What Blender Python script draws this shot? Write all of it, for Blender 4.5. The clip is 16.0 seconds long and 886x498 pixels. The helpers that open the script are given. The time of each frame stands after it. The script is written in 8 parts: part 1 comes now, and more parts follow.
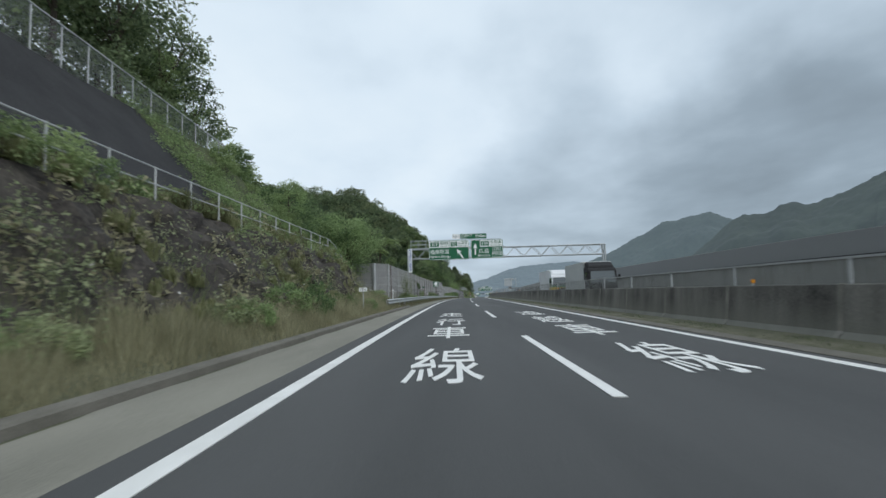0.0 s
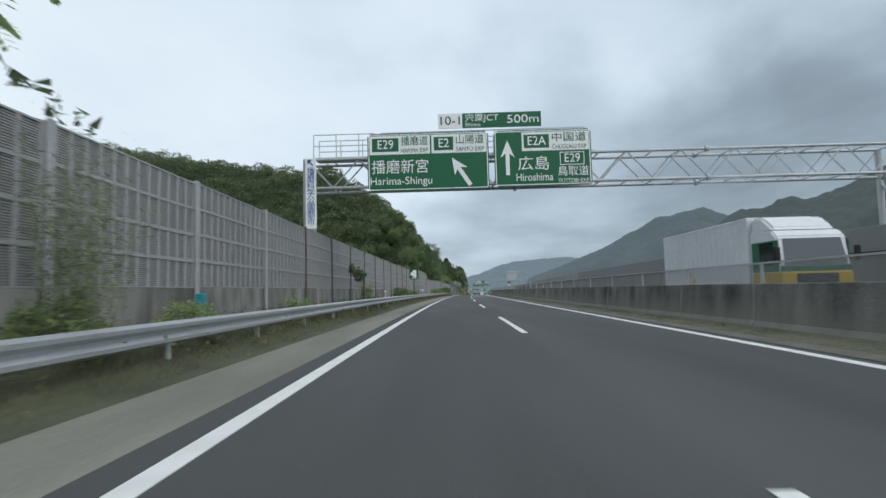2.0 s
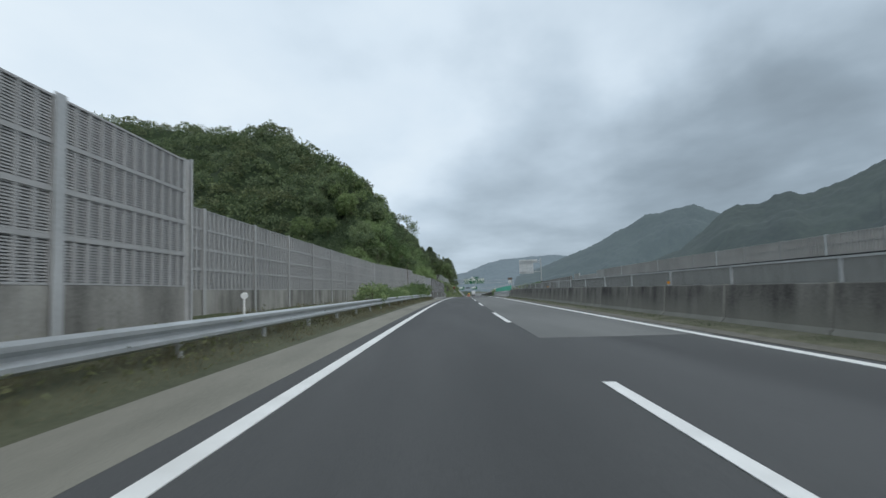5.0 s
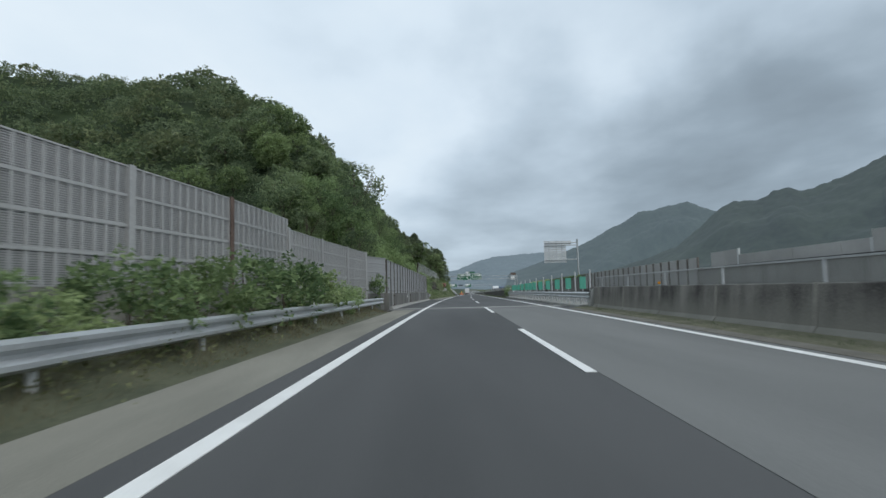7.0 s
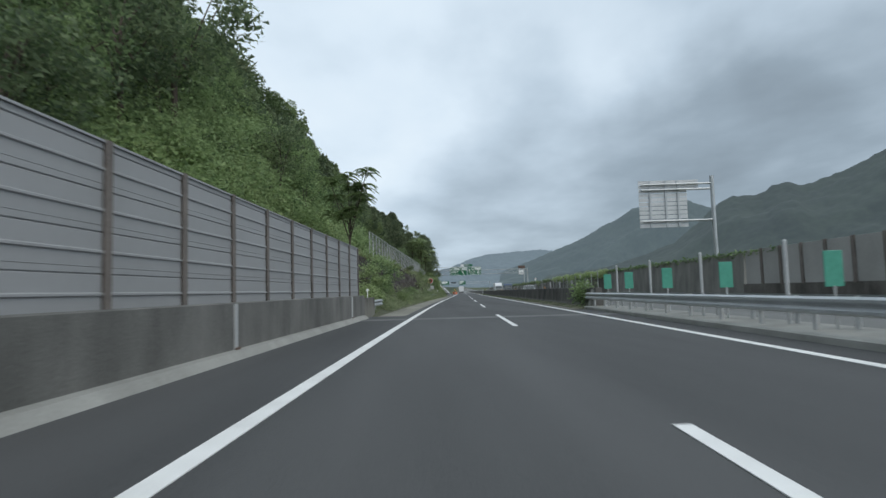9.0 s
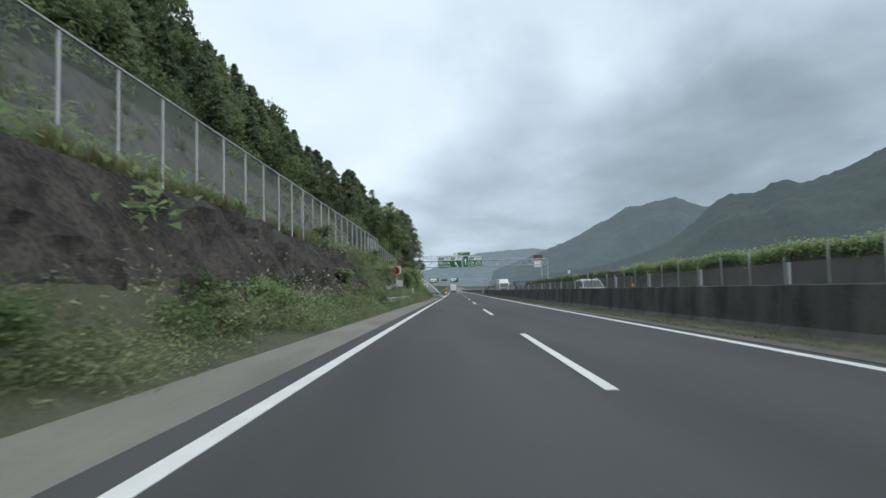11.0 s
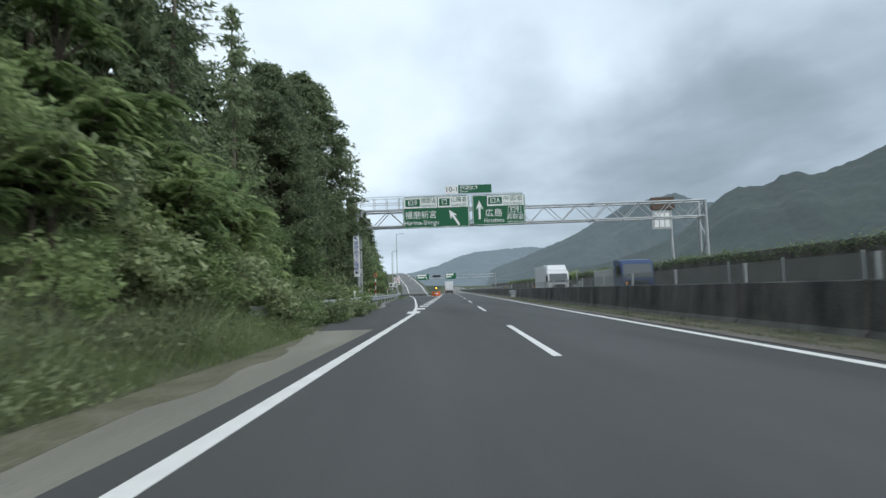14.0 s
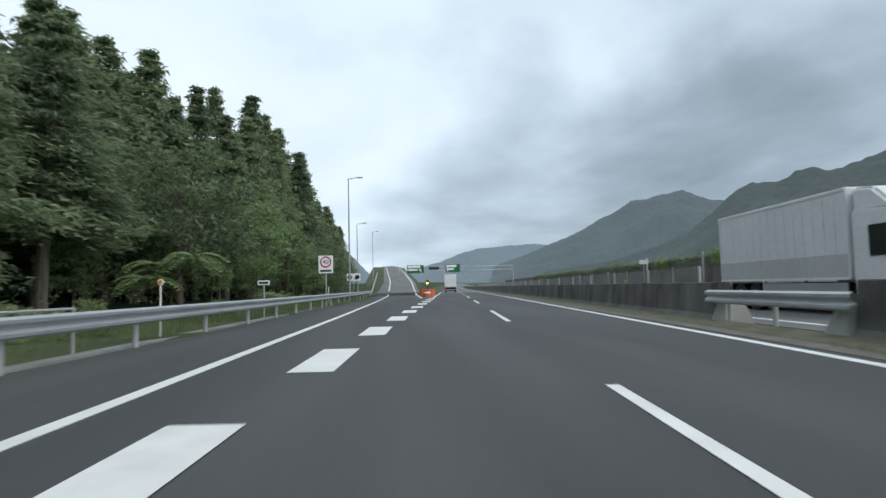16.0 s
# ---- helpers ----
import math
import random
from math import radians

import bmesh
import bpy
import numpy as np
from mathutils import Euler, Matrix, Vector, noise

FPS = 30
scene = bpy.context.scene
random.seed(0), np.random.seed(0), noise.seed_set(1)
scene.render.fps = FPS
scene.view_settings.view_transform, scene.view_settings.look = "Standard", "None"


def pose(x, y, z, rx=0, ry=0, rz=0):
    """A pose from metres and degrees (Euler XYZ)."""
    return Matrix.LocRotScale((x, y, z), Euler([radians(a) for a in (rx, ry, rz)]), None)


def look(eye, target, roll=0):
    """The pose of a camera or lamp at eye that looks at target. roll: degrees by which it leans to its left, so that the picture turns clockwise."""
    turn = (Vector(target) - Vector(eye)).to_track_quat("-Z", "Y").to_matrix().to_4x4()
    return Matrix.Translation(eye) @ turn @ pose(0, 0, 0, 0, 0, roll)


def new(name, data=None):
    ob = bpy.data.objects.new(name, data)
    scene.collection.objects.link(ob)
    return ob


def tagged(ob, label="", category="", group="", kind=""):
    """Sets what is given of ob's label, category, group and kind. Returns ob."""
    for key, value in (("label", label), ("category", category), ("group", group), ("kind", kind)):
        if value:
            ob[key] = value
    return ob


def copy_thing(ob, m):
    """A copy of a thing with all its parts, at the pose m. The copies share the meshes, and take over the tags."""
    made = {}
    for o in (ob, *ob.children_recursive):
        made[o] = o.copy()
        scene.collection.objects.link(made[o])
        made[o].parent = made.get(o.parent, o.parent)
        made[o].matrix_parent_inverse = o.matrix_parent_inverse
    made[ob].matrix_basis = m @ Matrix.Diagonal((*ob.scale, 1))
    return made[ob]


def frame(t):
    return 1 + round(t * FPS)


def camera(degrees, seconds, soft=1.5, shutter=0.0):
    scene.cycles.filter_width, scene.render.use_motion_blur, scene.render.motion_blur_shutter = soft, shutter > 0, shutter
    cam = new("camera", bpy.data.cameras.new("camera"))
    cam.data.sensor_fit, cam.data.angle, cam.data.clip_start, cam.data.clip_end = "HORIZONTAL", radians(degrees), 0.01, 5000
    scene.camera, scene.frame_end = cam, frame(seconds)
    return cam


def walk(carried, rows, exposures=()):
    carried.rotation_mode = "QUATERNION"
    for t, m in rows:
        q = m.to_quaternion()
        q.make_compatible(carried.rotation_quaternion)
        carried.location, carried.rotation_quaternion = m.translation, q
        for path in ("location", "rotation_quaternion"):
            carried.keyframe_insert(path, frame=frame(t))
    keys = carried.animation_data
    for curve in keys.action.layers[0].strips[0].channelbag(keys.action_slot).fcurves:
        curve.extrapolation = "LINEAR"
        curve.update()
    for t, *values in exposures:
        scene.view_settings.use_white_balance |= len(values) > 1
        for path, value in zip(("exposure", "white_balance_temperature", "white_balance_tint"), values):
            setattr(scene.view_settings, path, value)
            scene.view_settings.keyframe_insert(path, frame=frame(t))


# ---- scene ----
cam = camera(74.56, 16.0, shutter=0.12)
# seconds, eye x y z, tilt, roll, yaw
PATH = [
    (0.0, 0.031, 2.798, 1.144, 94.759, 1.510, 0.886),
    (0.5, -0.039, 15.097, 1.272, 94.803, 1.518, 0.798),
    (1.0, 0.022, 27.197, 1.385, 94.588, 0.988, 0.602),
    (1.5, 0.125, 39.266, 1.485, 94.648, 0.918, 0.331),
    (2.0, 0.319, 51.313, 1.574, 94.300, 1.429, 0.073),
    (2.5, 0.534, 63.515, 1.651, 94.411, 1.620, -0.187),
    (3.0, 0.764, 75.952, 1.716, 94.100, 1.317, -0.346),
    (3.5, 1.049, 88.566, 1.770, 94.341, 1.535, -0.435),
    (4.0, 1.392, 101.317, 1.810, 94.126, 1.219, -0.826),
    (4.5, 1.768, 114.157, 1.841, 94.137, 1.513, -0.940),
    (5.0, 2.193, 127.041, 1.868, 94.115, 1.513, -1.186),
    (5.5, 2.673, 139.924, 1.889, 94.093, 1.513, -1.414),
    (6.0, 3.217, 152.762, 1.906, 94.130, 1.512, -1.582),
    (6.5, 3.835, 165.510, 1.918, 93.856, 1.198, -1.787),
    (7.0, 4.518, 178.140, 1.918, 93.859, 1.408, -2.036),
    (7.5, 5.258, 190.732, 1.901, 93.811, 1.583, -2.314),
    (8.0, 5.991, 203.493, 1.864, 93.730, 1.399, -2.571),
    (8.5, 6.752, 216.274, 1.808, 93.660, 1.707, -2.752),
    (9.0, 7.534, 229.044, 1.733, 93.666, 1.655, -2.776),
    (9.5, 8.366, 241.689, 1.645, 93.587, 1.513, -3.062),
    (10.0, 9.284, 254.242, 1.548, 93.545, 1.513, -3.241),
    (10.5, 10.266, 266.772, 1.442, 93.504, 1.513, -3.403),
    (11.0, 11.290, 279.341, 1.326, 93.526, 1.453, -3.617),
    (11.5, 12.332, 292.018, 1.201, 93.395, 2.105, -3.680),
    (12.0, 13.395, 304.816, 1.065, 93.429, 2.134, -3.767),
    (12.5, 14.471, 317.681, 0.924, 93.536, 1.833, -3.816),
    (13.0, 15.576, 330.601, 0.786, 93.578, 1.591, -3.805),
    (13.5, 16.667, 343.582, 0.649, 93.598, 1.654, -3.884),
    (14.0, 17.784, 356.546, 0.516, 93.516, 1.952, -3.951),
    (14.5, 18.903, 369.461, 0.387, 93.271, 1.982, -4.028),
    (15.0, 19.979, 382.273, 0.261, 93.097, 1.640, -3.901),
    (15.5, 21.011, 395.045, 0.138, 93.117, 1.420, -3.720),
    (16.0, 22.042, 407.914, 0.017, 93.209, 1.472, -3.732),
]
walk(cam, [(r[0], pose(*r[1:])) for r in PATH], [(0.0, -0.03), (4.0, -0.06), (8.0, -0.04), (9.0, 0.0), (11.5, 0.15), (12.5, 0.2), (14.0, 0.2), (15.5, 0.2), (16.0, 0.15)])

# ---- light: overcast sky with a soft, high sun ----
scene.view_settings.exposure = 0.0


def build_world():
    world = bpy.data.worlds.new("overcast_sky")
    scene.world = world
    world.use_nodes = True
    nt = world.node_tree
    nd, lk = nt.nodes, nt.links
    nd.clear()
    out = nd.new("ShaderNodeOutputWorld")
    bg = nd.new("ShaderNodeBackground")
    tc = nd.new("ShaderNodeTexCoord")
    sep = nd.new("ShaderNodeSeparateXYZ")
    lk.new(tc.outputs["Generated"], sep.inputs[0])

    def math_node(op, a, b=None, clamp=False):
        n = nd.new("ShaderNodeMath")
        n.operation, n.use_clamp = op, clamp
        for i, v in enumerate((a, b)):
            if v is None:
                continue
            if isinstance(v, (int, float)):
                n.inputs[i].default_value = v
            else:
                lk.new(v, n.inputs[i])
        return n.outputs[0]

    def clouds(scale, detail, stretch):
        up = math_node("ADD", math_node("ABSOLUTE", sep.outputs[2]), 0.16)
        comb = nd.new("ShaderNodeCombineXYZ")
        lk.new(math_node("DIVIDE", sep.outputs[0], up), comb.inputs[0])
        lk.new(math_node("DIVIDE", math_node("MULTIPLY", sep.outputs[1], stretch), up), comb.inputs[1])
        n = nd.new("ShaderNodeTexNoise")
        n.inputs["Scale"].default_value, n.inputs["Detail"].default_value = scale, detail
        n.inputs["Roughness"].default_value = 0.5
        lk.new(comb.outputs[0], n.inputs["Vector"])
        return n.outputs["Fac"]

    warp = nd.new("ShaderNodeTexNoise")
    warp.inputs["Scale"].default_value, warp.inputs["Detail"].default_value = 2.6, 5.0
    lk.new(tc.outputs["Generated"], warp.inputs["Vector"])
    off = nd.new("ShaderNodeVectorMath")
    off.operation = "SUBTRACT"
    lk.new(warp.outputs["Color"], off.inputs[0])
    off.inputs[1].default_value = (0.5, 0.5, 0.5)
    scl = nd.new("ShaderNodeVectorMath")
    scl.operation = "SCALE"
    scl.inputs["Scale"].default_value = 0.46
    lk.new(off.outputs[0], scl.inputs[0])
    bent = nd.new("ShaderNodeVectorMath")
    bent.operation = "ADD"
    lk.new(tc.outputs["Generated"], bent.inputs[0])
    lk.new(scl.outputs[0], bent.inputs[1])
    unit = nd.new("ShaderNodeVectorMath")
    unit.operation = "NORMALIZE"
    lk.new(bent.outputs[0], unit.inputs[0])

    def mass(direction, wide):
        # 0..1, a soft bank of cloud round a direction of the sky
        d = Vector(direction).normalized()
        dot = nd.new("ShaderNodeVectorMath")
        dot.operation = "DOT_PRODUCT"
        lk.new(unit.outputs[0], dot.inputs[0])
        dot.inputs[1].default_value = d
        mp = nd.new("ShaderNodeMapRange")
        mp.interpolation_type = "SMOOTHSTEP"
        mp.inputs["From Min"].default_value, mp.inputs["From Max"].default_value = math.cos(radians(wide)), 1.0
        lk.new(dot.outputs["Value"], mp.inputs["Value"])
        return mp.outputs[0]

    big = clouds(0.55, 4.0, 0.6)
    fine = clouds(1.7, 6.0, 0.75)
    v = math_node("ADD", math_node("MULTIPLY", big, 0.55), math_node("MULTIPLY", fine, 0.50))
    v = math_node("ADD", v, 0.19)
    # the rain cloud to the right, its lower fringe, the dull band over the far hills, and the bright side
    for direction, wide, change in (((1.12, 0.88, 0.36), 36, -0.17), ((0.68, 0.71, 0.18), 22, -0.20), ((0.45, 0.88, 0.12), 16, -0.16), ((0.20, 0.97, 0.10), 20, -0.30),
                                    ((-0.75, 1.0, 0.42), 40, 0.12), ((0.02, 0.94, 0.34), 16, 0.05)):
        v = math_node("ADD", v, math_node("MULTIPLY", mass(direction, wide), change))
    ramp = nd.new("ShaderNodeValToRGB")
    cr = ramp.color_ramp
    cr.elements[0].position, cr.elements[0].color = 0.0, (0.135, 0.168, 0.20, 1)
    cr.elements[1].position, cr.elements[1].color = 1.0, (0.76, 0.845, 0.905, 1)
    for pos, col in ((0.3, (0.275, 0.345, 0.41, 1)), (0.55, (0.47, 0.57, 0.665, 1)), (0.75, (0.63, 0.735, 0.83, 1))):
        e = cr.elements.new(pos)
        e.color = col
    lk.new(v, ramp.inputs[0])
    sky = nd.new("ShaderNodeTexSky")
    sky.sky_type, sky.sun_disc = "NISHITA", False
    sky.sun_elevation, sky.sun_rotation = radians(46), radians(140)
    dim = nd.new("ShaderNodeVectorMath")
    dim.operation = "SCALE"
    dim.inputs["Scale"].default_value = 0.05
    lk.new(sky.outputs[0], dim.inputs[0])
    mix = nd.new("ShaderNodeMix")
    mix.data_type = "RGBA"
    mix.inputs["Factor"].default_value = 0.93
    lk.new(dim.outputs[0], mix.inputs["A"])
    lk.new(ramp.outputs[0], mix.inputs["B"])
    lk.new(mix.outputs["Result"], bg.inputs["Color"])
    bg.inputs["Strength"].default_value = 1.2
    lk.new(bg.outputs[0], out.inputs[0])


build_world()
sun = new("sun", bpy.data.lights.new("sun", "SUN"))
sun.data.energy, sun.data.angle, sun.data.color = 1.2, radians(40), (1.0, 0.97, 0.92)
sun.matrix_world = look((0, 0, 100), (-52, 62, 15))

# ---- the line of the road: metres along it (s), metres to the right of the lane (o) ----
HEADINGS = [0.0, 0.37, 0.79, 1.22, 1.62, 2.11, 2.55, 2.97, 3.36, 3.77, 4.14, 4.46, 4.73, 4.86, 4.9, 4.84, 4.73, 4.63, 4.53, 4.42]
# rise of the road in degrees at metres along it
GRADE_AT, GRADE = [3, 101, 166, 229, 305, 408, 560, 900], [0.62, 0.15, 0.04, -0.38, -0.63, -0.53, -0.53, 0.0]
GRID = np.arange(-300.0, 2600.0, 1.0)
_head = np.radians(np.interp(GRID, np.arange(20) * 25.0, HEADINGS))
_rx = np.concatenate([[0], np.cumsum(np.sin(_head[:-1]))])
_ry = np.concatenate([[0], np.cumsum(np.cos(_head[:-1]))])
_rx -= np.interp(0, GRID, _rx)
_ry -= np.interp(0, GRID, _ry)
_slope = np.interp(GRID, GRADE_AT, GRADE)
_rz = np.concatenate([[0], np.cumsum(np.tan(np.radians(_slope[:-1])))])
_rz -= np.interp(0, GRID, _rz)


def rise(s):
    """Height of the road's line at s."""
    return np.interp(s, GRID, _rz)


def rxy(s, o):
    h = np.interp(s, GRID, _head)
    return np.interp(s, GRID, _rx) + o * np.cos(h), np.interp(s, GRID, _ry) - o * np.sin(h)


def rp(s, o, z=0.0):
    x, y = rxy(s, o)
    return Vector((float(x), float(y), float(z + rise(s))))


def turn_at(s):
    """Yaw in degrees of something that looks along the road at s."""
    return -math.degrees(float(np.interp(s, GRID, _head)))


def at_road(s, o, z=0.0, turn=0.0, tilt=0.0):
    p = rp(s, o, z)
    return pose(p.x, p.y, p.z, 0, 0, turn_at(s)) @ pose(0, 0, 0, float(np.interp(s, GRID, _slope))) @ pose(0, 0, 0, tilt, 0, turn)


# ---- materials ----
def node_mat(name, dark, light, scale=3.0, fine=60.0, rough=0.85, bump=0.15, metal=0.0, amount=0.5, stretch=(1, 1, 1), vary=0.0, spec=0.3, streaks=0.0, lo=0.32, hi=0.68):
    """Two colours mixed by patches and by grain, at world size, with relief; vary: a change of tone from object to object or leaf to leaf."""
    m = bpy.data.materials.new(name)
    m.use_nodes = True
    nt = m.node_tree
    nd, lk = nt.nodes, nt.links
    b = nd["Principled BSDF"]
    b.inputs["Roughness"].default_value, b.inputs["Metallic"].default_value = rough, metal
    b.inputs["Specular IOR Level"].default_value = spec
    geo = nd.new("ShaderNodeNewGeometry")
    mp = nd.new("ShaderNodeMapping")
    mp.inputs["Scale"].default_value = stretch
    lk.new(geo.outputs["Position"], mp.inputs["Vector"])
    n1, n2 = nd.new("ShaderNodeTexNoise"), nd.new("ShaderNodeTexNoise")
    n1.inputs["Scale"].default_value, n1.inputs["Detail"].default_value = scale, 6.0
    n2.inputs["Scale"].default_value, n2.inputs["Detail"].default_value = fine, 3.0
    lk.new(mp.outputs[0], n1.inputs["Vector"])
    lk.new(geo.outputs["Position"], n2.inputs["Vector"])
    mixv = nd.new("ShaderNodeMix")
    mixv.inputs["Factor"].default_value = 1 - amount
    lk.new(n1.outputs["Fac"], mixv.inputs["A"])
    lk.new(n2.outputs["Fac"], mixv.inputs["B"])
    fac = mixv.outputs["Result"]
    if streaks:
        ms = nd.new("ShaderNodeMapping")
        ms.inputs["Scale"].default_value = (0.75, 0.75, 0.2)
        lk.new(geo.outputs["Position"], ms.inputs["Vector"])
        n3 = nd.new("ShaderNodeTexNoise")
        n3.inputs["Scale"].default_value, n3.inputs["Detail"].default_value = 1.6, 4.0
        lk.new(ms.outputs[0], n3.inputs["Vector"])
        mm = nd.new("ShaderNodeMix")
        mm.inputs["Factor"].default_value = streaks
        lk.new(fac, mm.inputs["A"])
        lk.new(n3.outputs["Fac"], mm.inputs["B"])
        fac = mm.outputs["Result"]
    if vary:
        oi = nd.new("ShaderNodeObjectInfo")
        ad = nd.new("ShaderNodeMath")
        ad.operation = "ADD"
        lk.new(oi.outputs["Random"], ad.inputs[0])
        lk.new(geo.outputs["Random Per Island"], ad.inputs[1])
        ma = nd.new("ShaderNodeMath")
        ma.operation = "MULTIPLY_ADD"
        lk.new(ad.outputs[0], ma.inputs[0])
        ma.inputs[1].default_value = vary
        lk.new(fac, ma.inputs[2])
        sb = nd.new("ShaderNodeMath")
        sb.operation = "SUBTRACT"
        lk.new(ma.outputs[0], sb.inputs[0])
        sb.inputs[1].default_value = vary
        fac = sb.outputs[0]
    ramp = nd.new("ShaderNodeValToRGB")
    ramp.color_ramp.elements[0].position, ramp.color_ramp.elements[0].color = lo, (*dark, 1)
    ramp.color_ramp.elements[1].position, ramp.color_ramp.elements[1].color = hi, (*light, 1)
    lk.new(fac, ramp.inputs[0])
    lk.new(ramp.outputs[0], b.inputs["Base Color"])
    if bump:
        bp = nd.new("ShaderNodeBump")
        bp.inputs["Strength"].default_value, bp.inputs["Distance"].default_value = bump, 0.02
        lk.new(n2.outputs["Fac"], bp.inputs["Height"])
        lk.new(bp.outputs[0], b.inputs["Normal"])
    return m


def leaf_mat(name, dark, light, rough=0.6, vary=0.36):
    m = node_mat(name, dark, light, scale=0.35, fine=4.0, rough=rough, bump=0, vary=vary, spec=0.25, amount=0.6)
    nt = m.node_tree
    b = nt.nodes["Principled BSDF"]
    tr = nt.nodes.new("ShaderNodeBsdfTranslucent")
    mix = nt.nodes.new("ShaderNodeMixShader")
    mix.inputs[0].default_value = 0.5
    src = b.inputs["Base Color"].links[0].from_socket
    nt.links.new(src, tr.inputs["Color"])
    nt.links.new(b.outputs[0], mix.inputs[1])
    nt.links.new(tr.outputs[0], mix.inputs[2])
    nt.links.new(mix.outputs[0], nt.nodes["Material Output"].inputs["Surface"])
    return m


def mesh_mat(name, colour, open_part, pitch, rough=0.5):
    """Woven wire: thin wires in two slanting directions, open between them."""
    m = bpy.data.materials.new(name)
    m.use_nodes = True
    nt = m.node_tree
    nd, lk = nt.nodes, nt.links
    b = nd["Principled BSDF"]
    b.inputs["Base Color"].default_value, b.inputs["Roughness"].default_value = (*colour, 1), rough
    b.inputs["Metallic"].default_value = 0.4
    uv = nd.new("ShaderNodeTexCoord")
    vals = []
    for turn in (45, -45):
        mp = nd.new("ShaderNodeMapping")
        mp.inputs["Rotation"].default_value = (0, 0, radians(turn))
        lk.new(uv.outputs["UV"], mp.inputs["Vector"])
        w = nd.new("ShaderNodeTexWave")
        w.bands_direction = "X"
        w.inputs["Scale"].default_value = 0.314 / pitch
        lk.new(mp.outputs[0], w.inputs["Vector"])
        vals.append(w.outputs["Fac"])
    mx = nd.new("ShaderNodeMath")
    mx.operation = "MAXIMUM"
    lk.new(vals[0], mx.inputs[0])
    lk.new(vals[1], mx.inputs[1])
    gt = nd.new("ShaderNodeMath")
    gt.operation = "GREATER_THAN"
    gt.inputs[1].default_value = open_part
    lk.new(mx.outputs[0], gt.inputs[0])
    tr = nd.new("ShaderNodeBsdfTransparent")
    mix = nd.new("ShaderNodeMixShader")
    lk.new(gt.outputs[0], mix.inputs[0])
    lk.new(tr.outputs[0], mix.inputs[1])
    lk.new(b.outputs[0], mix.inputs[2])
    lk.new(mix.outputs[0], nd["Material Output"].inputs["Surface"])
    return m


def plain(name, colour, rough=0.5, metal=0.0, emit=0.0, spec=0.4):
    m = bpy.data.materials.new(name)
    m.use_nodes = True
    b = m.node_tree.nodes["Principled BSDF"]
    b.inputs["Base Color"].default_value, b.inputs["Roughness"].default_value = (*colour, 1), rough
    b.inputs["Metallic"].default_value = metal
    b.inputs["Specular IOR Level"].default_value = spec
    if emit:
        b.inputs["Emission Color"].default_value, b.inputs["Emission Strength"].default_value = (*colour, 1), emit
    return m


M_ASPHALT = node_mat("asphalt_new", (0.050, 0.051, 0.0515), (0.090, 0.091, 0.0915), 0.5, 90, 0.8, 0.25, stretch=(1.2, 0.12, 1), lo=0.38, hi=0.62)
M_ASPHALT_OLD = node_mat("asphalt_worn_grey", (0.115, 0.118, 0.115), (0.175, 0.178, 0.172), 0.5, 80, 0.85, 0.25, stretch=(1.2, 0.15, 1), lo=0.38, hi=0.62)
M_SHOULDER = node_mat("shoulder_concrete", (0.16, 0.155, 0.13), (0.27, 0.26, 0.22), 0.6, 50, 0.9, 0.25, stretch=(1.5, 0.3, 1), lo=0.37, hi=0.63)
M_CONCRETE = node_mat("concrete_grey", (0.20, 0.20, 0.185), (0.36, 0.36, 0.335), 0.9, 30, 0.9, 0.2, streaks=0.4)
M_BARRIER = node_mat("concrete_blackened", (0.046, 0.043, 0.041), (0.25, 0.24, 0.215), 0.9, 25, 0.9, 0.25, streaks=0.5, lo=0.38, hi=0.64)


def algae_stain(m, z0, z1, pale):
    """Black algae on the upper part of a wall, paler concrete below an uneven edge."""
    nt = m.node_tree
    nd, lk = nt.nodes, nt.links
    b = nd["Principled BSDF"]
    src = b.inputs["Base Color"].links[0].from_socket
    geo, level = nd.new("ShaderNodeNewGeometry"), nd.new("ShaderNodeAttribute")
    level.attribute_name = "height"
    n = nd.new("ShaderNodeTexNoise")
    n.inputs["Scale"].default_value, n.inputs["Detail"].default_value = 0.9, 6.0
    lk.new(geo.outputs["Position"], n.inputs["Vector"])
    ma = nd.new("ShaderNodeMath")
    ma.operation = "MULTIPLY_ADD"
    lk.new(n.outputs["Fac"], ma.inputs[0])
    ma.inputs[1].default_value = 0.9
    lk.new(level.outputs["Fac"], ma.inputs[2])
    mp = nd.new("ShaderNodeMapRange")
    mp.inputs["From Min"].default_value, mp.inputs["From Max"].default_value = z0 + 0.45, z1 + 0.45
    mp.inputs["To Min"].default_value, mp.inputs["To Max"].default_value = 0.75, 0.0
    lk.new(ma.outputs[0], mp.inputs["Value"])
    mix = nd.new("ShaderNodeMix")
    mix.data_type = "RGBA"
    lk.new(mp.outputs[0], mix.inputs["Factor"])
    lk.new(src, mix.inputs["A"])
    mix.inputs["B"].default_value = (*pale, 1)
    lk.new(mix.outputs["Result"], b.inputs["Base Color"])


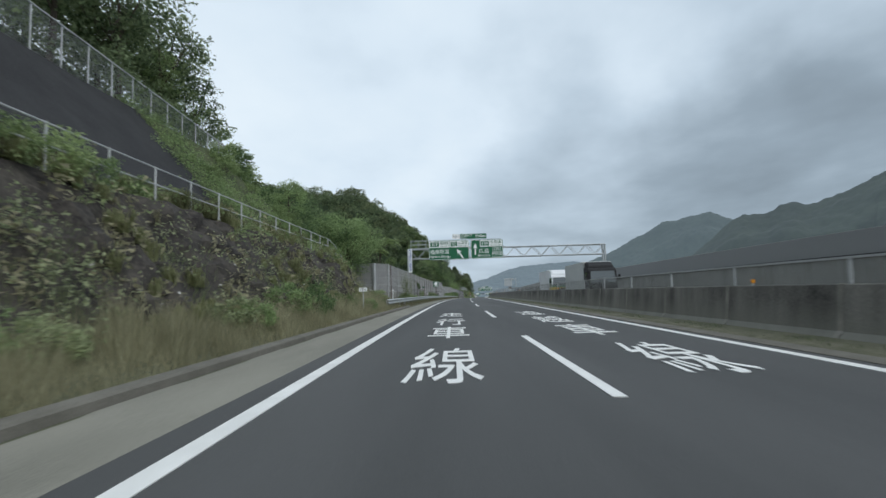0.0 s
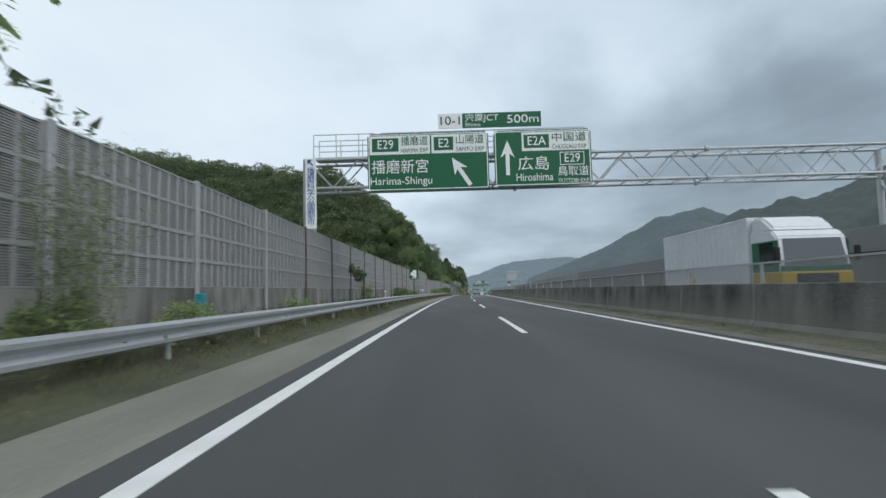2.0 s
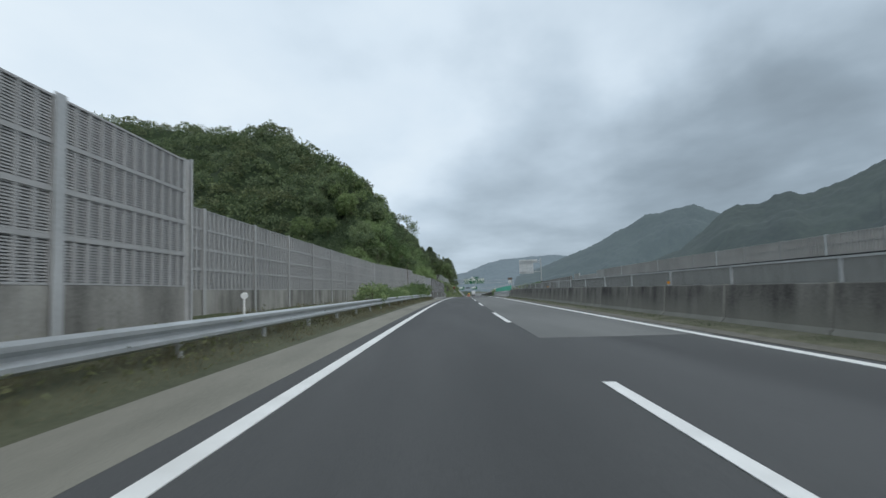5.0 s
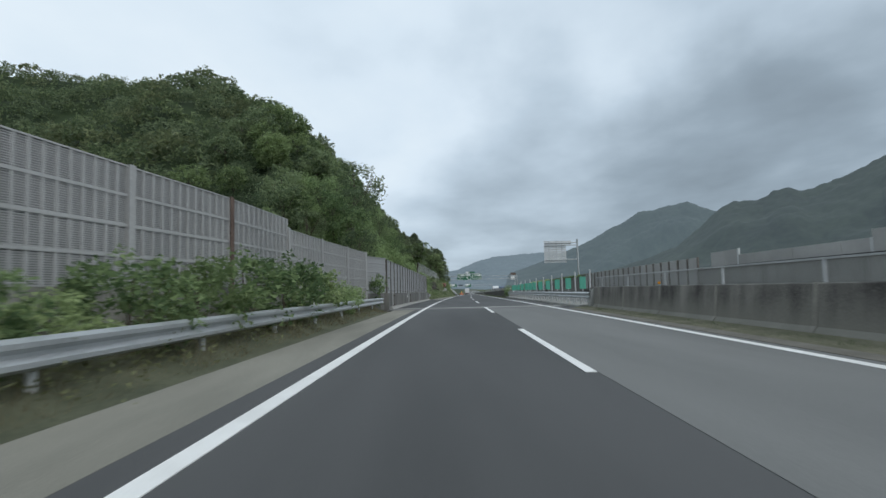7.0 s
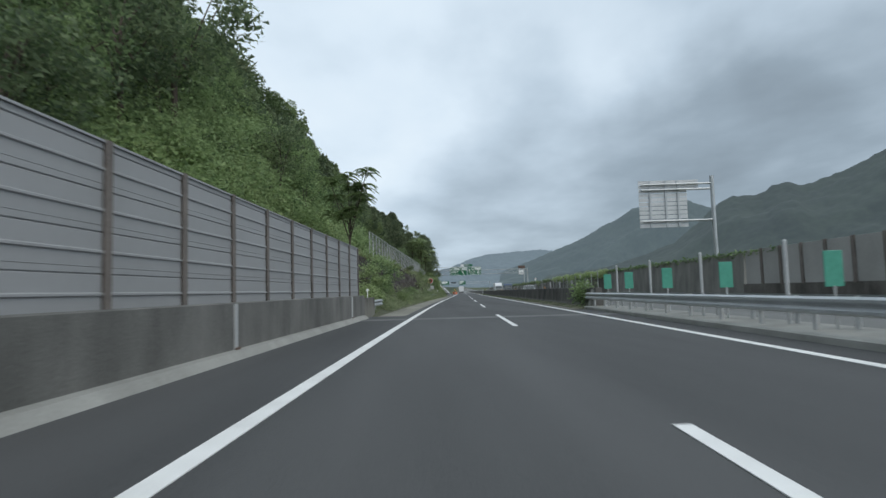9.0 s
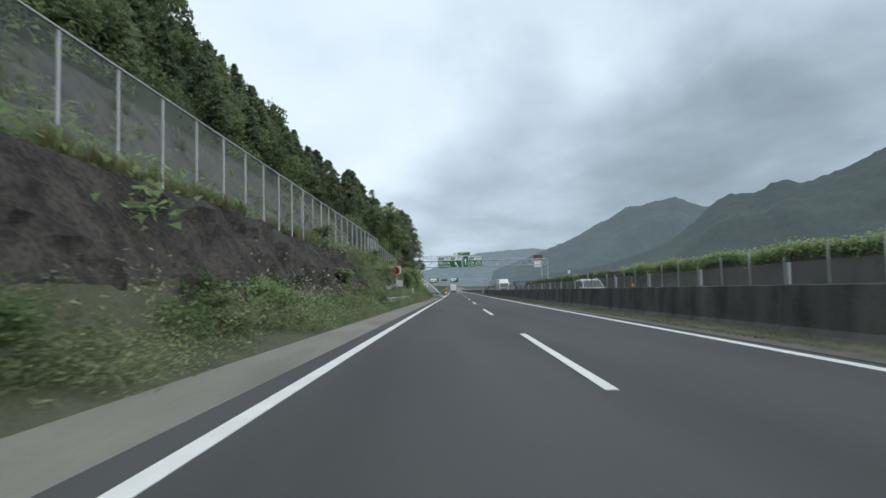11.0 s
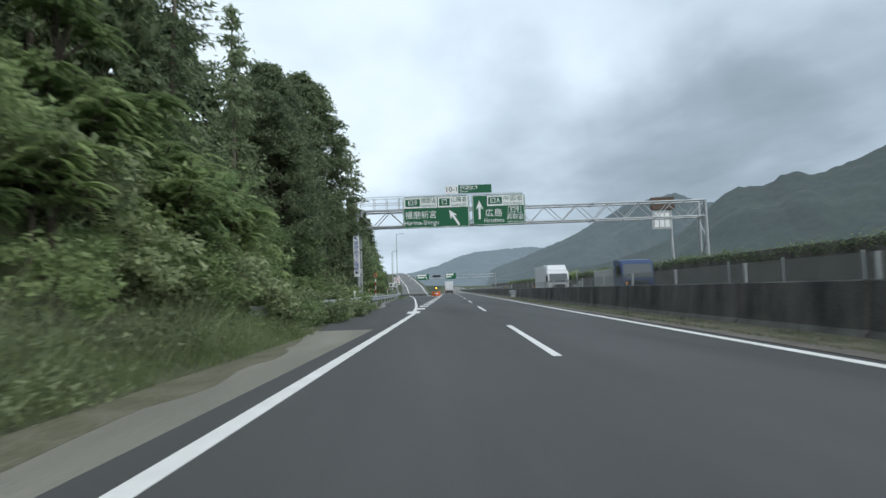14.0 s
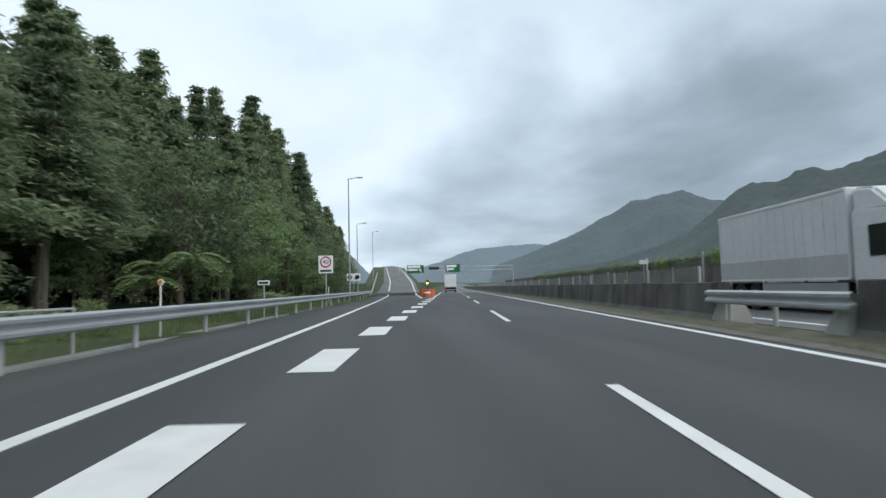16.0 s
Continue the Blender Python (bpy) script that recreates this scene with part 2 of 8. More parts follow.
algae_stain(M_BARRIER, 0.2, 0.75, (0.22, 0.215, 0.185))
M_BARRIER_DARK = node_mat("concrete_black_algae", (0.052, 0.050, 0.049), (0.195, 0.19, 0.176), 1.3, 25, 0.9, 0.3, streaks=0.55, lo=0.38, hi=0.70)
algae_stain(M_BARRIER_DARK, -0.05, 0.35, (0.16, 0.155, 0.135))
M_WALL_GREY = node_mat("concrete_weathered", (0.15, 0.148, 0.138), (0.27, 0.265, 0.245), 0.7, 25, 0.9, 0.2, streaks=0.45, lo=0.39, hi=0.61)
M_WALL_DARK = node_mat("concrete_soot", (0.06, 0.056, 0.050), (0.17, 0.16, 0.145), 0.7, 25, 0.9, 0.2, streaks=0.45, lo=0.39, hi=0.61)
M_JOINT = node_mat("mortar_pale", (0.14, 0.135, 0.12), (0.30, 0.285, 0.25), 2.0, 40, 0.9, 0.15)
M_KERB = node_mat("kerb_concrete_dirty", (0.09, 0.085, 0.07), (0.19, 0.18, 0.155), 1.5, 40, 0.9, 0.2)
M_PAINT = node_mat("road_paint_white", (0.62, 0.62, 0.60), (0.82, 0.82, 0.80), 2.0, 70, 0.6, 0.1)
M_GALV = node_mat("galvanised_steel", (0.36, 0.38, 0.39), (0.52, 0.54, 0.55), 1.2, 25, 0.45, 0.03, metal=0.55)
M_POST = node_mat("steel_post_grey", (0.38, 0.39, 0.39), (0.55, 0.56, 0.56), 1.0, 20, 0.5, 0.03, metal=0.3)
M_RUST = node_mat("rusty_steel", (0.075, 0.048, 0.038), (0.17, 0.12, 0.098), 2.5, 30, 0.85, 0.2)
M_LOUVRE = node_mat("louvre_panel_grey", (0.315, 0.318, 0.315), (0.43, 0.43, 0.425), 0.35, 15, 0.6, 0.03, metal=0.1)
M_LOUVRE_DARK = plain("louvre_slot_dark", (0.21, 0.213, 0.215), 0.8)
M_PANEL = node_mat("ribbed_panel_grey", (0.285, 0.29, 0.29), (0.335, 0.34, 0.345), 0.35, 6, 0.55, 0.0, metal=0.1, amount=0.8)
M_OUTER = node_mat("outer_panel_grey", (0.27, 0.268, 0.255), (0.37, 0.365, 0.35), 0.35, 8, 0.7, 0.0, amount=0.8)
M_POST_DARK = node_mat("steel_post_dark", (0.10, 0.09, 0.082), (0.20, 0.175, 0.155), 2.0, 25, 0.8, 0.1)
M_ROCK = node_mat("slope_rock_dark", (0.023, 0.020, 0.019), (0.088, 0.078, 0.066), 1.3, 9, 0.95, 1.0, lo=0.40, hi=0.66)
M_CHIP = plain("pale_stone_chip", (0.42, 0.41, 0.38), 0.8)
M_SLOPE = node_mat("sprayed_slope_dark", (0.022, 0.022, 0.024), (0.042, 0.042, 0.044), 0.8, 14, 0.95, 0.5)
M_SLOPE_GREY = node_mat("sprayed_slope_grey", (0.035, 0.037, 0.033), (0.135, 0.135, 0.115), 0.7, 6, 0.95, 0.6, streaks=0.5, lo=0.36, hi=0.62)
M_SOIL = node_mat("verge_soil", (0.05, 0.058, 0.034), (0.115, 0.118, 0.075), 0.9, 12, 0.95, 0.6)
M_SOIL_PALE = node_mat("dirt_strip", (0.075, 0.08, 0.045), (0.19, 0.178, 0.13), 1.4, 18, 0.95, 0.5)
M_WOOD = leaf_mat("leaf_hillside", (0.090, 0.125, 0.064), (0.275, 0.335, 0.165))
M_WOOD_DARK = leaf_mat("leaf_hillside_dark", (0.070, 0.100, 0.056), (0.215, 0.265, 0.145))
M_WOOD_OLIVE = leaf_mat("leaf_hillside_olive", (0.12, 0.145, 0.075), (0.335, 0.375, 0.19))
M_LEAF_HILL = leaf_mat("leaf_hill_edge", (0.080, 0.120, 0.054), (0.26, 0.335, 0.15))
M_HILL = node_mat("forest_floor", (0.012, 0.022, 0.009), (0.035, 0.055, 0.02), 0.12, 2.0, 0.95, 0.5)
M_GROUND = node_mat("ground_green", (0.03, 0.045, 0.018), (0.09, 0.10, 0.045), 0.25, 6, 0.95, 0.5)
M_LEAF = leaf_mat("leaf_broad", (0.098, 0.155, 0.068), (0.333, 0.436, 0.200))
M_LEAF_LIGHT = leaf_mat("leaf_fresh", (0.140, 0.20, 0.084), (0.40, 0.49, 0.235))
M_LEAF_DARK = leaf_mat("leaf_dark", (0.086, 0.123, 0.068), (0.259, 0.325, 0.171))
M_NEEDLE = leaf_mat("cedar_needles", (0.105, 0.144, 0.088), (0.31, 0.376, 0.213))
M_NEEDLE_DARK = leaf_mat("cypress_needles", (0.076, 0.104, 0.064), (0.235, 0.288, 0.165))
M_WISP = leaf_mat("weed_pale", (0.19, 0.225, 0.125), (0.46, 0.50, 0.30))
M_WEED = leaf_mat("weed_olive", (0.17, 0.205, 0.115), (0.44, 0.495, 0.28))
M_PLANK = node_mat("concrete_plank_dirty", (0.12, 0.118, 0.108), (0.33, 0.325, 0.30), 0.9, 25, 0.9, 0.2, streaks=0.6, lo=0.39, hi=0.61)
M_PARAPET = node_mat("concrete_parapet", (0.075, 0.075, 0.07), (0.215, 0.213, 0.20), 0.9, 30, 0.9, 0.2, streaks=0.5, lo=0.34, hi=0.68)
M_GRASS_DRY = leaf_mat("grass_dry", (0.23, 0.22, 0.135), (0.52, 0.49, 0.32))
M_GRASS = leaf_mat("grass_green", (0.085, 0.115, 0.055), (0.24, 0.29, 0.14))
M_GRASS_TALL = leaf_mat("grass_olive_brown", (0.11, 0.118, 0.058), (0.29, 0.305, 0.155))
M_GRASS_BROWN = leaf_mat("grass_brown", (0.10, 0.088, 0.055), (0.27, 0.24, 0.15))
M_BARK = node_mat("bark_brown", (0.05, 0.04, 0.032), (0.13, 0.105, 0.085), 2.0, 25, 0.95, 0.5, stretch=(3, 3, 0.4))
M_BARK_PALE = node_mat("bark_grey_brown", (0.09, 0.076, 0.064), (0.24, 0.205, 0.17), 2.0, 25, 0.95, 0.5, stretch=(3, 3, 0.4))
M_MESH = mesh_mat("chain_link_wire", (0.20, 0.205, 0.205), 0.955, 0.06)
M_MESH_TALL = mesh_mat("chain_link_galvanised", (0.24, 0.245, 0.235), 0.952, 0.06)
M_MESH_FINE = mesh_mat("fine_steel_screen", (0.30, 0.305, 0.30), 0.84, 0.03)
M_SIGN_GREEN = plain("sign_green", (0.012, 0.125, 0.055), 0.45)
M_SIGN_WHITE = plain("sign_white", (0.88, 0.89, 0.88), 0.45)
M_SIGN_BACK = node_mat("sign_back_aluminium", (0.45, 0.46, 0.46), (0.62, 0.63, 0.63), 1.0, 10, 0.5, 0.02, metal=0.3)
M_INK = plain("ink_dark", (0.03, 0.035, 0.04), 0.5)
M_BLUE = plain("ink_blue", (0.05, 0.09, 0.36), 0.5)
M_RED = plain("signal_red", (0.55, 0.05, 0.035), 0.45)
M_ORANGE = plain("reflector_orange", (0.75, 0.30, 0.02), 0.4)
M_GREEN_PLATE = node_mat("antiglare_green", (0.06, 0.26, 0.19), (0.09, 0.34, 0.25), 1.5, 10, 0.5, 0.02)
M_TRUCK_WHITE = node_mat("truck_white_paint", (0.62, 0.63, 0.64), (0.74, 0.75, 0.76), 0.6, 5, 0.35, 0.0)
M_TRUCK_GREY = node_mat("truck_box_grey", (0.42, 0.43, 0.42), (0.52, 0.53, 0.52), 0.6, 5, 0.45, 0.0)
M_YELLOW = plain("truck_yellow_paint", (0.45, 0.30, 0.02), 0.35)
M_NAVY = plain("truck_blue_paint", (0.035, 0.065, 0.15), 0.35)
M_TRUCK_GREEN = plain("truck_green_paint", (0.02, 0.13, 0.07), 0.35)
M_BLACK = plain("black_rubber", (0.015, 0.015, 0.016), 0.75)
# paler than the side glass: grey sky reflection painted into the base colour
M_WINDSCREEN = plain("windscreen_sky_tint", (0.085, 0.10, 0.105), 0.07, spec=0.8)
M_GLASS = plain("dark_glass", (0.02, 0.025, 0.03), 0.08, spec=0.8)
M_LAMP = plain("warning_lamp_amber", (1.0, 0.55, 0.05), 0.4, emit=2.5)
M_HEADLIGHT = plain("headlight_glass", (0.7, 0.72, 0.72), 0.15)


# ---- mesh helpers ----
def raw_mesh(name, verts, faces, mat, smooth=False):
    me = bpy.data.meshes.new(name)
    me.from_pydata([tuple(v) for v in verts], [], [tuple(f) for f in faces])
    me.materials.append(mat)
    if smooth:
        me.polygons.foreach_set("use_smooth", [True] * len(me.polygons))
    me.update()
    return me


def quads_mesh(name, corners, mat):
    """A mesh of separate triangles or quads from an array (n, 3 or 4, 3)."""
    c = np.asarray(corners, dtype=np.float32)
    n, k = len(c), c.shape[1]
    me = bpy.data.meshes.new(name)
    me.vertices.add(n * k)
    me.vertices.foreach_set("co", c.reshape(-1))
    me.loops.add(n * k)
    me.loops.foreach_set("vertex_index", np.arange(n * k, dtype=np.int32))
    me.polygons.add(n)
    me.polygons.foreach_set("loop_start", np.arange(0, n * k, k, dtype=np.int32))
    me.polygons.foreach_set("loop_total", np.full(n, k, dtype=np.int32))
    me.materials.append(mat)
    me.update(calc_edges=True)
    return me


def bm_mesh(name, bm, mat, smooth=False):
    me = bpy.data.meshes.new(name)
    bm.to_mesh(me)
    bm.free()
    me.materials.append(mat)
    if smooth:
        me.polygons.foreach_set("use_smooth", [True] * len(me.polygons))
    return me


def part(name, me, mat=None, parent=None, label="", m=None):
    """One mesh object under a thing or a part; me may be a bmesh."""
    if isinstance(me, bmesh.types.BMesh):
        me = bm_mesh(name, me, mat)
    ob = new(name, me)
    if parent is not None:
        ob.parent = parent
    if m is not None:
        ob.matrix_basis = m
    if label:
        ob["label"] = label
    return ob


def thing(name, label, category, group="", kind="", m=None):
    ob = new(name)
    ob.empty_display_size = 0.2
    if m is not None:
        ob.matrix_basis = m
    return tagged(ob, label, category, group, kind)


def box(bm, x0, x1, y0, y1, z0, z1, bevel=0.0):
    r = bmesh.ops.create_cube(bm, size=1.0, matrix=Matrix.Translation(((x0 + x1) / 2, (y0 + y1) / 2, (z0 + z1) / 2)) @ Matrix.Diagonal((x1 - x0, y1 - y0, z1 - z0, 1)))
    if bevel:
        edges = list({e for v in r["verts"] for e in v.link_edges})
        bmesh.ops.bevel(bm, geom=edges, offset=bevel, segments=2, affect="EDGES", profile=0.6)
    return bm


def box_bm(x0, x1, y0, y1, z0, z1, bevel=0.0):
    return box(bmesh.new(), x0, x1, y0, y1, z0, z1, bevel)


def rod(bm, a, b, r0, r1=None, seg=8):
    a, b = Vector(a), Vector(b)
    d = b - a
    m = Matrix.Translation((a + b) / 2) @ d.to_track_quat("Z", "Y").to_matrix().to_4x4()
    bmesh.ops.create_cone(bm, cap_ends=True, segments=seg, radius1=r0, radius2=r0 if r1 is None else r1, depth=d.length, matrix=m)
    return bm


def sweep(name, profile, s0, s1, mat, step=4.0, closed=True, smooth=False, shift=None):
    """A cross-section (o, z) drawn along the road from s0 to s1; shift(s) gives (do, dz)."""
    n = max(2, int(round((s1 - s0) / step)) + 1)
    ss = np.linspace(s0, s1, n)
    verts, faces, k = [], [], len(profile)
    for s in ss:
        do, dz = shift(s) if shift else (0.0, 0.0)
        for o, z in profile:
            verts.append(rp(s, o + do, z + dz))
    for i in range(n - 1):
        for j in range(k if closed else k - 1):
            a, b = i * k + j, i * k + (j + 1) % k
            faces.append((a, b, b + k, a + k))
    if closed:
        faces.append(tuple(range(k)))
        faces.append(tuple(reversed(range((n - 1) * k, n * k))))
    me = raw_mesh(name, verts, faces, mat, smooth)
    me.attributes.new("height", "FLOAT", "POINT").data.foreach_set("value", [z for _ in ss for _, z in profile])
    return me


def flat(name, pts, z, mat):
    """A polygon on the road from (s, o) corners."""
    return raw_mesh(name, [rp(s, o, z) for s, o in pts], [tuple(range(len(pts)))], mat)


def letters(body, size, mat, parent, m, name="lettering", sx=1.0, sy=1.0, centre=True):
    cu = bpy.data.curves.new(name, "FONT")
    cu.body, cu.size, cu.extrude = body, size, 0.004
    cu.align_x = "CENTER" if centre else "LEFT"
    cu.align_y = "CENTER"
    tmp = bpy.data.objects.new("tmp", cu)
    me = bpy.data.meshes.new_from_object(tmp)
    bpy.data.objects.remove(tmp)
    bpy.data.curves.remove(cu)
    me.materials.clear()
    me.materials.append(mat)
    me.transform(Matrix.Diagonal((sx, sy, 1, 1)))
    return part(name, me, None, parent, "", m)


# ---- the ground: one sheet to the horizon ----
def smooth(a, b, x):
    t = np.clip((np.asarray(x, float) - a) / (b - a), 0, 1)
    return t * t * (3 - 2 * t)


def ground_z(s, o):
    s, o = np.broadcast_arrays(np.asarray(s, float), np.asarray(o, float))
    d = -o
    # cut slope in two steps at the start
    z_a = np.interp(d, [3.9, 4.6, 5.8, 8.0, 9.2, 14.0, 15.0, 40.0, 90.0], [0.0, 0.18, 0.5, 3.75, 3.95, 9.6, 10.0, 27.0, 34.0])
    # level ground behind the noise wall
    z_b = np.interp(d, [3.6, 4.0, 5.2, 9.0, 30.0, 300.0], [-0.06, 0.05, 0.5, 0.5, 1.5, 8.0])
    # rock face with a berm on top
    z_d = np.interp(d, [3.6, 4.2, 5.4, 7.0, 8.2, 12.0], [-0.06, 0.1, 0.45, 3.7, 4.0, 6.0])
    z_f = np.interp(d, [5.0, 7.0, 9.0, 30.0, 200.0], [-0.06, 0.0, 0.1, 0.6, 4.0])
    wa = 1 - smooth(40, 52, s + 0.35 * np.maximum(d - 8, 0))
    wd = smooth(258, 268, s) * (1 - smooth(364, 388, s))
    wf = smooth(364, 388, s)
    wb = np.clip(1 - wa - wd - wf, 0, 1)
    z = wa * z_a + wb * z_b + wd * z_d + wf * z_f
    # the wooded hill
    D = np.maximum(d - 8.0, 0)
    ridge = np.interp(d, [0, 5.5, 8, 14, 22, 32, 47, 62, 74, 92, 140, 180, 320], [-4.0, -4.0, 0.5, 9.8, 20.6, 31.6, 42.0, 52.0, 62.0, 65.0, 75.0, 85.0, 97.0])
    near = smooth(222, 222 + 34 + 1.4 * np.minimum(D, 80), s)
    away = 1 - 0.95 * smooth(350, 416, s - 0.30 * np.maximum(D - 20, 0))
    hill = ridge * near * away + 2.5 * near * away * np.sin(s * 0.045 + o * 0.03) * smooth(10, 40, D) + 2.0 * near * away * np.sin(s * 0.13 - o * 0.09) * smooth(8, 30, D)
    z = np.maximum(z, hill)
    # under the carriageways, and the valley beyond them
    z = np.where((o > -3.55), -0.12, z)
    z = np.where((s > 209) & (s < 258.5) & (o > -4.7), -0.12, z)
    edge = np.interp(s, [366, 372, 380, 402, 412, 433, 455, 489, 515], [-3.6, -3.9, -4.9, -5.0, -6.3, -7.4, -8.9, -11.5, -14.5])
    z = np.where((s > 366) & (s < 516) & (o > edge + 0.02), -0.12, z)
    z = np.where(o > 19.0, np.interp(o, [19, 24, 60, 400], [-0.12, -1.2, -3.0, -4.0]), z)
    return z


def build_ground():
    ss = np.unique(np.concatenate([np.arange(-120, 520, 4.0), np.arange(520, 1000, 30.0), np.arange(1000, 2500, 120.0), [-280.0, -200.0]]))
    left = -np.concatenate([[3.56, 3.9, 4.4, 5.0, 5.8, 6.31, 7.0, 8.0, 9.2, 10.5, 12, 14, 15], np.arange(18, 160, 6.0), [180, 230, 320, 500, 900, 1600]])
    right = np.array([-3.54, 0, 7, 19, 24, 60, 150, 400, 900, 2000])
    oo = np.concatenate([left[::-1], right])
    S, O = np.meshgrid(ss, oo, indexing="ij")
    Z = ground_z(S, O)
    rough_zone = (O < -5) & (O > -60)
    rng = np.random.RandomState(4)
    Z = Z + np.where(rough_zone, rng.uniform(-0.12, 0.12, Z.shape), 0)
    X, Y = rxy(S, O)
    Z = Z + rise(S)
    verts = np.stack([X, Y, Z], -1).reshape(-1, 3)
    n, k = len(ss), len(oo)
    faces, mats = [], []
    for i in range(n - 1):
        for j in range(k - 1):
            faces.append((i * k + j, i * k + j + 1, (i + 1) * k + j + 1, (i + 1) * k + j))
            s, o = (ss[i] + ss[i + 1]) / 2, (oo[j] + oo[j + 1]) / 2
            if -8.0 < o < -5.8 and (s < 44 or 262 < s < 362):
                mats.append(1)
            elif -14.0 < o < -9.2 and s < 27:
                mats.append(2)
            elif -14.5 < o < -8.0 and 280 < s < 346:
                mats.append(5)
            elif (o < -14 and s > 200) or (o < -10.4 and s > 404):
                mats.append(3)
            elif -5.8 < o < -3:
                mats.append(4)
            else:
                mats.append(0)
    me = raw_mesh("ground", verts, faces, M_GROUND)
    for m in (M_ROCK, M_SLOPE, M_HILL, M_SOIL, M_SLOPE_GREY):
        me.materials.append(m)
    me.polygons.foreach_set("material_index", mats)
    tagged(new("ground", me), "green ground with a dark cut slope rising beside the road", "ground", kind="structure")


build_ground()


def rock_face(s0, s1, d, z, label):
    """A rough, jointed rock surface standing on the cut slope: profile of distances d and heights z."""
    ss = np.arange(s0, s1 + 0.01, 0.4)
    f = np.linspace(0, len(d) - 1, 26)
    verts, k = [], len(f)
    for s in ss:
        w = float(smooth(s0, s0 + 11, s) * (1 - smooth(s1 - 12, s1, s)))
        for q in f:
            dd, zz = np.interp(q, np.arange(len(d)), d), np.interp(q, np.arange(len(d)), z)
            v = Vector((s * 0.45, dd * 0.8, zz * 0.7))
            n = noise.fractal(v, 0.8, 2.1, 5) * 0.34 + (noise.cell(Vector((s * 0.9, zz * 1.3, 2.0))) - 0.5) * 0.16
            edge = min(1.0, 4 * q / (len(d) - 1), 4 * (1 - q / (len(d) - 1))) * w
            zz = w * zz - (1 - w) * 0.15
            verts.append(rp(s, -dd + (n + 0.10) * edge, zz + 0.5 * n * edge))
    faces = [(i * k + j, i * k + j + 1, (i + 1) * k + j + 1, (i + 1) * k + j) for i in range(len(ss) - 1) for j in range(k - 1)]
    me = raw_mesh("rock_face", verts, faces, M_ROCK)
    me.flip_normals()
    return tagged(new("rock_face", me), label, "rock face", kind="structure")


rock_face(-18, 52, (5.5, 5.8, 6.6, 7.4, 8.0, 8.4), (0.35, 0.55, 1.75, 2.95, 3.7, 3.85), "dark rough rock face of the cut slope below the railing")
rock_face(257, 373, (5.1, 5.4, 6.2, 7.0, 7.5, 8.1), (0.3, 0.5, 2.1, 3.65, 3.85, 3.98), "dark wet rock face with pale chips under the fence")

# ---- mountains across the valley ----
# Forest colours, plus distance haze put in as an even blue-grey surface glow.
def mountain_mat(name, dark, light, haze_glow, amount):
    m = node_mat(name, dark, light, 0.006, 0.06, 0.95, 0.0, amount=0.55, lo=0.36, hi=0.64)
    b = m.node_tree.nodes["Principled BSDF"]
    b.inputs["Emission Color"].default_value, b.inputs["Emission Strength"].default_value = (*haze_glow, 1), amount
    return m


# the farther the ridge, the stronger its haze glow
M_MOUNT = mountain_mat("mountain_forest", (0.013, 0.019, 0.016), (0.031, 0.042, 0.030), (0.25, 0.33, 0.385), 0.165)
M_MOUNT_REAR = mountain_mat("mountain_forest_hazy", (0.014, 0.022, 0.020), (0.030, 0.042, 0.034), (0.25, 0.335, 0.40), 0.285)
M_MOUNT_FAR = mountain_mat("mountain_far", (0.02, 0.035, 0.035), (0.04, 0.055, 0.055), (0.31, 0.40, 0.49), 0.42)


def mountain(name, label, crest, depth, mat, seed, foot=-40.0):
    """A ridge: crest points (x, y, z), falling to both sides over the given depth across."""
    pts = np.array(crest, float)
    t = np.linspace(0, len(pts) - 1, (len(pts) - 1) * 18 + 1)
    line = np.stack([np.interp(t, np.arange(len(pts)), pts[:, i]) for i in range(3)], -1)
    kern = np.hanning(11) / np.hanning(11).sum()
    for i in range(3):
        line[:, i] = np.convolve(np.pad(line[:, i], 5, mode="edge"), kern, mode="valid")
    verts, faces = [], []
    prof = np.concatenate([np.linspace(-1, 0, 60), np.linspace(0, 1, 7)[1:]])
    X, Y = line[:, 0], line[:, 1]
    dx, dy = np.gradient(X), np.gradient(Y)
    ln = np.hypot(dx, dy) + 1e-6
    nx, ny = -dy / ln, dx / ln
    wide = np.hanning(121) / np.hanning(121).sum()
    nx, ny = (np.convolve(np.pad(q, 60, mode="edge"), wide, mode="valid") for q in (nx, ny))
    k = len(prof)
    for i in range(len(line)):
        for j, a in enumerate(prof):
            x, y = X[i] + nx[i] * a * depth, Y[i] + ny[i] * a * depth
            fall = (1 - abs(a)) ** 1.15
            spur = noise.fractal(Vector((x * 0.0026, y * 0.0026, seed)), 0.9, 2.1, 5)
            tree = noise.noise(Vector((x * 0.05, y * 0.05, seed)))
            z = foot + (line[i, 2] - foot) * fall + line[i, 2] * 0.34 * spur * (1 - fall) * min(1.0, fall * 4) + 5.0 * tree * fall + line[i, 2] * 0.03 * spur
            verts.append((x, y, z))
    for i in range(len(line) - 1):
        for j in range(k - 1):
            faces.append((i * k + j, i * k + j + 1, (i + 1) * k + j + 1, (i + 1) * k + j))
    return tagged(new(name, raw_mesh(name, verts, faces, mat, True)), label, "mountain", kind="structure")


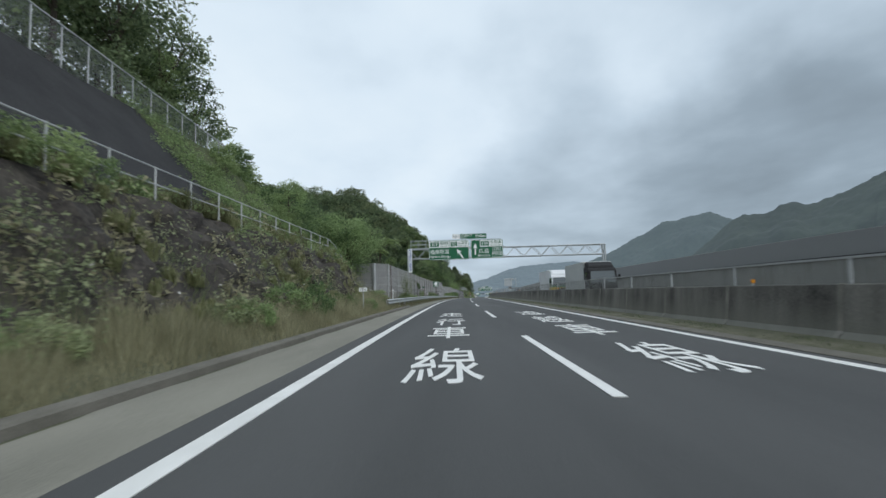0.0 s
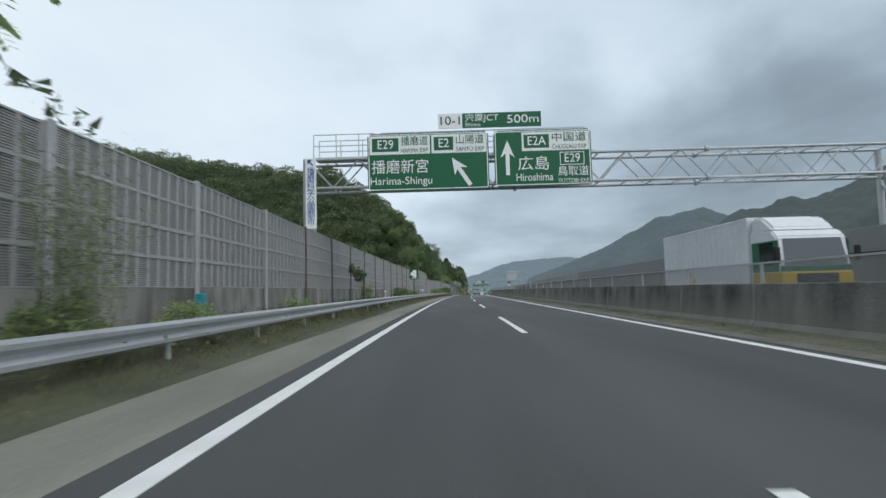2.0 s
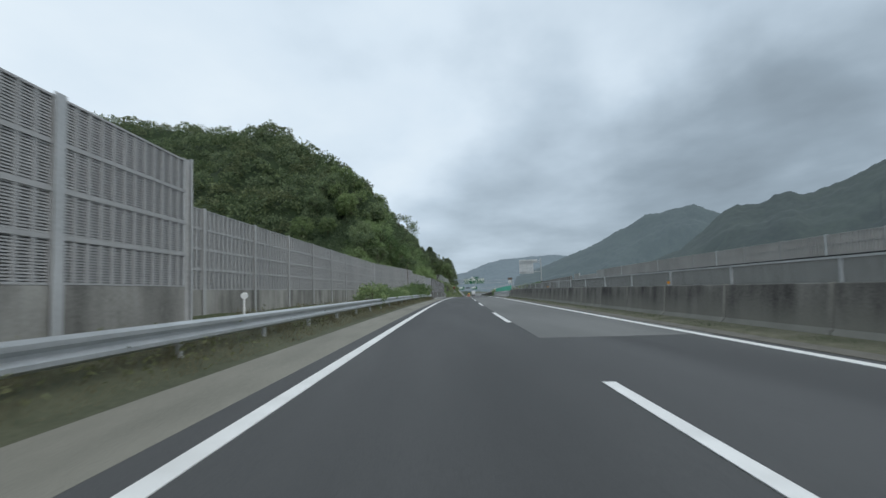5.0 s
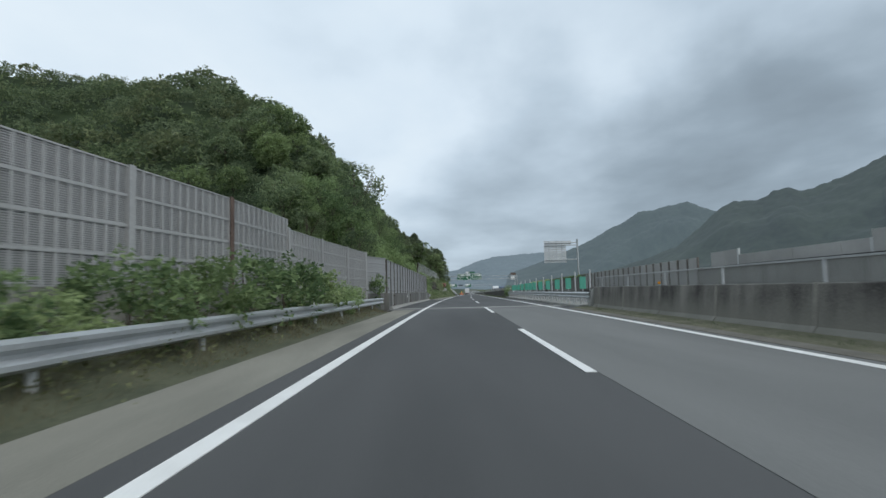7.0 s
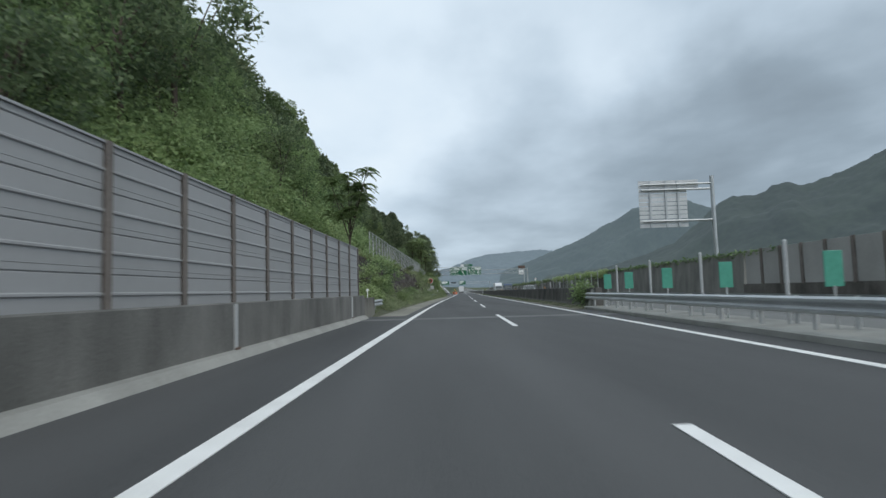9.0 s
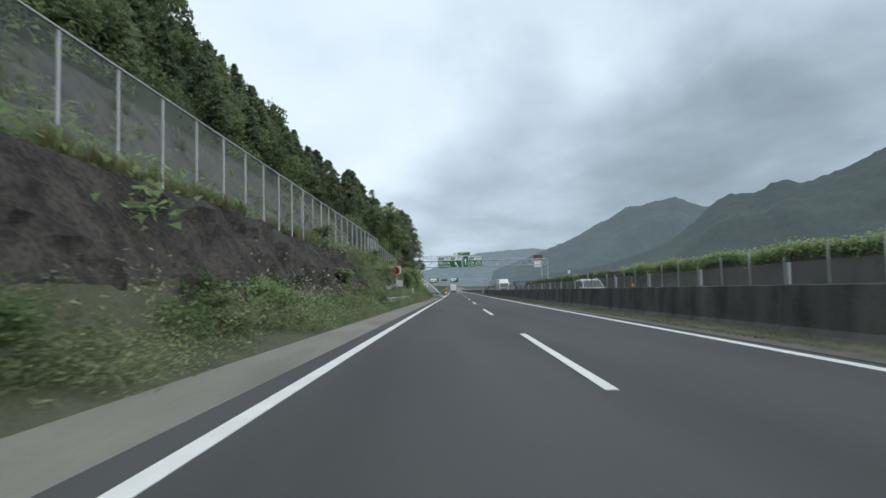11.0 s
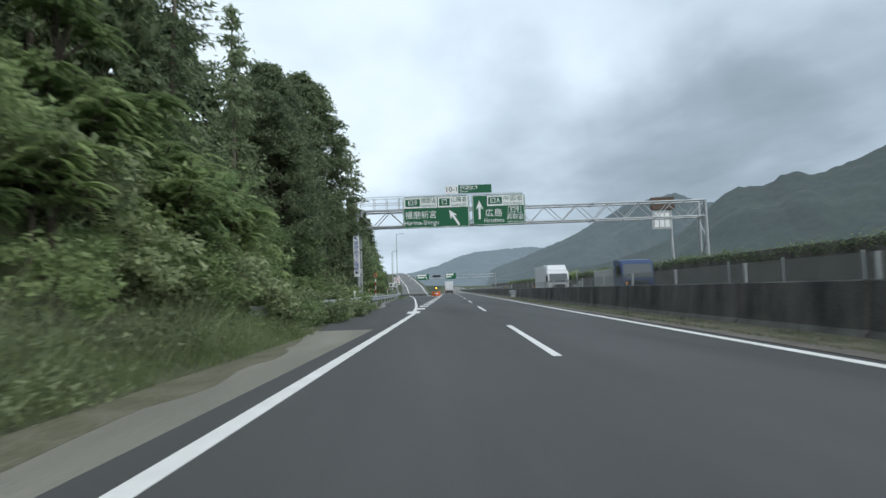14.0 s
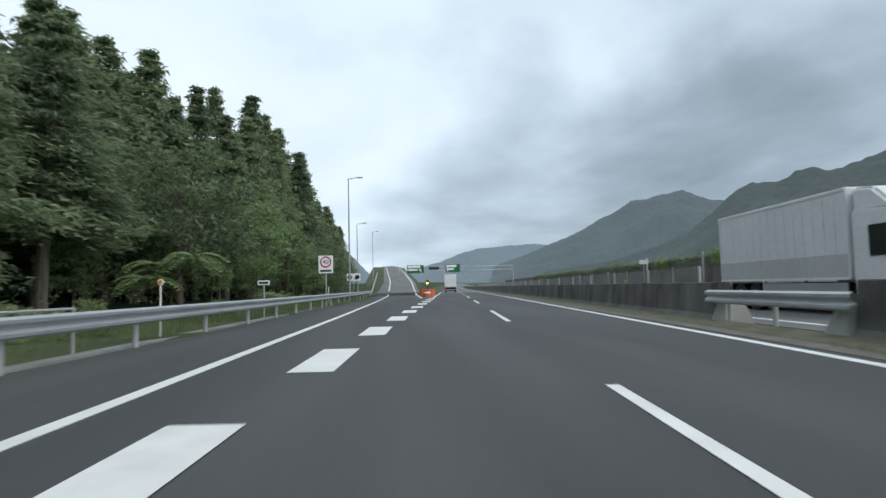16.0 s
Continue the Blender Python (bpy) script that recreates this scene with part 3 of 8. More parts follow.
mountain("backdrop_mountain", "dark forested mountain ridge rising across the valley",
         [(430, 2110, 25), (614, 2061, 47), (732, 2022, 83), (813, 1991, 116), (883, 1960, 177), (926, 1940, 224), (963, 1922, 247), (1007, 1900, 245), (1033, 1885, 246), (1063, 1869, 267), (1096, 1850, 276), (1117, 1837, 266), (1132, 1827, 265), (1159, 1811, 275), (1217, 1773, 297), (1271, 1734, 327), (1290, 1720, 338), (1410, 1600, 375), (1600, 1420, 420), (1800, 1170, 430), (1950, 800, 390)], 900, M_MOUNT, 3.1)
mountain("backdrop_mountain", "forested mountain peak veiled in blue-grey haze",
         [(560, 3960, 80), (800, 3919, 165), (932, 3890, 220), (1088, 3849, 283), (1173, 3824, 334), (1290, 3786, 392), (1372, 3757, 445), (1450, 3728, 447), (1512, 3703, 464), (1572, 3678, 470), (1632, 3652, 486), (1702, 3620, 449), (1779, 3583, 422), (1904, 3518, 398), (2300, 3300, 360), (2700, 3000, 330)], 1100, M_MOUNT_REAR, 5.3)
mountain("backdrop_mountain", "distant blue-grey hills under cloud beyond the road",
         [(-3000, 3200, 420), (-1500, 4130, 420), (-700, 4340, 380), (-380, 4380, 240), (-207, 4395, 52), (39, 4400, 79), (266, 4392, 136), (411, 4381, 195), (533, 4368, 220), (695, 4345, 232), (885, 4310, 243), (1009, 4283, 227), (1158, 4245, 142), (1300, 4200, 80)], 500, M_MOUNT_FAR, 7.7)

# ---- carriageways ----
tagged(new("road", sweep("road", [(-2.37, 0.0), (7.0, 0.0), (7.0, -0.3), (-2.37, -0.3)], -120, 213, M_ASPHALT, 5)), "dark asphalt two-lane motorway carriageway", "road", kind="structure")
tagged(new("road", sweep("road", [(-4.05, 0.0), (7.0, 0.0), (7.0, -0.3), (-4.05, -0.3)], 213, 256, M_ASPHALT, 5)), "dark asphalt bridge deck between low kerbs", "road", kind="structure")
tagged(new("road", sweep("road", [(-2.42, 0.0), (7.0, 0.0), (7.0, -0.3), (-2.42, -0.3)], 256, 375, M_ASPHALT, 5)), "dark asphalt two-lane motorway carriageway", "road", kind="structure")


def exit_edge(s):
    return float(np.interp(s, [366, 372, 380, 402, 412, 433, 455, 489, 515], [-3.7, -4.1, -4.95, -5.05, -6.35, -7.45, -8.95, -11.55, -14.55]))


def road_piece(name, s0, s1, left, right, mat, z=0.0, step=4.0, thick=0.3):
    n = max(2, int((s1 - s0) / step) + 1)
    verts, faces = [], []
    for s in np.linspace(s0, s1, n):
        zz = z(s) if callable(z) else z
        for o in (left(s) if callable(left) else left, right(s) if callable(right) else right):
            verts += [rp(s, o, zz), rp(s, o, zz - thick)]
    for i in range(n - 1):
        a, b = i * 4, i * 4 + 4
        faces += [(a, a + 2, b + 2, b), (a + 1, a, b, b + 1), (a + 2, a + 3, b + 3, b + 2)]
    faces += [(0, 1, 3, 2), ((n - 1) * 4, (n - 1) * 4 + 2, (n - 1) * 4 + 3, (n - 1) * 4 + 1)]
    return raw_mesh(name, verts, faces, mat)


tagged(new("road", road_piece("road", 375, 515, exit_edge, 7.0, M_ASPHALT)), "dark asphalt carriageway widening into an exit lane", "road", kind="structure")
tagged(new("kerb", road_piece("kerb", 399, 462, lambda s: exit_edge(s) - 0.38, lambda s: exit_edge(s) - 0.01, M_CONCRETE, 0.05, 3.0, 0.2)), "pale concrete edging along the exit lane", "kerb", kind="structure")
tagged(new("road", road_piece("road", 515, 1400, -2.4, 7.0, M_ASPHALT_OLD, step=12)), "grey asphalt carriageway running on into the distance", "road", kind="structure")
ramp_l = lambda s: float(np.interp(s, [470, 489, 530, 570, 610, 660], [-9.8, -11.0, -14.0, -18.5, -23.0, -29.0]))
ramp_r = lambda s: float(np.interp(s, [470, 489, 530, 570, 610, 660], [-3.0, -4.0, -7.5, -12.0, -17.0, -23.5]))
ramp_z = lambda s: float(np.interp(s, [470, 490, 510, 530, 570, 610, 660], [0.006, 0.006, 0.8, 2.4, 5.2, 8.2, 10.5]))
tagged(new("road", road_piece("road", 500, 660, ramp_l, ramp_r, M_ASPHALT_OLD, ramp_z, 5, 1.2)), "grey asphalt exit ramp climbing away from the motorway", "road", kind="structure")
embank = road_piece("embankment", 500, 660, lambda s: ramp_l(s) - 4, lambda s: ramp_r(s) + 0.9, M_GROUND, lambda s: ramp_z(s) - 0.25, 5, 12)
tagged(new("embankment", embank), "grassy embankment under the exit ramp", "embankment", kind="structure")

tagged(new("road", sweep("road", [(7.6, 0.0), (17.4, 0.0), (17.4, -0.3), (7.6, -0.3)], -120, 1400, M_ASPHALT_OLD, 8)), "grey asphalt opposite carriageway behind the median", "road", kind="structure")
tagged(new("pavement", road_piece("pavement", 140, 211, 1.78, 5.6, M_ASPHALT_OLD, 0.005, 5.0, 0.1)), "worn pale grey strip of older asphalt in the overtaking lane", "road", kind="structure")
# shoulders and kerbs
tagged(new("pavement", sweep("pavement", [(-3.62, 0.0), (-2.37, 0.002), (-2.37, -0.2), (-3.62, -0.2)], -120, 213, M_SHOULDER, 5)), "pale concrete hard shoulder strip along the lane", "pavement", kind="structure")
tagged(new("pavement", sweep("pavement", [(-3.7, 0.0), (-2.42, 0.002), (-2.42, -0.2), (-3.7, -0.2)], 256, 361, M_SHOULDER, 5)), "pale gritty concrete shoulder strip edged by weeds", "pavement", kind="structure")
tagged(new("pavement", road_piece("pavement", 361, 375, lambda s: float(np.interp(s, [361, 367, 371, 375], [-3.7, -4.3, -4.7, -4.95])), -2.42, M_SHOULDER, 0.001, 1.5)), "pale gritty concrete shoulder widening towards the exit lane", "pavement", kind="structure")
tagged(new("dirt_patch", road_piece("dirt_patch", 337, 374.5, lambda s: float(np.interp(s, [337, 350, 361, 367, 371, 375], [-3.72, -3.74, -3.75, -4.3, -4.7, -4.9])), lambda s: float(np.interp(s, [337, 345, 356, 364, 369, 374.5], [-3.6, -3.35, -3.2, -3.1, -3.3, -4.4])) + 0.10 * math.sin(s * 1.9) + 0.06 * math.sin(s * 4.3), M_SOIL_PALE, 0.006, 0.7, 0.02)), "brown dirt and gravel washed over the shoulder", "dirt", kind="structure")
tagged(new("kerb", sweep("kerb", [(-3.84, -0.1), (-3.84, 0.12), (-3.82, 0.14), (-3.66, 0.13), (-3.62, 0.10), (-3.60, -0.1)], -60, 49, M_KERB, 3)), "low weathered concrete kerb with grass behind it", "kerb", kind="structure")
tagged(new("pavement", sweep("pavement", [(5.62, 0.012), (6.75, 0.04), (6.75, -0.2), (5.62, -0.2)], -120, 208, M_KERB, 5)), "gritty concrete gutter at the foot of the median wall", "pavement", kind="structure")
tagged(new("pavement", sweep("pavement", [(5.62, 0.012), (6.75, 0.04), (6.75, -0.2), (5.62, -0.2)], 258, 700, M_KERB, 8)), "gritty concrete gutter at the foot of the median wall", "pavement", kind="structure")
# bridge joints
for s0, s1 in ((213.4, 214.8), (211.4, 213.38)):
    tagged(new("pavement", flat("pavement", [(s0, -4.0), (s1, -4.0), (s1, 6.4), (s0, 6.4)], 0.006, M_CONCRETE if s0 > 213 else M_ASPHALT_OLD)), "pale concrete band of a bridge expansion joint", "road joint", kind="structure")
tagged(new("pavement", flat("pavement", [(252.0, -4.0), (253.2, -4.0), (253.2, 6.4), (252.0, 6.4)], 0.006, M_ASPHALT_OLD)), "pale concrete band of a bridge expansion joint", "road joint", kind="structure")


# ---- road markings ----
def line(name, s0, s1, o, w, label, step=5.0, z=0.009, shift=None):
    return tagged(new(name, sweep(name, [(o - w / 2, z - 0.008), (o - w / 2, z), (o + w / 2, z), (o + w / 2, z - 0.008)], s0, s1, M_PAINT, step, shift=shift)), label, "road line", kind="structure")


line("road_line", -60, 386, -1.91, 0.2, "solid white edge line beside the shoulder")
line("road_line", -60, 1200, 5.29, 0.2, "solid white edge line beside the median", 6)
line("road_line", -60, 1200, 8.6, 0.2, "solid white edge line of the opposite carriageway", 8)
line("road_line", -60, 1200, 15.9, 0.2, "solid white edge line of the opposite carriageway", 8)
exit_line = lambda s: (float(np.interp(s, [386, 400, 414, 433, 460, 489, 530, 570, 610, 660], [-1.91, -2.6, -3.5, -4.7, -6.6, -8.9, -12.6, -17.3, -22, -28.3])), float(np.interp(s, [386, 500, 510, 530, 570, 610, 660], [0, 0.35, 0.82, 2.42, 5.22, 8.22, 10.5])) if s > 500 else 0.0)
line("road_line", 386, 660, 0, 0.2, "white edge line curving off along the exit ramp", 4, shift=exit_line)
gore = lambda s: (float(np.interp(s, [470, 489, 530, 570, 610, 660], [-3.2, -4.6, -8.2, -12.7, -17.8, -24.2])), max(0.0, ramp_z(s) - 0.006) + 0.01 if s > 500 else 0.0)
line("road_line", 470, 660, 0, 0.2, "white line on the inner edge of the exit ramp", 4, shift=gore)
line("road_line", 470, 520, -2.0, 0.2, "white edge line running on past the exit nose")
DASHES = [8.8, 26.9, 46.4, 65.6, 85.1, 105.6, 125.8, 146.2, 166.6, 185.8, 205.2, 225.8, 246.6, 266.4, 286.0, 305.5, 326.8, 346.1, 366.6, 387.1, 407.0, 426.8, 446.4]
DASHES = [8.8 - 20 * i for i in (3, 2, 1)] + DASHES + [466.4 + 20 * i for i in range(16)]
for s in DASHES:
    me = sweep("lane_dash", [(1.69 - 0.075, 0.002), (1.69 - 0.075, 0.01), (1.69 + 0.075, 0.01), (1.69 + 0.075, 0.002)], s, s + 8.1, M_PAINT, 4)
    tagged(new("lane_dash", me), "white dash of the lane line on asphalt", "road marking", "lane dashes")
    me = sweep("lane_dash", [(12.2 - 0.075, 0.002), (12.2 - 0.075, 0.01), (12.2 + 0.075, 0.01), (12.2 + 0.075, 0.002)], s + 5, s + 13.1, M_PAINT, 4)
    tagged(new("lane_dash", me), "white dash of the opposite lane line", "road marking", "opposite lane dashes")
for i in range(14):
    s = 386.6 + 6.0 * i
    me = flat("exit_block", [(s, -2.30), (s + 3.0, -2.45), (s + 3.0, -1.78), (s, -1.66)], 0.011, M_PAINT)
    tagged(new("exit_block", me), "thick white block marking the exit lane edge", "road marking", "exit lane blocks")


def road_word(ch, s, o, length=4.3, width=1.05):
    ob = letters(ch, 1.0, M_PAINT, None, None, "road_character")
    xs = [v.co.x for v in ob.data.vertices] or [0, 1]
    ys = [v.co.y for v in ob.data.vertices] or [0, 1]
    w, h = max(xs) - min(xs), max(ys) - min(ys)
    ob.data.transform(Matrix.Diagonal((width / w, length / h, 1, 1)) @ Matrix.Translation((-(max(xs) + min(xs)) / 2, -(max(ys) + min(ys)) / 2, 0)))
    ob.matrix_basis = at_road(s + length / 2, o, 0.008)
    tagged(ob, "large white painted character stretched along the lane", "road marking", "lane words")


for i, (a, b) in enumerate((("線", "線"), ("車", "車"), ("行", "越"), ("走", "追"))):
    road_word(a, (9.9, 16.7, 22.2, 28.8)[i], -0.12)
    road_word(b, (10.2, 16.6, 22.3, 28.6)[i], 3.52)


# ---- median: concrete wall with a steel screen, guard rails on the bridge ----
def median_wall(s0, s1, label, mat):
    prof = [(6.70, 0.0), (6.72, 0.05), (6.86, 0.22), (6.93, 1.04), (6.95, 1.06), (7.21, 1.06), (7.23, 1.04), (7.30, 0.22), (7.44, 0.05), (7.46, 0.0)]
    t = tagged(new("median_wall", sweep("median_wall", prof, s0, s1, mat, 6)), label, "median barrier", kind="structure")
    return t


for s0, s1 in ((-60, 208.6), (258.6, 520)):
    tagged(new("median_verge", sweep("median_verge", [(6.02, 0.01), (6.12, 0.055), (6.5, 0.07), (6.74, 0.11), (6.74, -0.1), (6.02, -0.1)], s0, s1, M_SOIL_PALE, 6)), "strip of dirt and moss along the foot of the median wall", "verge", kind="structure")
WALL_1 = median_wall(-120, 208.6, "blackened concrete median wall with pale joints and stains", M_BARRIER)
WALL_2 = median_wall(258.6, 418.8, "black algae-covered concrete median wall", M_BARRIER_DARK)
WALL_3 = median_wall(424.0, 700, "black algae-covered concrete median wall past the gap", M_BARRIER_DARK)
joint_prof = [(6.70, 0.06), (6.85, 0.23), (6.922, 1.065), (7.0, 1.07), (7.0, 0.06)]


def wall_joints(parent, s0, s1, first=4.35, mat=None):
    s = s0
    while s < s1:
        me = sweep("joint", joint_prof, s, s + 0.16, mat or M_JOINT, 1)
        part("joint", me, None, parent)
        s += first


wall_joints(WALL_1, -8.28, 208, 4.30)
wall_joints(WALL_2, 261.22, 418, 4.40, mat=M_WALL_DARK)
wall_joints(WALL_3, 430, 480, mat=M_WALL_DARK)


def screen(s0, s1, z0, z1, o, mat, posts, group, label, post_h=0.0, post_r=0.045, first=0.0, rails=True):
    """Posts along the road with wire mesh between them; one thing, each post a part."""
    t = thing("mesh_fence", label, "fence", group, m=None)
    n = int((s1 - s0) / 4.0) + 1
    verts, faces, uvs = [], [], []
    ss = np.linspace(s0, s1, n + 1)
    for s in ss:
        verts += [rp(s, o, z0(s) if callable(z0) else z0), rp(s, o, z1(s) if callable(z1) else z1)]
        uvs += [(s, 0), (s, (z1(s) if callable(z1) else z1) - (z0(s) if callable(z0) else z0))]
    faces = [(i * 2, i * 2 + 2, i * 2 + 3, i * 2 + 1) for i in range(n)]
    me = raw_mesh("wire_mesh", verts, faces, mat)
    lay = me.uv_layers.new(name="UVMap")
    for lp in me.loops:
        lay.data[lp.index].uv = uvs[lp.vertex_index]
    part("wire_mesh", me, None, t)
    s = s0 + first
    while s <= s1 + 0.01:
        a, b = (z0(s) if callable(z0) else z0), (z1(s) if callable(z1) else z1)
        bm = rod(bmesh.new(), rp(s, o - 0.02, a - 0.35), rp(s, o - 0.02, b + post_h), post_r, post_r)
        part("post", bm, M_POST, t)
        s += posts
    if rails:
        pr = [(o - 0.03, -0.02), (o - 0.03, 0.02), (o + 0.03, 0.02), (o + 0.03, -0.02)]
        part("top_rail", sweep("top_rail", pr, s0, s1, M_POST, 4, shift=lambda q: (0, z1(q) if callable(z1) else z1)), None, t)
    return t


screen(-8.2, 208.0, 1.06, 1.53, 7.14, M_MESH_FINE, 4.30, "median screens", "low grey steel mesh screen on the median wall", post_r=0.038)
screen(261.3, 402.3, 1.06, 1.53, 7.14, M_MESH_FINE, 4.40, "median screens", "low wire mesh screen with grey posts on the median wall", post_r=0.045, rails=False)
screen(425.6, 560.0, 1.06, 1.53, 7.14, M_MESH_FINE, 4.40, "median screens", "low wire mesh screen with grey posts on the median wall", post_r=0.045, rails=False)


# ---- guard rails ----
def beam_profile(o, side, top=0.74, h=0.34, d=0.085):
    """W-beam section; side: +1 when the traffic passes on its right."""
    pts = [(0, 0.0), (1, 0.045), (1, 0.10), (0.25, 0.155), (0.25, 0.195), (1, 0.25), (1, 0.305), (0, 0.35)]
    front = [(o + side * d * a, top - h + b * h / 0.35) for a, b in pts]
    back = [(p - side * 0.006, z) for p, z in reversed(front)]
    return front + back


def guard_rail(s0, s1, o, side, label, spacing=4.0, top=0.74, shift=None, ends=True, low=-0.1):
    t = thing("guard_rail", label, "guard rail", "guard rails")
    part("beam", sweep("beam", beam_profile(o, side, top), s0, s1, M_GALV, 3, smooth=False, shift=shift), None, t)
    s = s0 + 0.6
    while s < s1:
        do, dz = shift(s) if shift else (0, 0)
        bm = rod(bmesh.new(), rp(s, o + do - side * 0.1, low + dz), rp(s, o + do - side * 0.1, top + dz - 0.02), 0.057, seg=10)
        p = part("post", bm, M_POST, t)
        bm = rod(bmesh.new(), rp(s, o + do - side * 0.09, top + dz - 0.17), rp(s, o + do + side * 0.02, top + dz - 0.17), 0.035, seg=8)
        part("bracket", bm, M_POST, p)
        s += spacing
    return t


guard_rail(39.5, 211.5, -4.25, 1, "galvanised steel guard rail in front of the noise wall")
guard_rail(257.5, 262.0, -4.3, 1, "short galvanised guard rail stub after the bridge", 2.0)
guard_rail(316.3, 339.0, -4.5, 1, "galvanised guard rail half sunk in weeds")
exit_rail = lambda s: (float(np.interp(s, [374, 394.5, 399, 412, 433, 455, 489, 515, 560], [-4.9, -5.0, -5.95, -6.2, -7.3, -8.7, -11.2, -14.2, -19])), float(np.interp(s, [374, 500, 515, 560], [0, 0, 0.9, 4.6])))
guard_rail(372.0, 394.2, -0.3, 1, "galvanised guard rail with a squared end beside the wood", shift=exit_rail, top=0.88)
guard_rail(396.4, 560.0, 0.0, 1, "galvanised guard rail curving along the exit lane", shift=exit_rail, top=0.84)
for o, side, nm in ((6.75, -1, "double galvanised guard rail on the bridge median"), (7.75, 1, "galvanised guard rail of the opposite side of the bridge")):
    guard_rail(208.0, 260.0, o, side, nm, 2.0, 0.80)
guard_rail(418.6, 424.2, 6.72, -1, "short galvanised guard rail closing a gap in the median wall", 2.0, 0.86)
tagged(new("kerb", sweep("kerb", [(6.3, -0.1), (6.3, 0.12), (6.36, 0.15), (8.0, 0.15), (8.06, 0.12), (8.06, -0.1)], 208.7, 258.5, M_CONCRETE, 4)), "pale concrete median kerb on the bridge", "kerb", kind="structure")
# bridge median posts with green plates
for s in (211.9, 216.3, 220.6, 225.1, 229.5, 233.9, 237.2, 240.6, 245.1, 249.5, 254.0, 257.5):
    t = thing("antiglare_plate", "green plastic anti-glare plate on a thin stem", "anti-glare plate", "anti-glare plates", m=at_road(s, 7.25, 0.15))
    part("plate", box_bm(-0.18, 0.18, -0.02, 0.02, 0.82, 1.52, 0.015), M_GREEN_PLATE, t)
    part("stem", rod(bmesh.new(), (0, 0, 0), (0, 0, 0.84), 0.025), M_POST, t)
for s in (210.2, 214.3, 218.9, 223.4, 227.9, 232.6, 237.6, 242.3, 246.8, 251.4, 256.0):
    t = thing("median_post", "grey round steel post on the bridge median", "post", "bridge median posts", m=at_road(s, 7.3, 0.15))
    part("pole", rod(bmesh.new(), (0, 0, 0), (0, 0, 1.84), 0.045), M_POST, t)
    part("cap", rod(bmesh.new(), (0, 0, 1.84), (0, 0, 1.88), 0.055, 0.03), M_POST, t)


# ---- noise wall of louvred panels behind the rail ----
def louvre_panel(width, height):
    """One bay: dark back, slats, upright ribs and rails; x along the wall, front towards +y."""
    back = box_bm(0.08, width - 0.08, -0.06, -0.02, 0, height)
    slat = bmesh.new()
    n = int(height / 0.038)
    for i in range(n):
        z = (i + 0.5) * height / n
        box(slat, 0.08, width - 0.08, -0.018, 0.012, z - 0.0105, z + 0.0105)
    ribs = bmesh.new()
    for i in range(13):
        x = 0.1 + (width - 0.2) * i / 12
        box(ribs, x - 0.034, x + 0.034, -0.016, 0.03, 0, height)
    for i in range(5):
        z = height * i / 4
        box(ribs, 0.08, width - 0.08, -0.014, 0.034, max(0, z - 0.03), min(height, z + 0.03))
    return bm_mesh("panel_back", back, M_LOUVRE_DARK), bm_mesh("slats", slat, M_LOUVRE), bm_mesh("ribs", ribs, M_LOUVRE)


BAY = 4.44
WALL_TOP, WALL_FOOT = 3.62, 1.30
panel_tall, panel_low = louvre_panel(BAY, WALL_TOP - WALL_FOOT), louvre_panel(BAY, 2.0)
base_me = bm_mesh("base_plank", box_bm(0.1, BAY - 0.1, -0.1, 0.03, 0, 1.3, 0.01), M_PLANK)
base_clean = bm_mesh("base_plank", box_bm(0.1, BAY - 0.1, -0.1, 0.03, 0, 1.3, 0.01), M_CONCRETE)
h_post = bmesh.new()
for a, b, c, d in ((-0.1, 0.1, 0.05, 0.075), (-0.1, 0.1, -0.1, -0.075), (-0.012, 0.012, -0.075, 0.05)):
    box(h_post, a, b, c, d, 0, 3.6)
post_me = bm_mesh("post", h_post, M_POST)
post_grey_me = post_me.copy()
post_grey_me.materials.clear()
post_grey_me.materials.append(M_LOUVRE)
post_rust_me = post_me.copy()
post_rust_me.materials.clear()
post_rust_me.materials.append(M_RUST)
post_dark_me = post_me.copy()
post_dark_me.materials.clear()
post_dark_me.materials.append(M_POST_DARK)
post_dark_me.transform(Matrix.Diagonal((0.62, 1, 1, 1)))
NOISE_WALL = thing("noise_wall", "grey louvred steel noise wall on concrete planks", "noise wall", kind="structure")


def wall_bay(s, o, yaw, panel, foot, height_scale=1.0, post=post_me, width=1.0, zp=0.1, base=base_me):
    m = pose(*rp(s, o, 0.0), 0, 0, yaw) @ Matrix.Diagonal((width, 1, 1, 1)) @ Matrix.Translation((-BAY, 0, 0))
    pan = part("panel", panel[0], None, NOISE_WALL, "", m @ Matrix.Translation((0, 0, foot)))
    part("slats", panel[1], None, pan)
    part("ribs", panel[2], None, pan)
    part("base_plank", base, None, NOISE_WALL, "", m @ Matrix.Translation((0, 0, foot - 1.3)))
    part("post", post, None, NOISE_WALL, "", pose(*rp(s, o, zp), 0, 0, yaw) @ Matrix.Diagonal((1, 1, height_scale, 1)))


def wall_between(s0, o0, s1, o1, panel, scale, post, base=base_me):
    """A bay whose ends stand at two places of the plan."""
    p, q = rp(s0, o0), rp(s1, o1)
    wall_bay(s0, o0, math.degrees(math.atan2(p.y - q.y, p.x - q.x)), panel, WALL_FOOT, scale, post, (q - p).length / BAY, base=base)


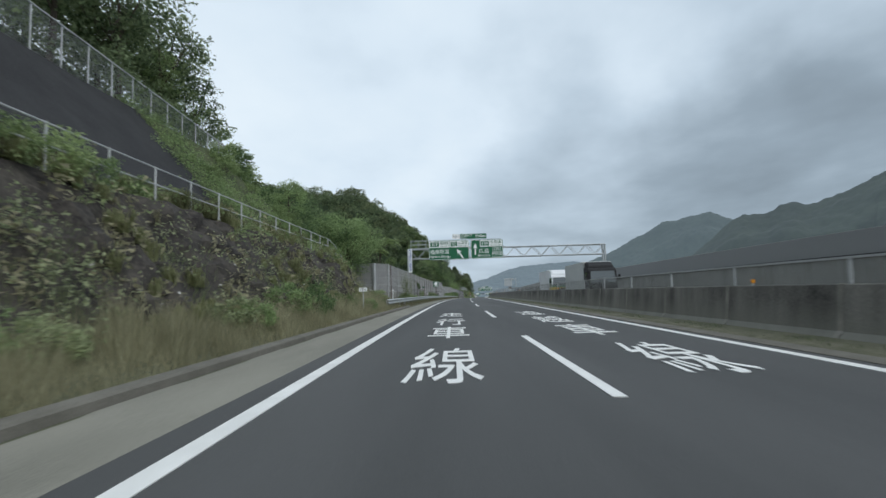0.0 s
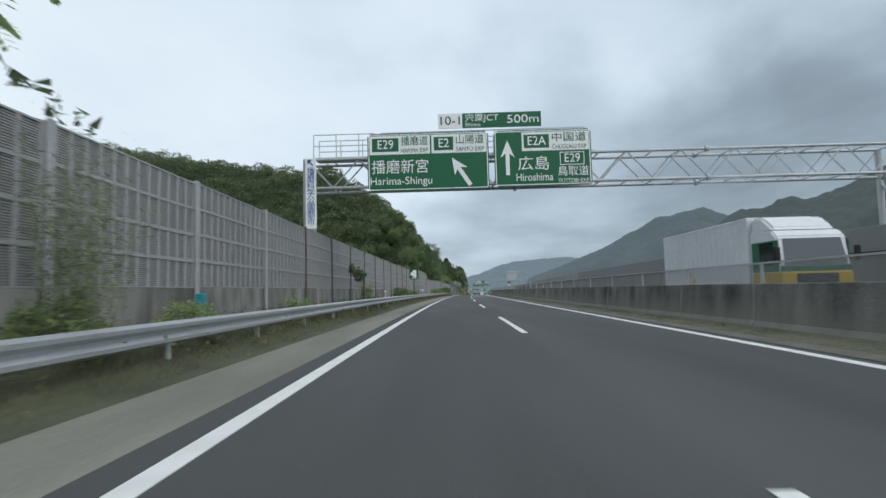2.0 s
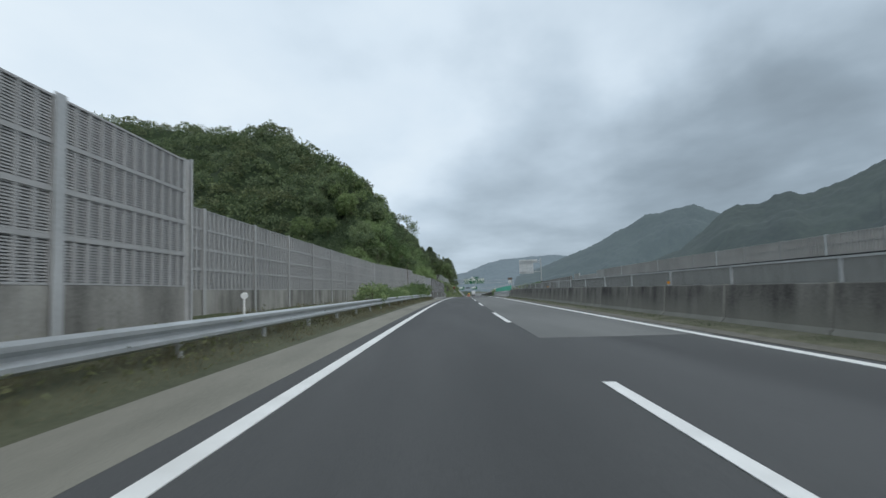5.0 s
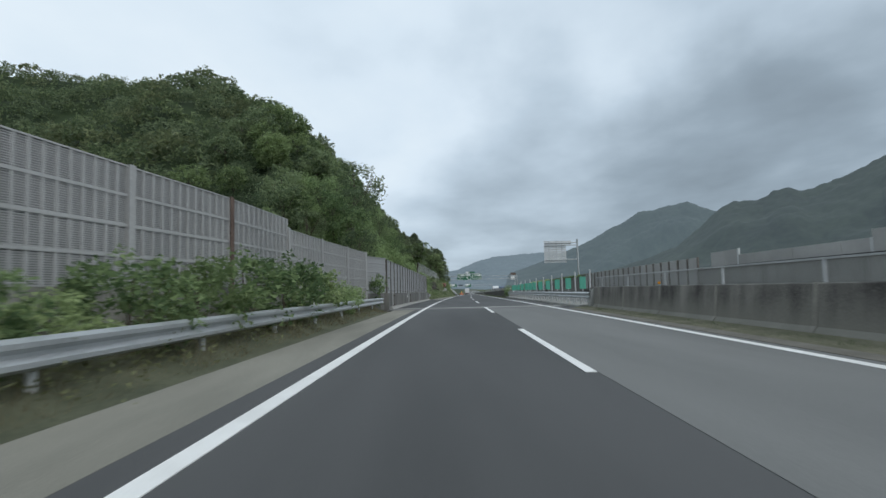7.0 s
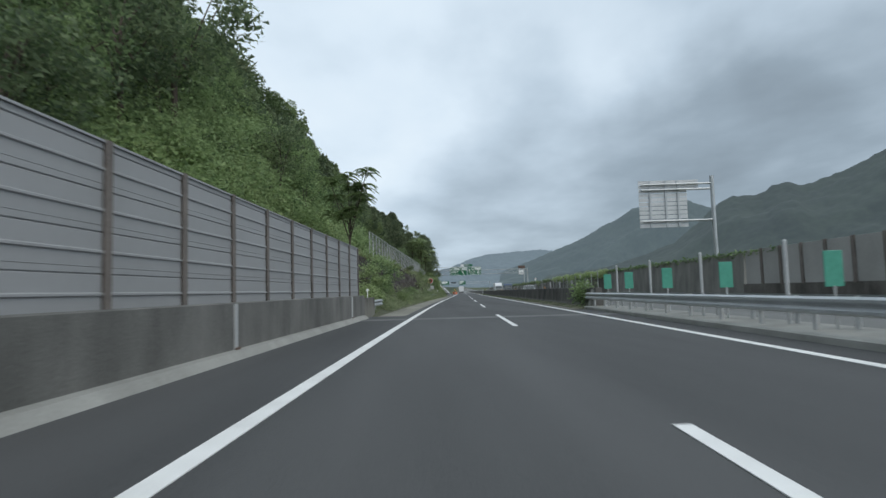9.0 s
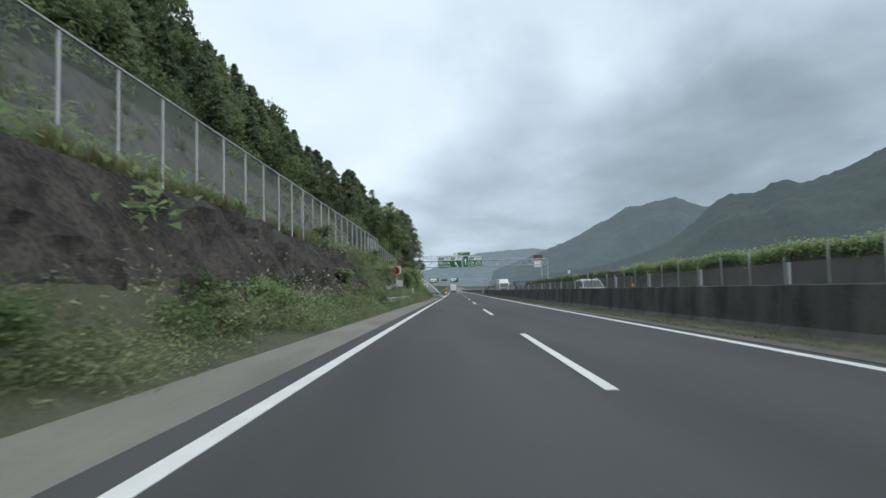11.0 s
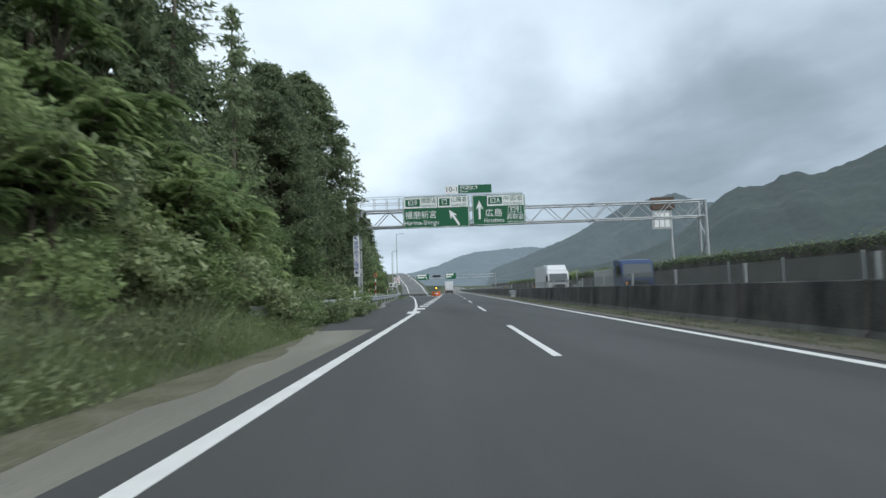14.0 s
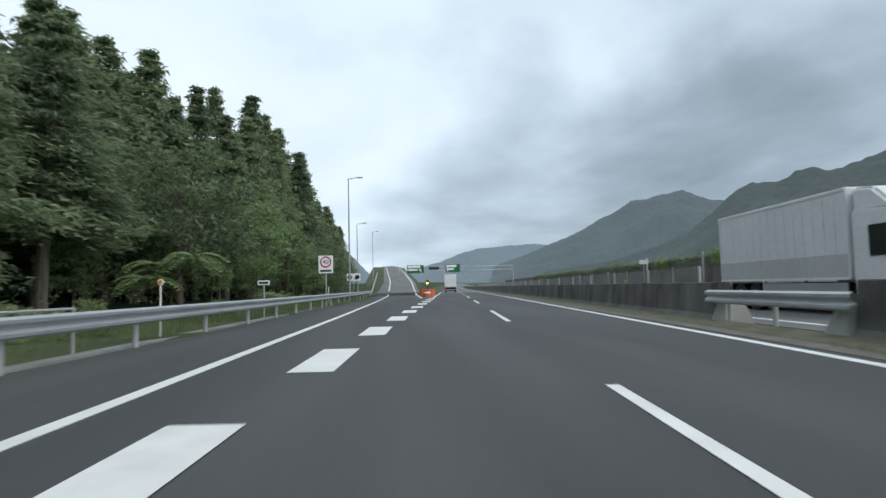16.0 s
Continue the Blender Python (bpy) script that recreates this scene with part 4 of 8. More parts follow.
# plan of the wall: straight, a jog towards the rail, then set back round a lay-by
WALL_LINE = [(51.8, -5.7), (53.6, -5.7)] + [(59.3 + 4.708 * k, -5.7) for k in range(13)] + [(121.0, -5.7), (122.6, -4.75), (126.6, -4.78), (130.3, -4.84), (134.0, -4.9), (137.6, -4.95), (139.4, -7.3)]
WALL_LINE += [(139.4 + 4.26 * k, -7.3) for k in range(1, 10)] + [(182.0, -6.9), (185.6, -6.6), (189.2, -6.25), (193.2, -5.85), (197.9, -5.7)]
for (s0, o0), (s1, o1) in zip(WALL_LINE, WALL_LINE[1:]):
    rusty = any(abs(s0 - q) < 0.5 for q in (53.6, 111.1, 193.2))
    wall_between(s0, o0, s1, o1, panel_tall, 0.985, post_rust_me if rusty else post_me if s0 < 69 or 120 < s0 < 139 or 177 < s0 < 178 else post_dark_me if 66 < s0 < 120 else post_grey_me, base_clean if 111 < s0 < 112 else base_me)
LOW_LINE = [(197.9, -5.7), (202.3, -5.58), (206.7, -5.35), (210.95, -5.12)]
for (s0, o0), (s1, o1) in zip(LOW_LINE, LOW_LINE[1:]):
    wall_between(s0, o0, s1, o1, panel_low, 0.90, post_grey_me)
wall_bay(50.3, -6.62, -121.5, panel_tall, WALL_FOOT, 0.985, post_me, 0.395)
wall_bay(50.4, -8.5, 180, panel_tall, WALL_FOOT, 0.985, post_me, 0.44)


# ---- bridge parapet with ribbed panels ----
tagged(new("parapet", sweep("parapet", [(-4.13, -0.2), (-4.13, 0.98), (-4.17, 1.0), (-4.58, 1.0), (-4.62, 0.98), (-4.62, -0.2)], 213.6, 255.0, M_PARAPET, 4)), "stained grey concrete bridge parapet", "parapet", kind="structure")
tagged(new("kerb", sweep("kerb", [(-4.2, -0.1), (-4.2, 0.15), (-3.98, 0.13), (-3.86, 0.0), (-3.86, -0.1)], 214.0, 254.5, M_CONCRETE, 4)), "pale concrete kerb at the foot of the parapet", "kerb", kind="structure")
tagged(new("parapet", sweep("parapet", [(-4.2, -0.2), (-4.2, 0.88), (-4.5, 0.88), (-4.5, -0.2)], 255.0, 258.6, M_BARRIER, 2)), "dark concrete end block of the parapet", "parapet", kind="structure")
rib_prof = [(0.0, 0.0), (0.0, 0.16), (0.025, 0.175), (0.025, 0.20), (0.0, 0.215), (0.0, 0.42), (-0.02, 0.435), (0.0, 0.45), (0.0, 0.52), (-0.06, 0.52), (-0.06, 0.0)]
BRIDGE_WALL = thing("noise_wall", "grey ribbed steel noise wall on the bridge parapet", "noise wall", kind="structure")
rib_bm = bmesh.new()
for k in range(4):
    loop0 = [rib_bm.verts.new((0.07, y, z + 0.525 * k)) for y, z in rib_prof]
    loop1 = [rib_bm.verts.new((2.0, y, z + 0.525 * k)) for y, z in rib_prof]
    for j in range(len(rib_prof)):
        q = (j + 1) % len(rib_prof)
        rib_bm.faces.new((loop0[j], loop0[q], loop1[q], loop1[j]))
bmesh.ops.recalc_face_normals(rib_bm, faces=rib_bm.faces)
rib_me = bm_mesh("panel", rib_bm, M_PANEL)
hp = bmesh.new()
for a, b, c, d in ((-0.075, 0.075, 0.02, 0.04), (-0.075, 0.075, -0.11, -0.09), (-0.01, 0.01, -0.09, 0.02)):
    box(hp, a, b, c, d, 0, 2.14)
bridge_post = bm_mesh("post", hp, M_POST_DARK)
cap_me = bm_mesh("cap", box_bm(0.0, 2.07, -0.08, 0.03, 0, 0.03), M_PANEL)
for i in range(20):
    s = 214.0 + 2.016 * i
    m = at_road(s, -4.29, 1.0, -90) @ Matrix.Diagonal((0.974, 1, 0.965, 1))
    p = part("panel", rib_me, None, BRIDGE_WALL, "", m @ Matrix.Translation((-2.07, 0, 0)))
    part("cap", cap_me, None, p, "", Matrix.Translation((0, 0, 2.1)))
    part("post", bridge_post, None, BRIDGE_WALL, "", m)
part("post", bridge_post, None, BRIDGE_WALL, "", at_road(214.0 + 2.016 * 20, -4.29, 1.0, -90) @ Matrix.Diagonal((1, 1, 0.965, 1)))

p0, p1 = rp(210.98, -5.12), rp(213.95, -4.31)
m = pose(p0.x, p0.y, p0.z + 1.0, 0, 0, math.degrees(math.atan2(p0.y - p1.y, p0.x - p1.x))) @ Matrix.Diagonal(((p1 - p0).length / 2.07, 1, 1, 1)) @ Matrix.Translation((-2.07, 0, 0))
p = part("panel", rib_me, None, BRIDGE_WALL, "", m)
part("cap", cap_me, None, p, "", Matrix.Translation((0, 0, 2.1)))
part("post", post_grey_me, None, BRIDGE_WALL, "", pose(p0.x, p0.y, p0.z + 0.1, 0, 0, -110) @ Matrix.Diagonal((1, 1, 0.9, 1)))
part("base_wall", raw_mesh("base_wall", [(q.x, q.y, q.z + z) for q in (p0, p1) for z in (0.0, 1.0)], [(0, 2, 3, 1)], M_PARAPET), None, BRIDGE_WALL)

# ---- outer noise wall of the opposite carriageway ----
OUTER = thing("noise_wall", "long grey noise wall of the opposite carriageway", "noise wall", kind="structure")
part("base_wall", sweep("base_wall", [(17.8, -0.2), (17.8, 2.18), (18.1, 2.18), (18.1, -0.2)], -60, 222, M_WALL_GREY, 6), None, OUTER)
part("ledge_beam", sweep("ledge_beam", [(17.70, 2.18), (17.70, 2.27), (18.1, 2.27), (18.1, 2.18)], -60, 222, M_BLACK, 6), None, OUTER, "dark steel beam under the panels")


def outer_panel(height, ribbed):
    bm = bmesh.new()
    for i in range(21 if ribbed else 0):
        box(bm, 0.03 + i * 0.195, (0.15 if ribbed == "solid" else 0.12) + i * 0.195, -0.05, 0.05, 0.0, height)
    for z in ((0.0, height * 0.52, height - 0.06) if ribbed else ()):
        box(bm, 0.0, 4.0, -0.02, 0.06 if z else 0.02, z, z + 0.055)
    if not ribbed:
        for k in range(2):
            box(bm, 0.02 + 2.0 * k, 1.98 + 2.0 * k, -0.05, 0.02, 0.0, height, 0.012)
    return bm_mesh("panel", bm, M_OUTER)


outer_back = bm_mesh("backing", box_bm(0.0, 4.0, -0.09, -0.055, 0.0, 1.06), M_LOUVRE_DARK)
OUTER_KINDS = {"ribbed": outer_panel(1.08, "solid"), "open": outer_panel(1.0, "open"), "plain": outer_panel(0.98, ""), "low": outer_panel(0.62, ""), "tall": outer_panel(2.05, "")}
for i in range(79):
    s = -60.5 + 4.0 * i
    if s > 218:
        break
    kind = "ribbed" if s < 138 else "open" if s < 196 else "plain" if s < 201 else "low" if s < 213 else "plain"
    pan = part("panel", OUTER_KINDS[kind], None, OUTER, "", at_road(s + 4, 17.9, 2.27, -90))
    if kind == "ribbed":
        part("backing", outer_back, None, pan)
    part("post", box_bm(-0.06, 0.06, -0.1, 0.1, 2.0, 3.30 if kind != "low" else 2.9), M_POST if i % 3 == 0 else M_OUTER, OUTER, "", at_road(s, 17.9, 0, 0))
part("base_wall", sweep("base_wall", [(17.8, -0.2), (17.8, 1.0), (18.1, 1.0), (18.1, -0.2)], 222, 266, M_WALL_DARK, 6), None, OUTER)
for i in range(11):
    part("panel", OUTER_KINDS["tall"], None, OUTER, "", at_road(225.7 + 4.0 * i, 17.9, 1.0, -90))
    for k in (0.0, 2.0):
        part("post", box_bm(-0.05, 0.05, -0.1, 0.1, 0.95, 3.08), M_POST_DARK, OUTER, "dark weathered steel post", at_road(221.7 + 4.0 * i + k, 17.82, 0, 0))
tagged(new("retaining_wall", sweep("retaining_wall", [(17.8, -0.2), (17.9, 2.95), (18.2, 2.95), (18.3, -0.2)], 266, 300, M_WALL_GREY, 6)), "tall stained concrete wall beyond the opposite carriageway", "wall", kind="structure")
tagged(new("retaining_wall", sweep("retaining_wall", [(17.8, -0.2), (17.9, 2.8), (18.2, 2.8), (18.3, -0.2)], 300, 600, M_WALL_DARK, 6)), "dark stained retaining wall topped by a hedge", "wall", kind="structure")


# ---- sign gantries ----
def sign_board(parent, x0, x1, z0, z1, y):
    bm = box_bm(x0, x1, y, y + 0.06, z0, z1)
    bmesh.ops.bevel(bm, geom=[e for e in bm.edges if abs((e.verts[0].co - e.verts[1].co).y) > 0.05], offset=0.11, segments=4, affect="EDGES")
    b = part("sign_board", bm, M_SIGN_GREEN, parent, "green motorway direction board with white lettering")
    fr = bmesh.new()
    w = 0.035
    for a, c, e, f in ((x0 + 0.1, x1 - 0.1, z0 + 0.04, z0 + 0.04 + w), (x0 + 0.1, x1 - 0.1, z1 - 0.04 - w, z1 - 0.04), (x0 + 0.04, x0 + 0.04 + w, z0 + 0.1, z1 - 0.1), (x1 - 0.04 - w, x1 - 0.04, z0 + 0.1, z1 - 0.1)):
        box(fr, a, c, y - 0.006, y - 0.001, e, f)
    part("border", fr, M_SIGN_WHITE, b)
    bk = bmesh.new()
    for k in range(3):
        x = x0 + (x1 - x0) * (k + 0.5) / 3
        box(bk, x - 0.04, x + 0.04, y + 0.06, y + 0.16, z0 + 0.1, z1 - 0.1)
    part("stiffener", bk, M_GALV, b)
    return b


def face(x, y, z):
    return pose(x, y, z, 90, 0, 0)


def arrow(parent, x, z, length, width, slant, y):
    """An arrow pointing up, leaning to the left by slant degrees."""
    pts = [(-0.28, 0), (-0.28, 0.62), (-1, 0.5), (0, 1), (1, 0.5), (0.28, 0.62), (0.28, 0)]
    bm = bmesh.new()
    vs = [bm.verts.new((a * width / 2, b * length, 0)) for a, b in pts]
    vs2 = [bm.verts.new((a * width / 2, b * length, 0.004)) for a, b in pts]
    bm.faces.new((vs2[0], vs2[1], vs2[5], vs2[6]))
    bm.faces.new((vs2[1], vs2[2], vs2[3]))
    bm.faces.new((vs2[1], vs2[3], vs2[5]))
    bm.faces.new((vs2[5], vs2[3], vs2[4]))
    for v in vs:
        bm.verts.remove(v)
    part("arrow", bm, M_SIGN_WHITE, parent, "", face(x, y, z) @ pose(0, 0, 0, 0, 0, slant))


def number_box(parent, x0, x1, z0, z1, y, text, ink, filled=False):
    if filled:
        part("number_field", box_bm(x0, x1, y - 0.004, y, z0, z1), M_SIGN_GREEN, parent)
        ink = M_SIGN_WHITE
        y -= 0.004
    else:
        w = 0.03
        fr = bmesh.new()
        for a, c, e, f in ((x0, x1, z0, z0 + w), (x0, x1, z1 - w, z1), (x0, x0 + w, z0, z1), (x1 - w, x1, z0, z1)):
            box(fr, a, c, y - 0.004, y, e, f)
        part("number_frame", fr, ink, parent)
    letters(text, (z1 - z0) * 0.95, ink, parent, face((x0 + x1) / 2, y - 0.003, (z0 + z1) / 2), sx=0.88)


def fit_text(parent, text, x0, x1, zc, h, y, ink):
    ob = letters(text, h, ink, parent, face((x0 + x1) / 2, y - 0.004, zc))
    xs = [v.co.x for v in ob.data.vertices]
    if xs:
        ob.data.transform(Matrix.Translation((-(max(xs) + min(xs)) / 2, 0, 0)))
        ob.data.transform(Matrix.Diagonal(((x1 - x0) / (max(xs) - min(xs)), 1, 1, 1)))
    return ob


def gantry(s, left, right, lift, plate, plate_text, label, upright):
    """Truss gantry across both carriageways. Local: x across, y along, z up."""
    t = thing("sign_gantry", label, "sign gantry", "sign gantries", m=at_road(s, 0))
    zb, zt = 5.42 + lift, 6.62 + lift
    # legs
    for x in (left, right):
        leg = rod(rod(bmesh.new(), (x, -0.55 + 0.6, -0.2), (x, 0.05, zt), 0.13, seg=12), (x, 1.25, -0.2), (x, 1.25, zt), 0.13, seg=12)
        lg = part("leg", leg, M_GALV, t, "paired galvanised steel columns")
        br = bmesh.new()
        for k in range(5):
            z0 = 0.4 + k * (zt - 0.6) / 5
            z1 = z0 + (zt - 0.6) / 5
            a, b = (0.05, 1.25) if k % 2 else (1.25, 0.05)
            rod(br, (x, a, z0), (x, b, z1), 0.05)
        part("brace", br, M_GALV, lg)
        part("base_plate", box_bm(x - 0.35, x + 0.35, -0.35, 1.65, -0.1, 0.12, 0.02), M_CONCRETE, lg)
    # truss
    for y in (0.05, 1.25):
        for z in (zb, zt):
            part("chord", rod(bmesh.new(), (left - 0.1, y, z), (right + 0.1, y, z), 0.065, seg=10), M_GALV, t)
    n = 22
    web = bmesh.new()
    for y in (0.05, 1.25):
        for k in range(n):
            xa, xb = left + (right - left) * k / n, left + (right - left) * (k + 1) / n
            rod(web, (xa, y, zb if k % 2 else zt), (xb, y, zt if k % 2 else zb), 0.032, seg=6)
    for k in range(n + 1):
        x = left + (right - left) * k / n
        rod(web, (x, 0.05, zt), (x, 1.25, zt), 0.028, seg=6)
        rod(web, (x, 0.05, zb), (x, 1.25, zb), 0.028, seg=6)
    part("lattice", web, M_GALV, t)
    for x in (left + (right - left) * 0.36, left + (right - left) * 0.68):
        fl = bmesh.new()
        for y in (0.05, 1.25):
            for z in (zb, zt):
                rod(fl, (x - 0.06, y, z), (x + 0.06, y, z), 0.13, seg=10)
        part("flange", fl, M_GALV, t)
    # catwalk with hand rails
    cw = box_bm(left + 0.3, 6.0, 0.2, 1.1, zt + 0.08, zt + 0.13)
    deck = part("catwalk", cw, M_GALV, t)
    hr = bmesh.new()
    for y in (0.15, 1.15):
        for x0, x1 in ((left + 0.3, -3.2), (-2.9, 5.6)):
            for z in (zt + 0.6, zt + 1.08):
                rod(hr, (x0, y, z), (x1, y, z), 0.02, seg=6)
            k = 0
            while x0 + k * 0.95 <= x1:
                rod(hr, (x0 + k * 0.95, y, zt + 0.1), (x0 + k * 0.95, y, zt + 1.08), 0.02, seg=6)
                k += 1
    part("hand_rail", hr, M_GALV, deck)
    # boards
    y = -0.12
    f = y - 0.004
    b1 = sign_board(t, -3.45, 1.55, 5.2 + lift, 7.6 + lift, y)
    w1 = part("road_name_plate", box_bm(-3.36, -0.86, f - 0.002, f, 6.72 + lift, 7.5 + lift), M_SIGN_WHITE, b1)
    w2 = part("road_name_plate", box_bm(-0.80, 1.46, f - 0.002, f, 6.72 + lift, 7.5 + lift), M_SIGN_WHITE, b1)
    g = f - 0.004
    number_box(w1, -3.26, -2.16, 6.84 + lift, 7.40 + lift, g, "E29", M_SIGN_GREEN, True)
    fit_text(w1, "播磨道", -2.06, -0.95, 7.24 + lift, 0.42, g, M_SIGN_GREEN)
    fit_text(w1, "HARIMA EXP", -2.06, -0.95, 6.86 + lift, 0.26, g, M_SIGN_GREEN)
    number_box(w2, -0.70, 0.10, 6.84 + lift, 7.40 + lift, g, "E2", M_SIGN_GREEN, True)
    fit_text(w2, "山陽道", 0.22, 1.36, 7.24 + lift, 0.42, g, M_SIGN_GREEN)
    fit_text(w2, "SANYO EXP", 0.22, 1.36, 6.86 + lift, 0.26, g, M_SIGN_GREEN)
    fit_text(b1, "播磨新宮", -3.28, -0.95, 6.16 + lift, 0.62, f, M_SIGN_WHITE)
    fit_text(b1, "Harima-Shingu", -3.34, -0.80, 5.60 + lift, 0.46, f, M_SIGN_WHITE)
    arrow(b1, 0.78, 5.36 + lift, 1.38, 0.62, 33, f)
    b2 = sign_board(t, 1.78, 5.75, 5.25 + lift, 7.58 + lift, y)
    w3 = part("road_name_plate", box_bm(2.92, 5.66, f - 0.002, f, 6.70 + lift, 7.48 + lift), M_SIGN_WHITE, b2)
    number_box(w3, 3.0, 4.04, 6.82 + lift, 7.38 + lift, g, "E2A", M_SIGN_GREEN, True)
    fit_text(w3, "中国道", 4.16, 5.56, 7.22 + lift, 0.42, g, M_SIGN_GREEN)
    fit_text(w3, "CHUGOKU EXP", 4.16, 5.56, 6.84 + lift, 0.26, g, M_SIGN_GREEN)
    arrow(b2, 2.32, 5.72 + lift, 1.45, 0.58, 0, f)
    fit_text(b2, "広島", 2.74, 4.02, 6.14 + lift, 0.62, f, M_SIGN_WHITE)
    fit_text(b2, "Hiroshima", 2.66, 4.16, 5.60 + lift, 0.46, f, M_SIGN_WHITE)
    number_box(b2, 4.46, 5.46, 6.08 + lift, 6.62 + lift, f, "E29", M_SIGN_WHITE)
    fit_text(b2, "鳥取道", 4.36, 5.62, 5.80 + lift, 0.44, f, M_SIGN_WHITE)
    fit_text(b2, "TOTTORI EXP", 4.36, 5.62, 5.42 + lift, 0.24, f, M_SIGN_WHITE)
    # junction plate on top
    x0, x1 = plate
    zp0, zp1 = 7.74 + lift, 8.36 + lift
    pw = part("number_plate", box_bm(x0, x0 + 0.98, y, y + 0.05, zp0, zp1), M_SIGN_WHITE, t)
    fit_text(pw, "10-1", x0 + 0.1, x0 + 0.9, (zp0 + zp1) / 2, 0.5, y, M_INK)
    pg = part("junction_plate", box_bm(x0 + 1.0, x1, y, y + 0.05, zp0, zp1), M_SIGN_GREEN, t)
    fit_text(pg, "宍粟JCT", x0 + 1.12, x0 + 2.5, zp1 - 0.22, 0.36, y, M_SIGN_WHITE)
    fit_text(pg, "Shiso", x0 + 1.12, x0 + 1.75, zp0 + 0.13, 0.22, y, M_SIGN_WHITE)
    if plate_text:
        fit_text(pg, plate_text, x0 + 2.85, x1 - 0.1, (zp0 + zp1) / 2, 0.48, y, M_SIGN_WHITE)
    # upright board on the leg
    ux, uz0, uz1 = upright
    ub = part("upright_board", box_bm(ux - 0.22, ux + 0.22, -0.28, -0.24, uz0, uz1), M_SIGN_WHITE, t, "narrow white board with blue characters")
    for k, ch in enumerate("播磨科学公園都市"):
        letters(ch, 0.34, M_BLUE, ub, face(ux, -0.286, uz1 - 0.55 - k * (uz1 - uz0 - 0.7) / 7.4))
    bm = bmesh.new()
    box(bm, -0.10, 0.10, -0.004, 0, -0.03, 0.03)
    part("arrow", bm, M_BLUE, ub, "", pose(ux + 0.02, -0.286, uz1 - 0.22, 0, 45, 0))
    bm = bmesh.new()
    vs = [bm.verts.new(p) for p in ((-0.13, -0.002, 0.13), (0.07, -0.002, 0.13), (-0.13, -0.002, -0.07))]
    bm.faces.new(vs)
    part("arrow_head", bm, M_BLUE, ub, "", pose(ux, -0.288, uz1 - 0.18))
    return t


gantry(75.1, -6.05, 18.3, 0.0, (-0.5, 3.75), "500m", "galvanised truss gantry with green motorway direction boards", (-5.78, 3.72, 6.62))
gantry(400.8, -6.95, 19.3, 0.64, (-0.22, 3.28), "", "galvanised truss gantry with green direction boards before the exit", (-7.02, 2.36, 5.4))


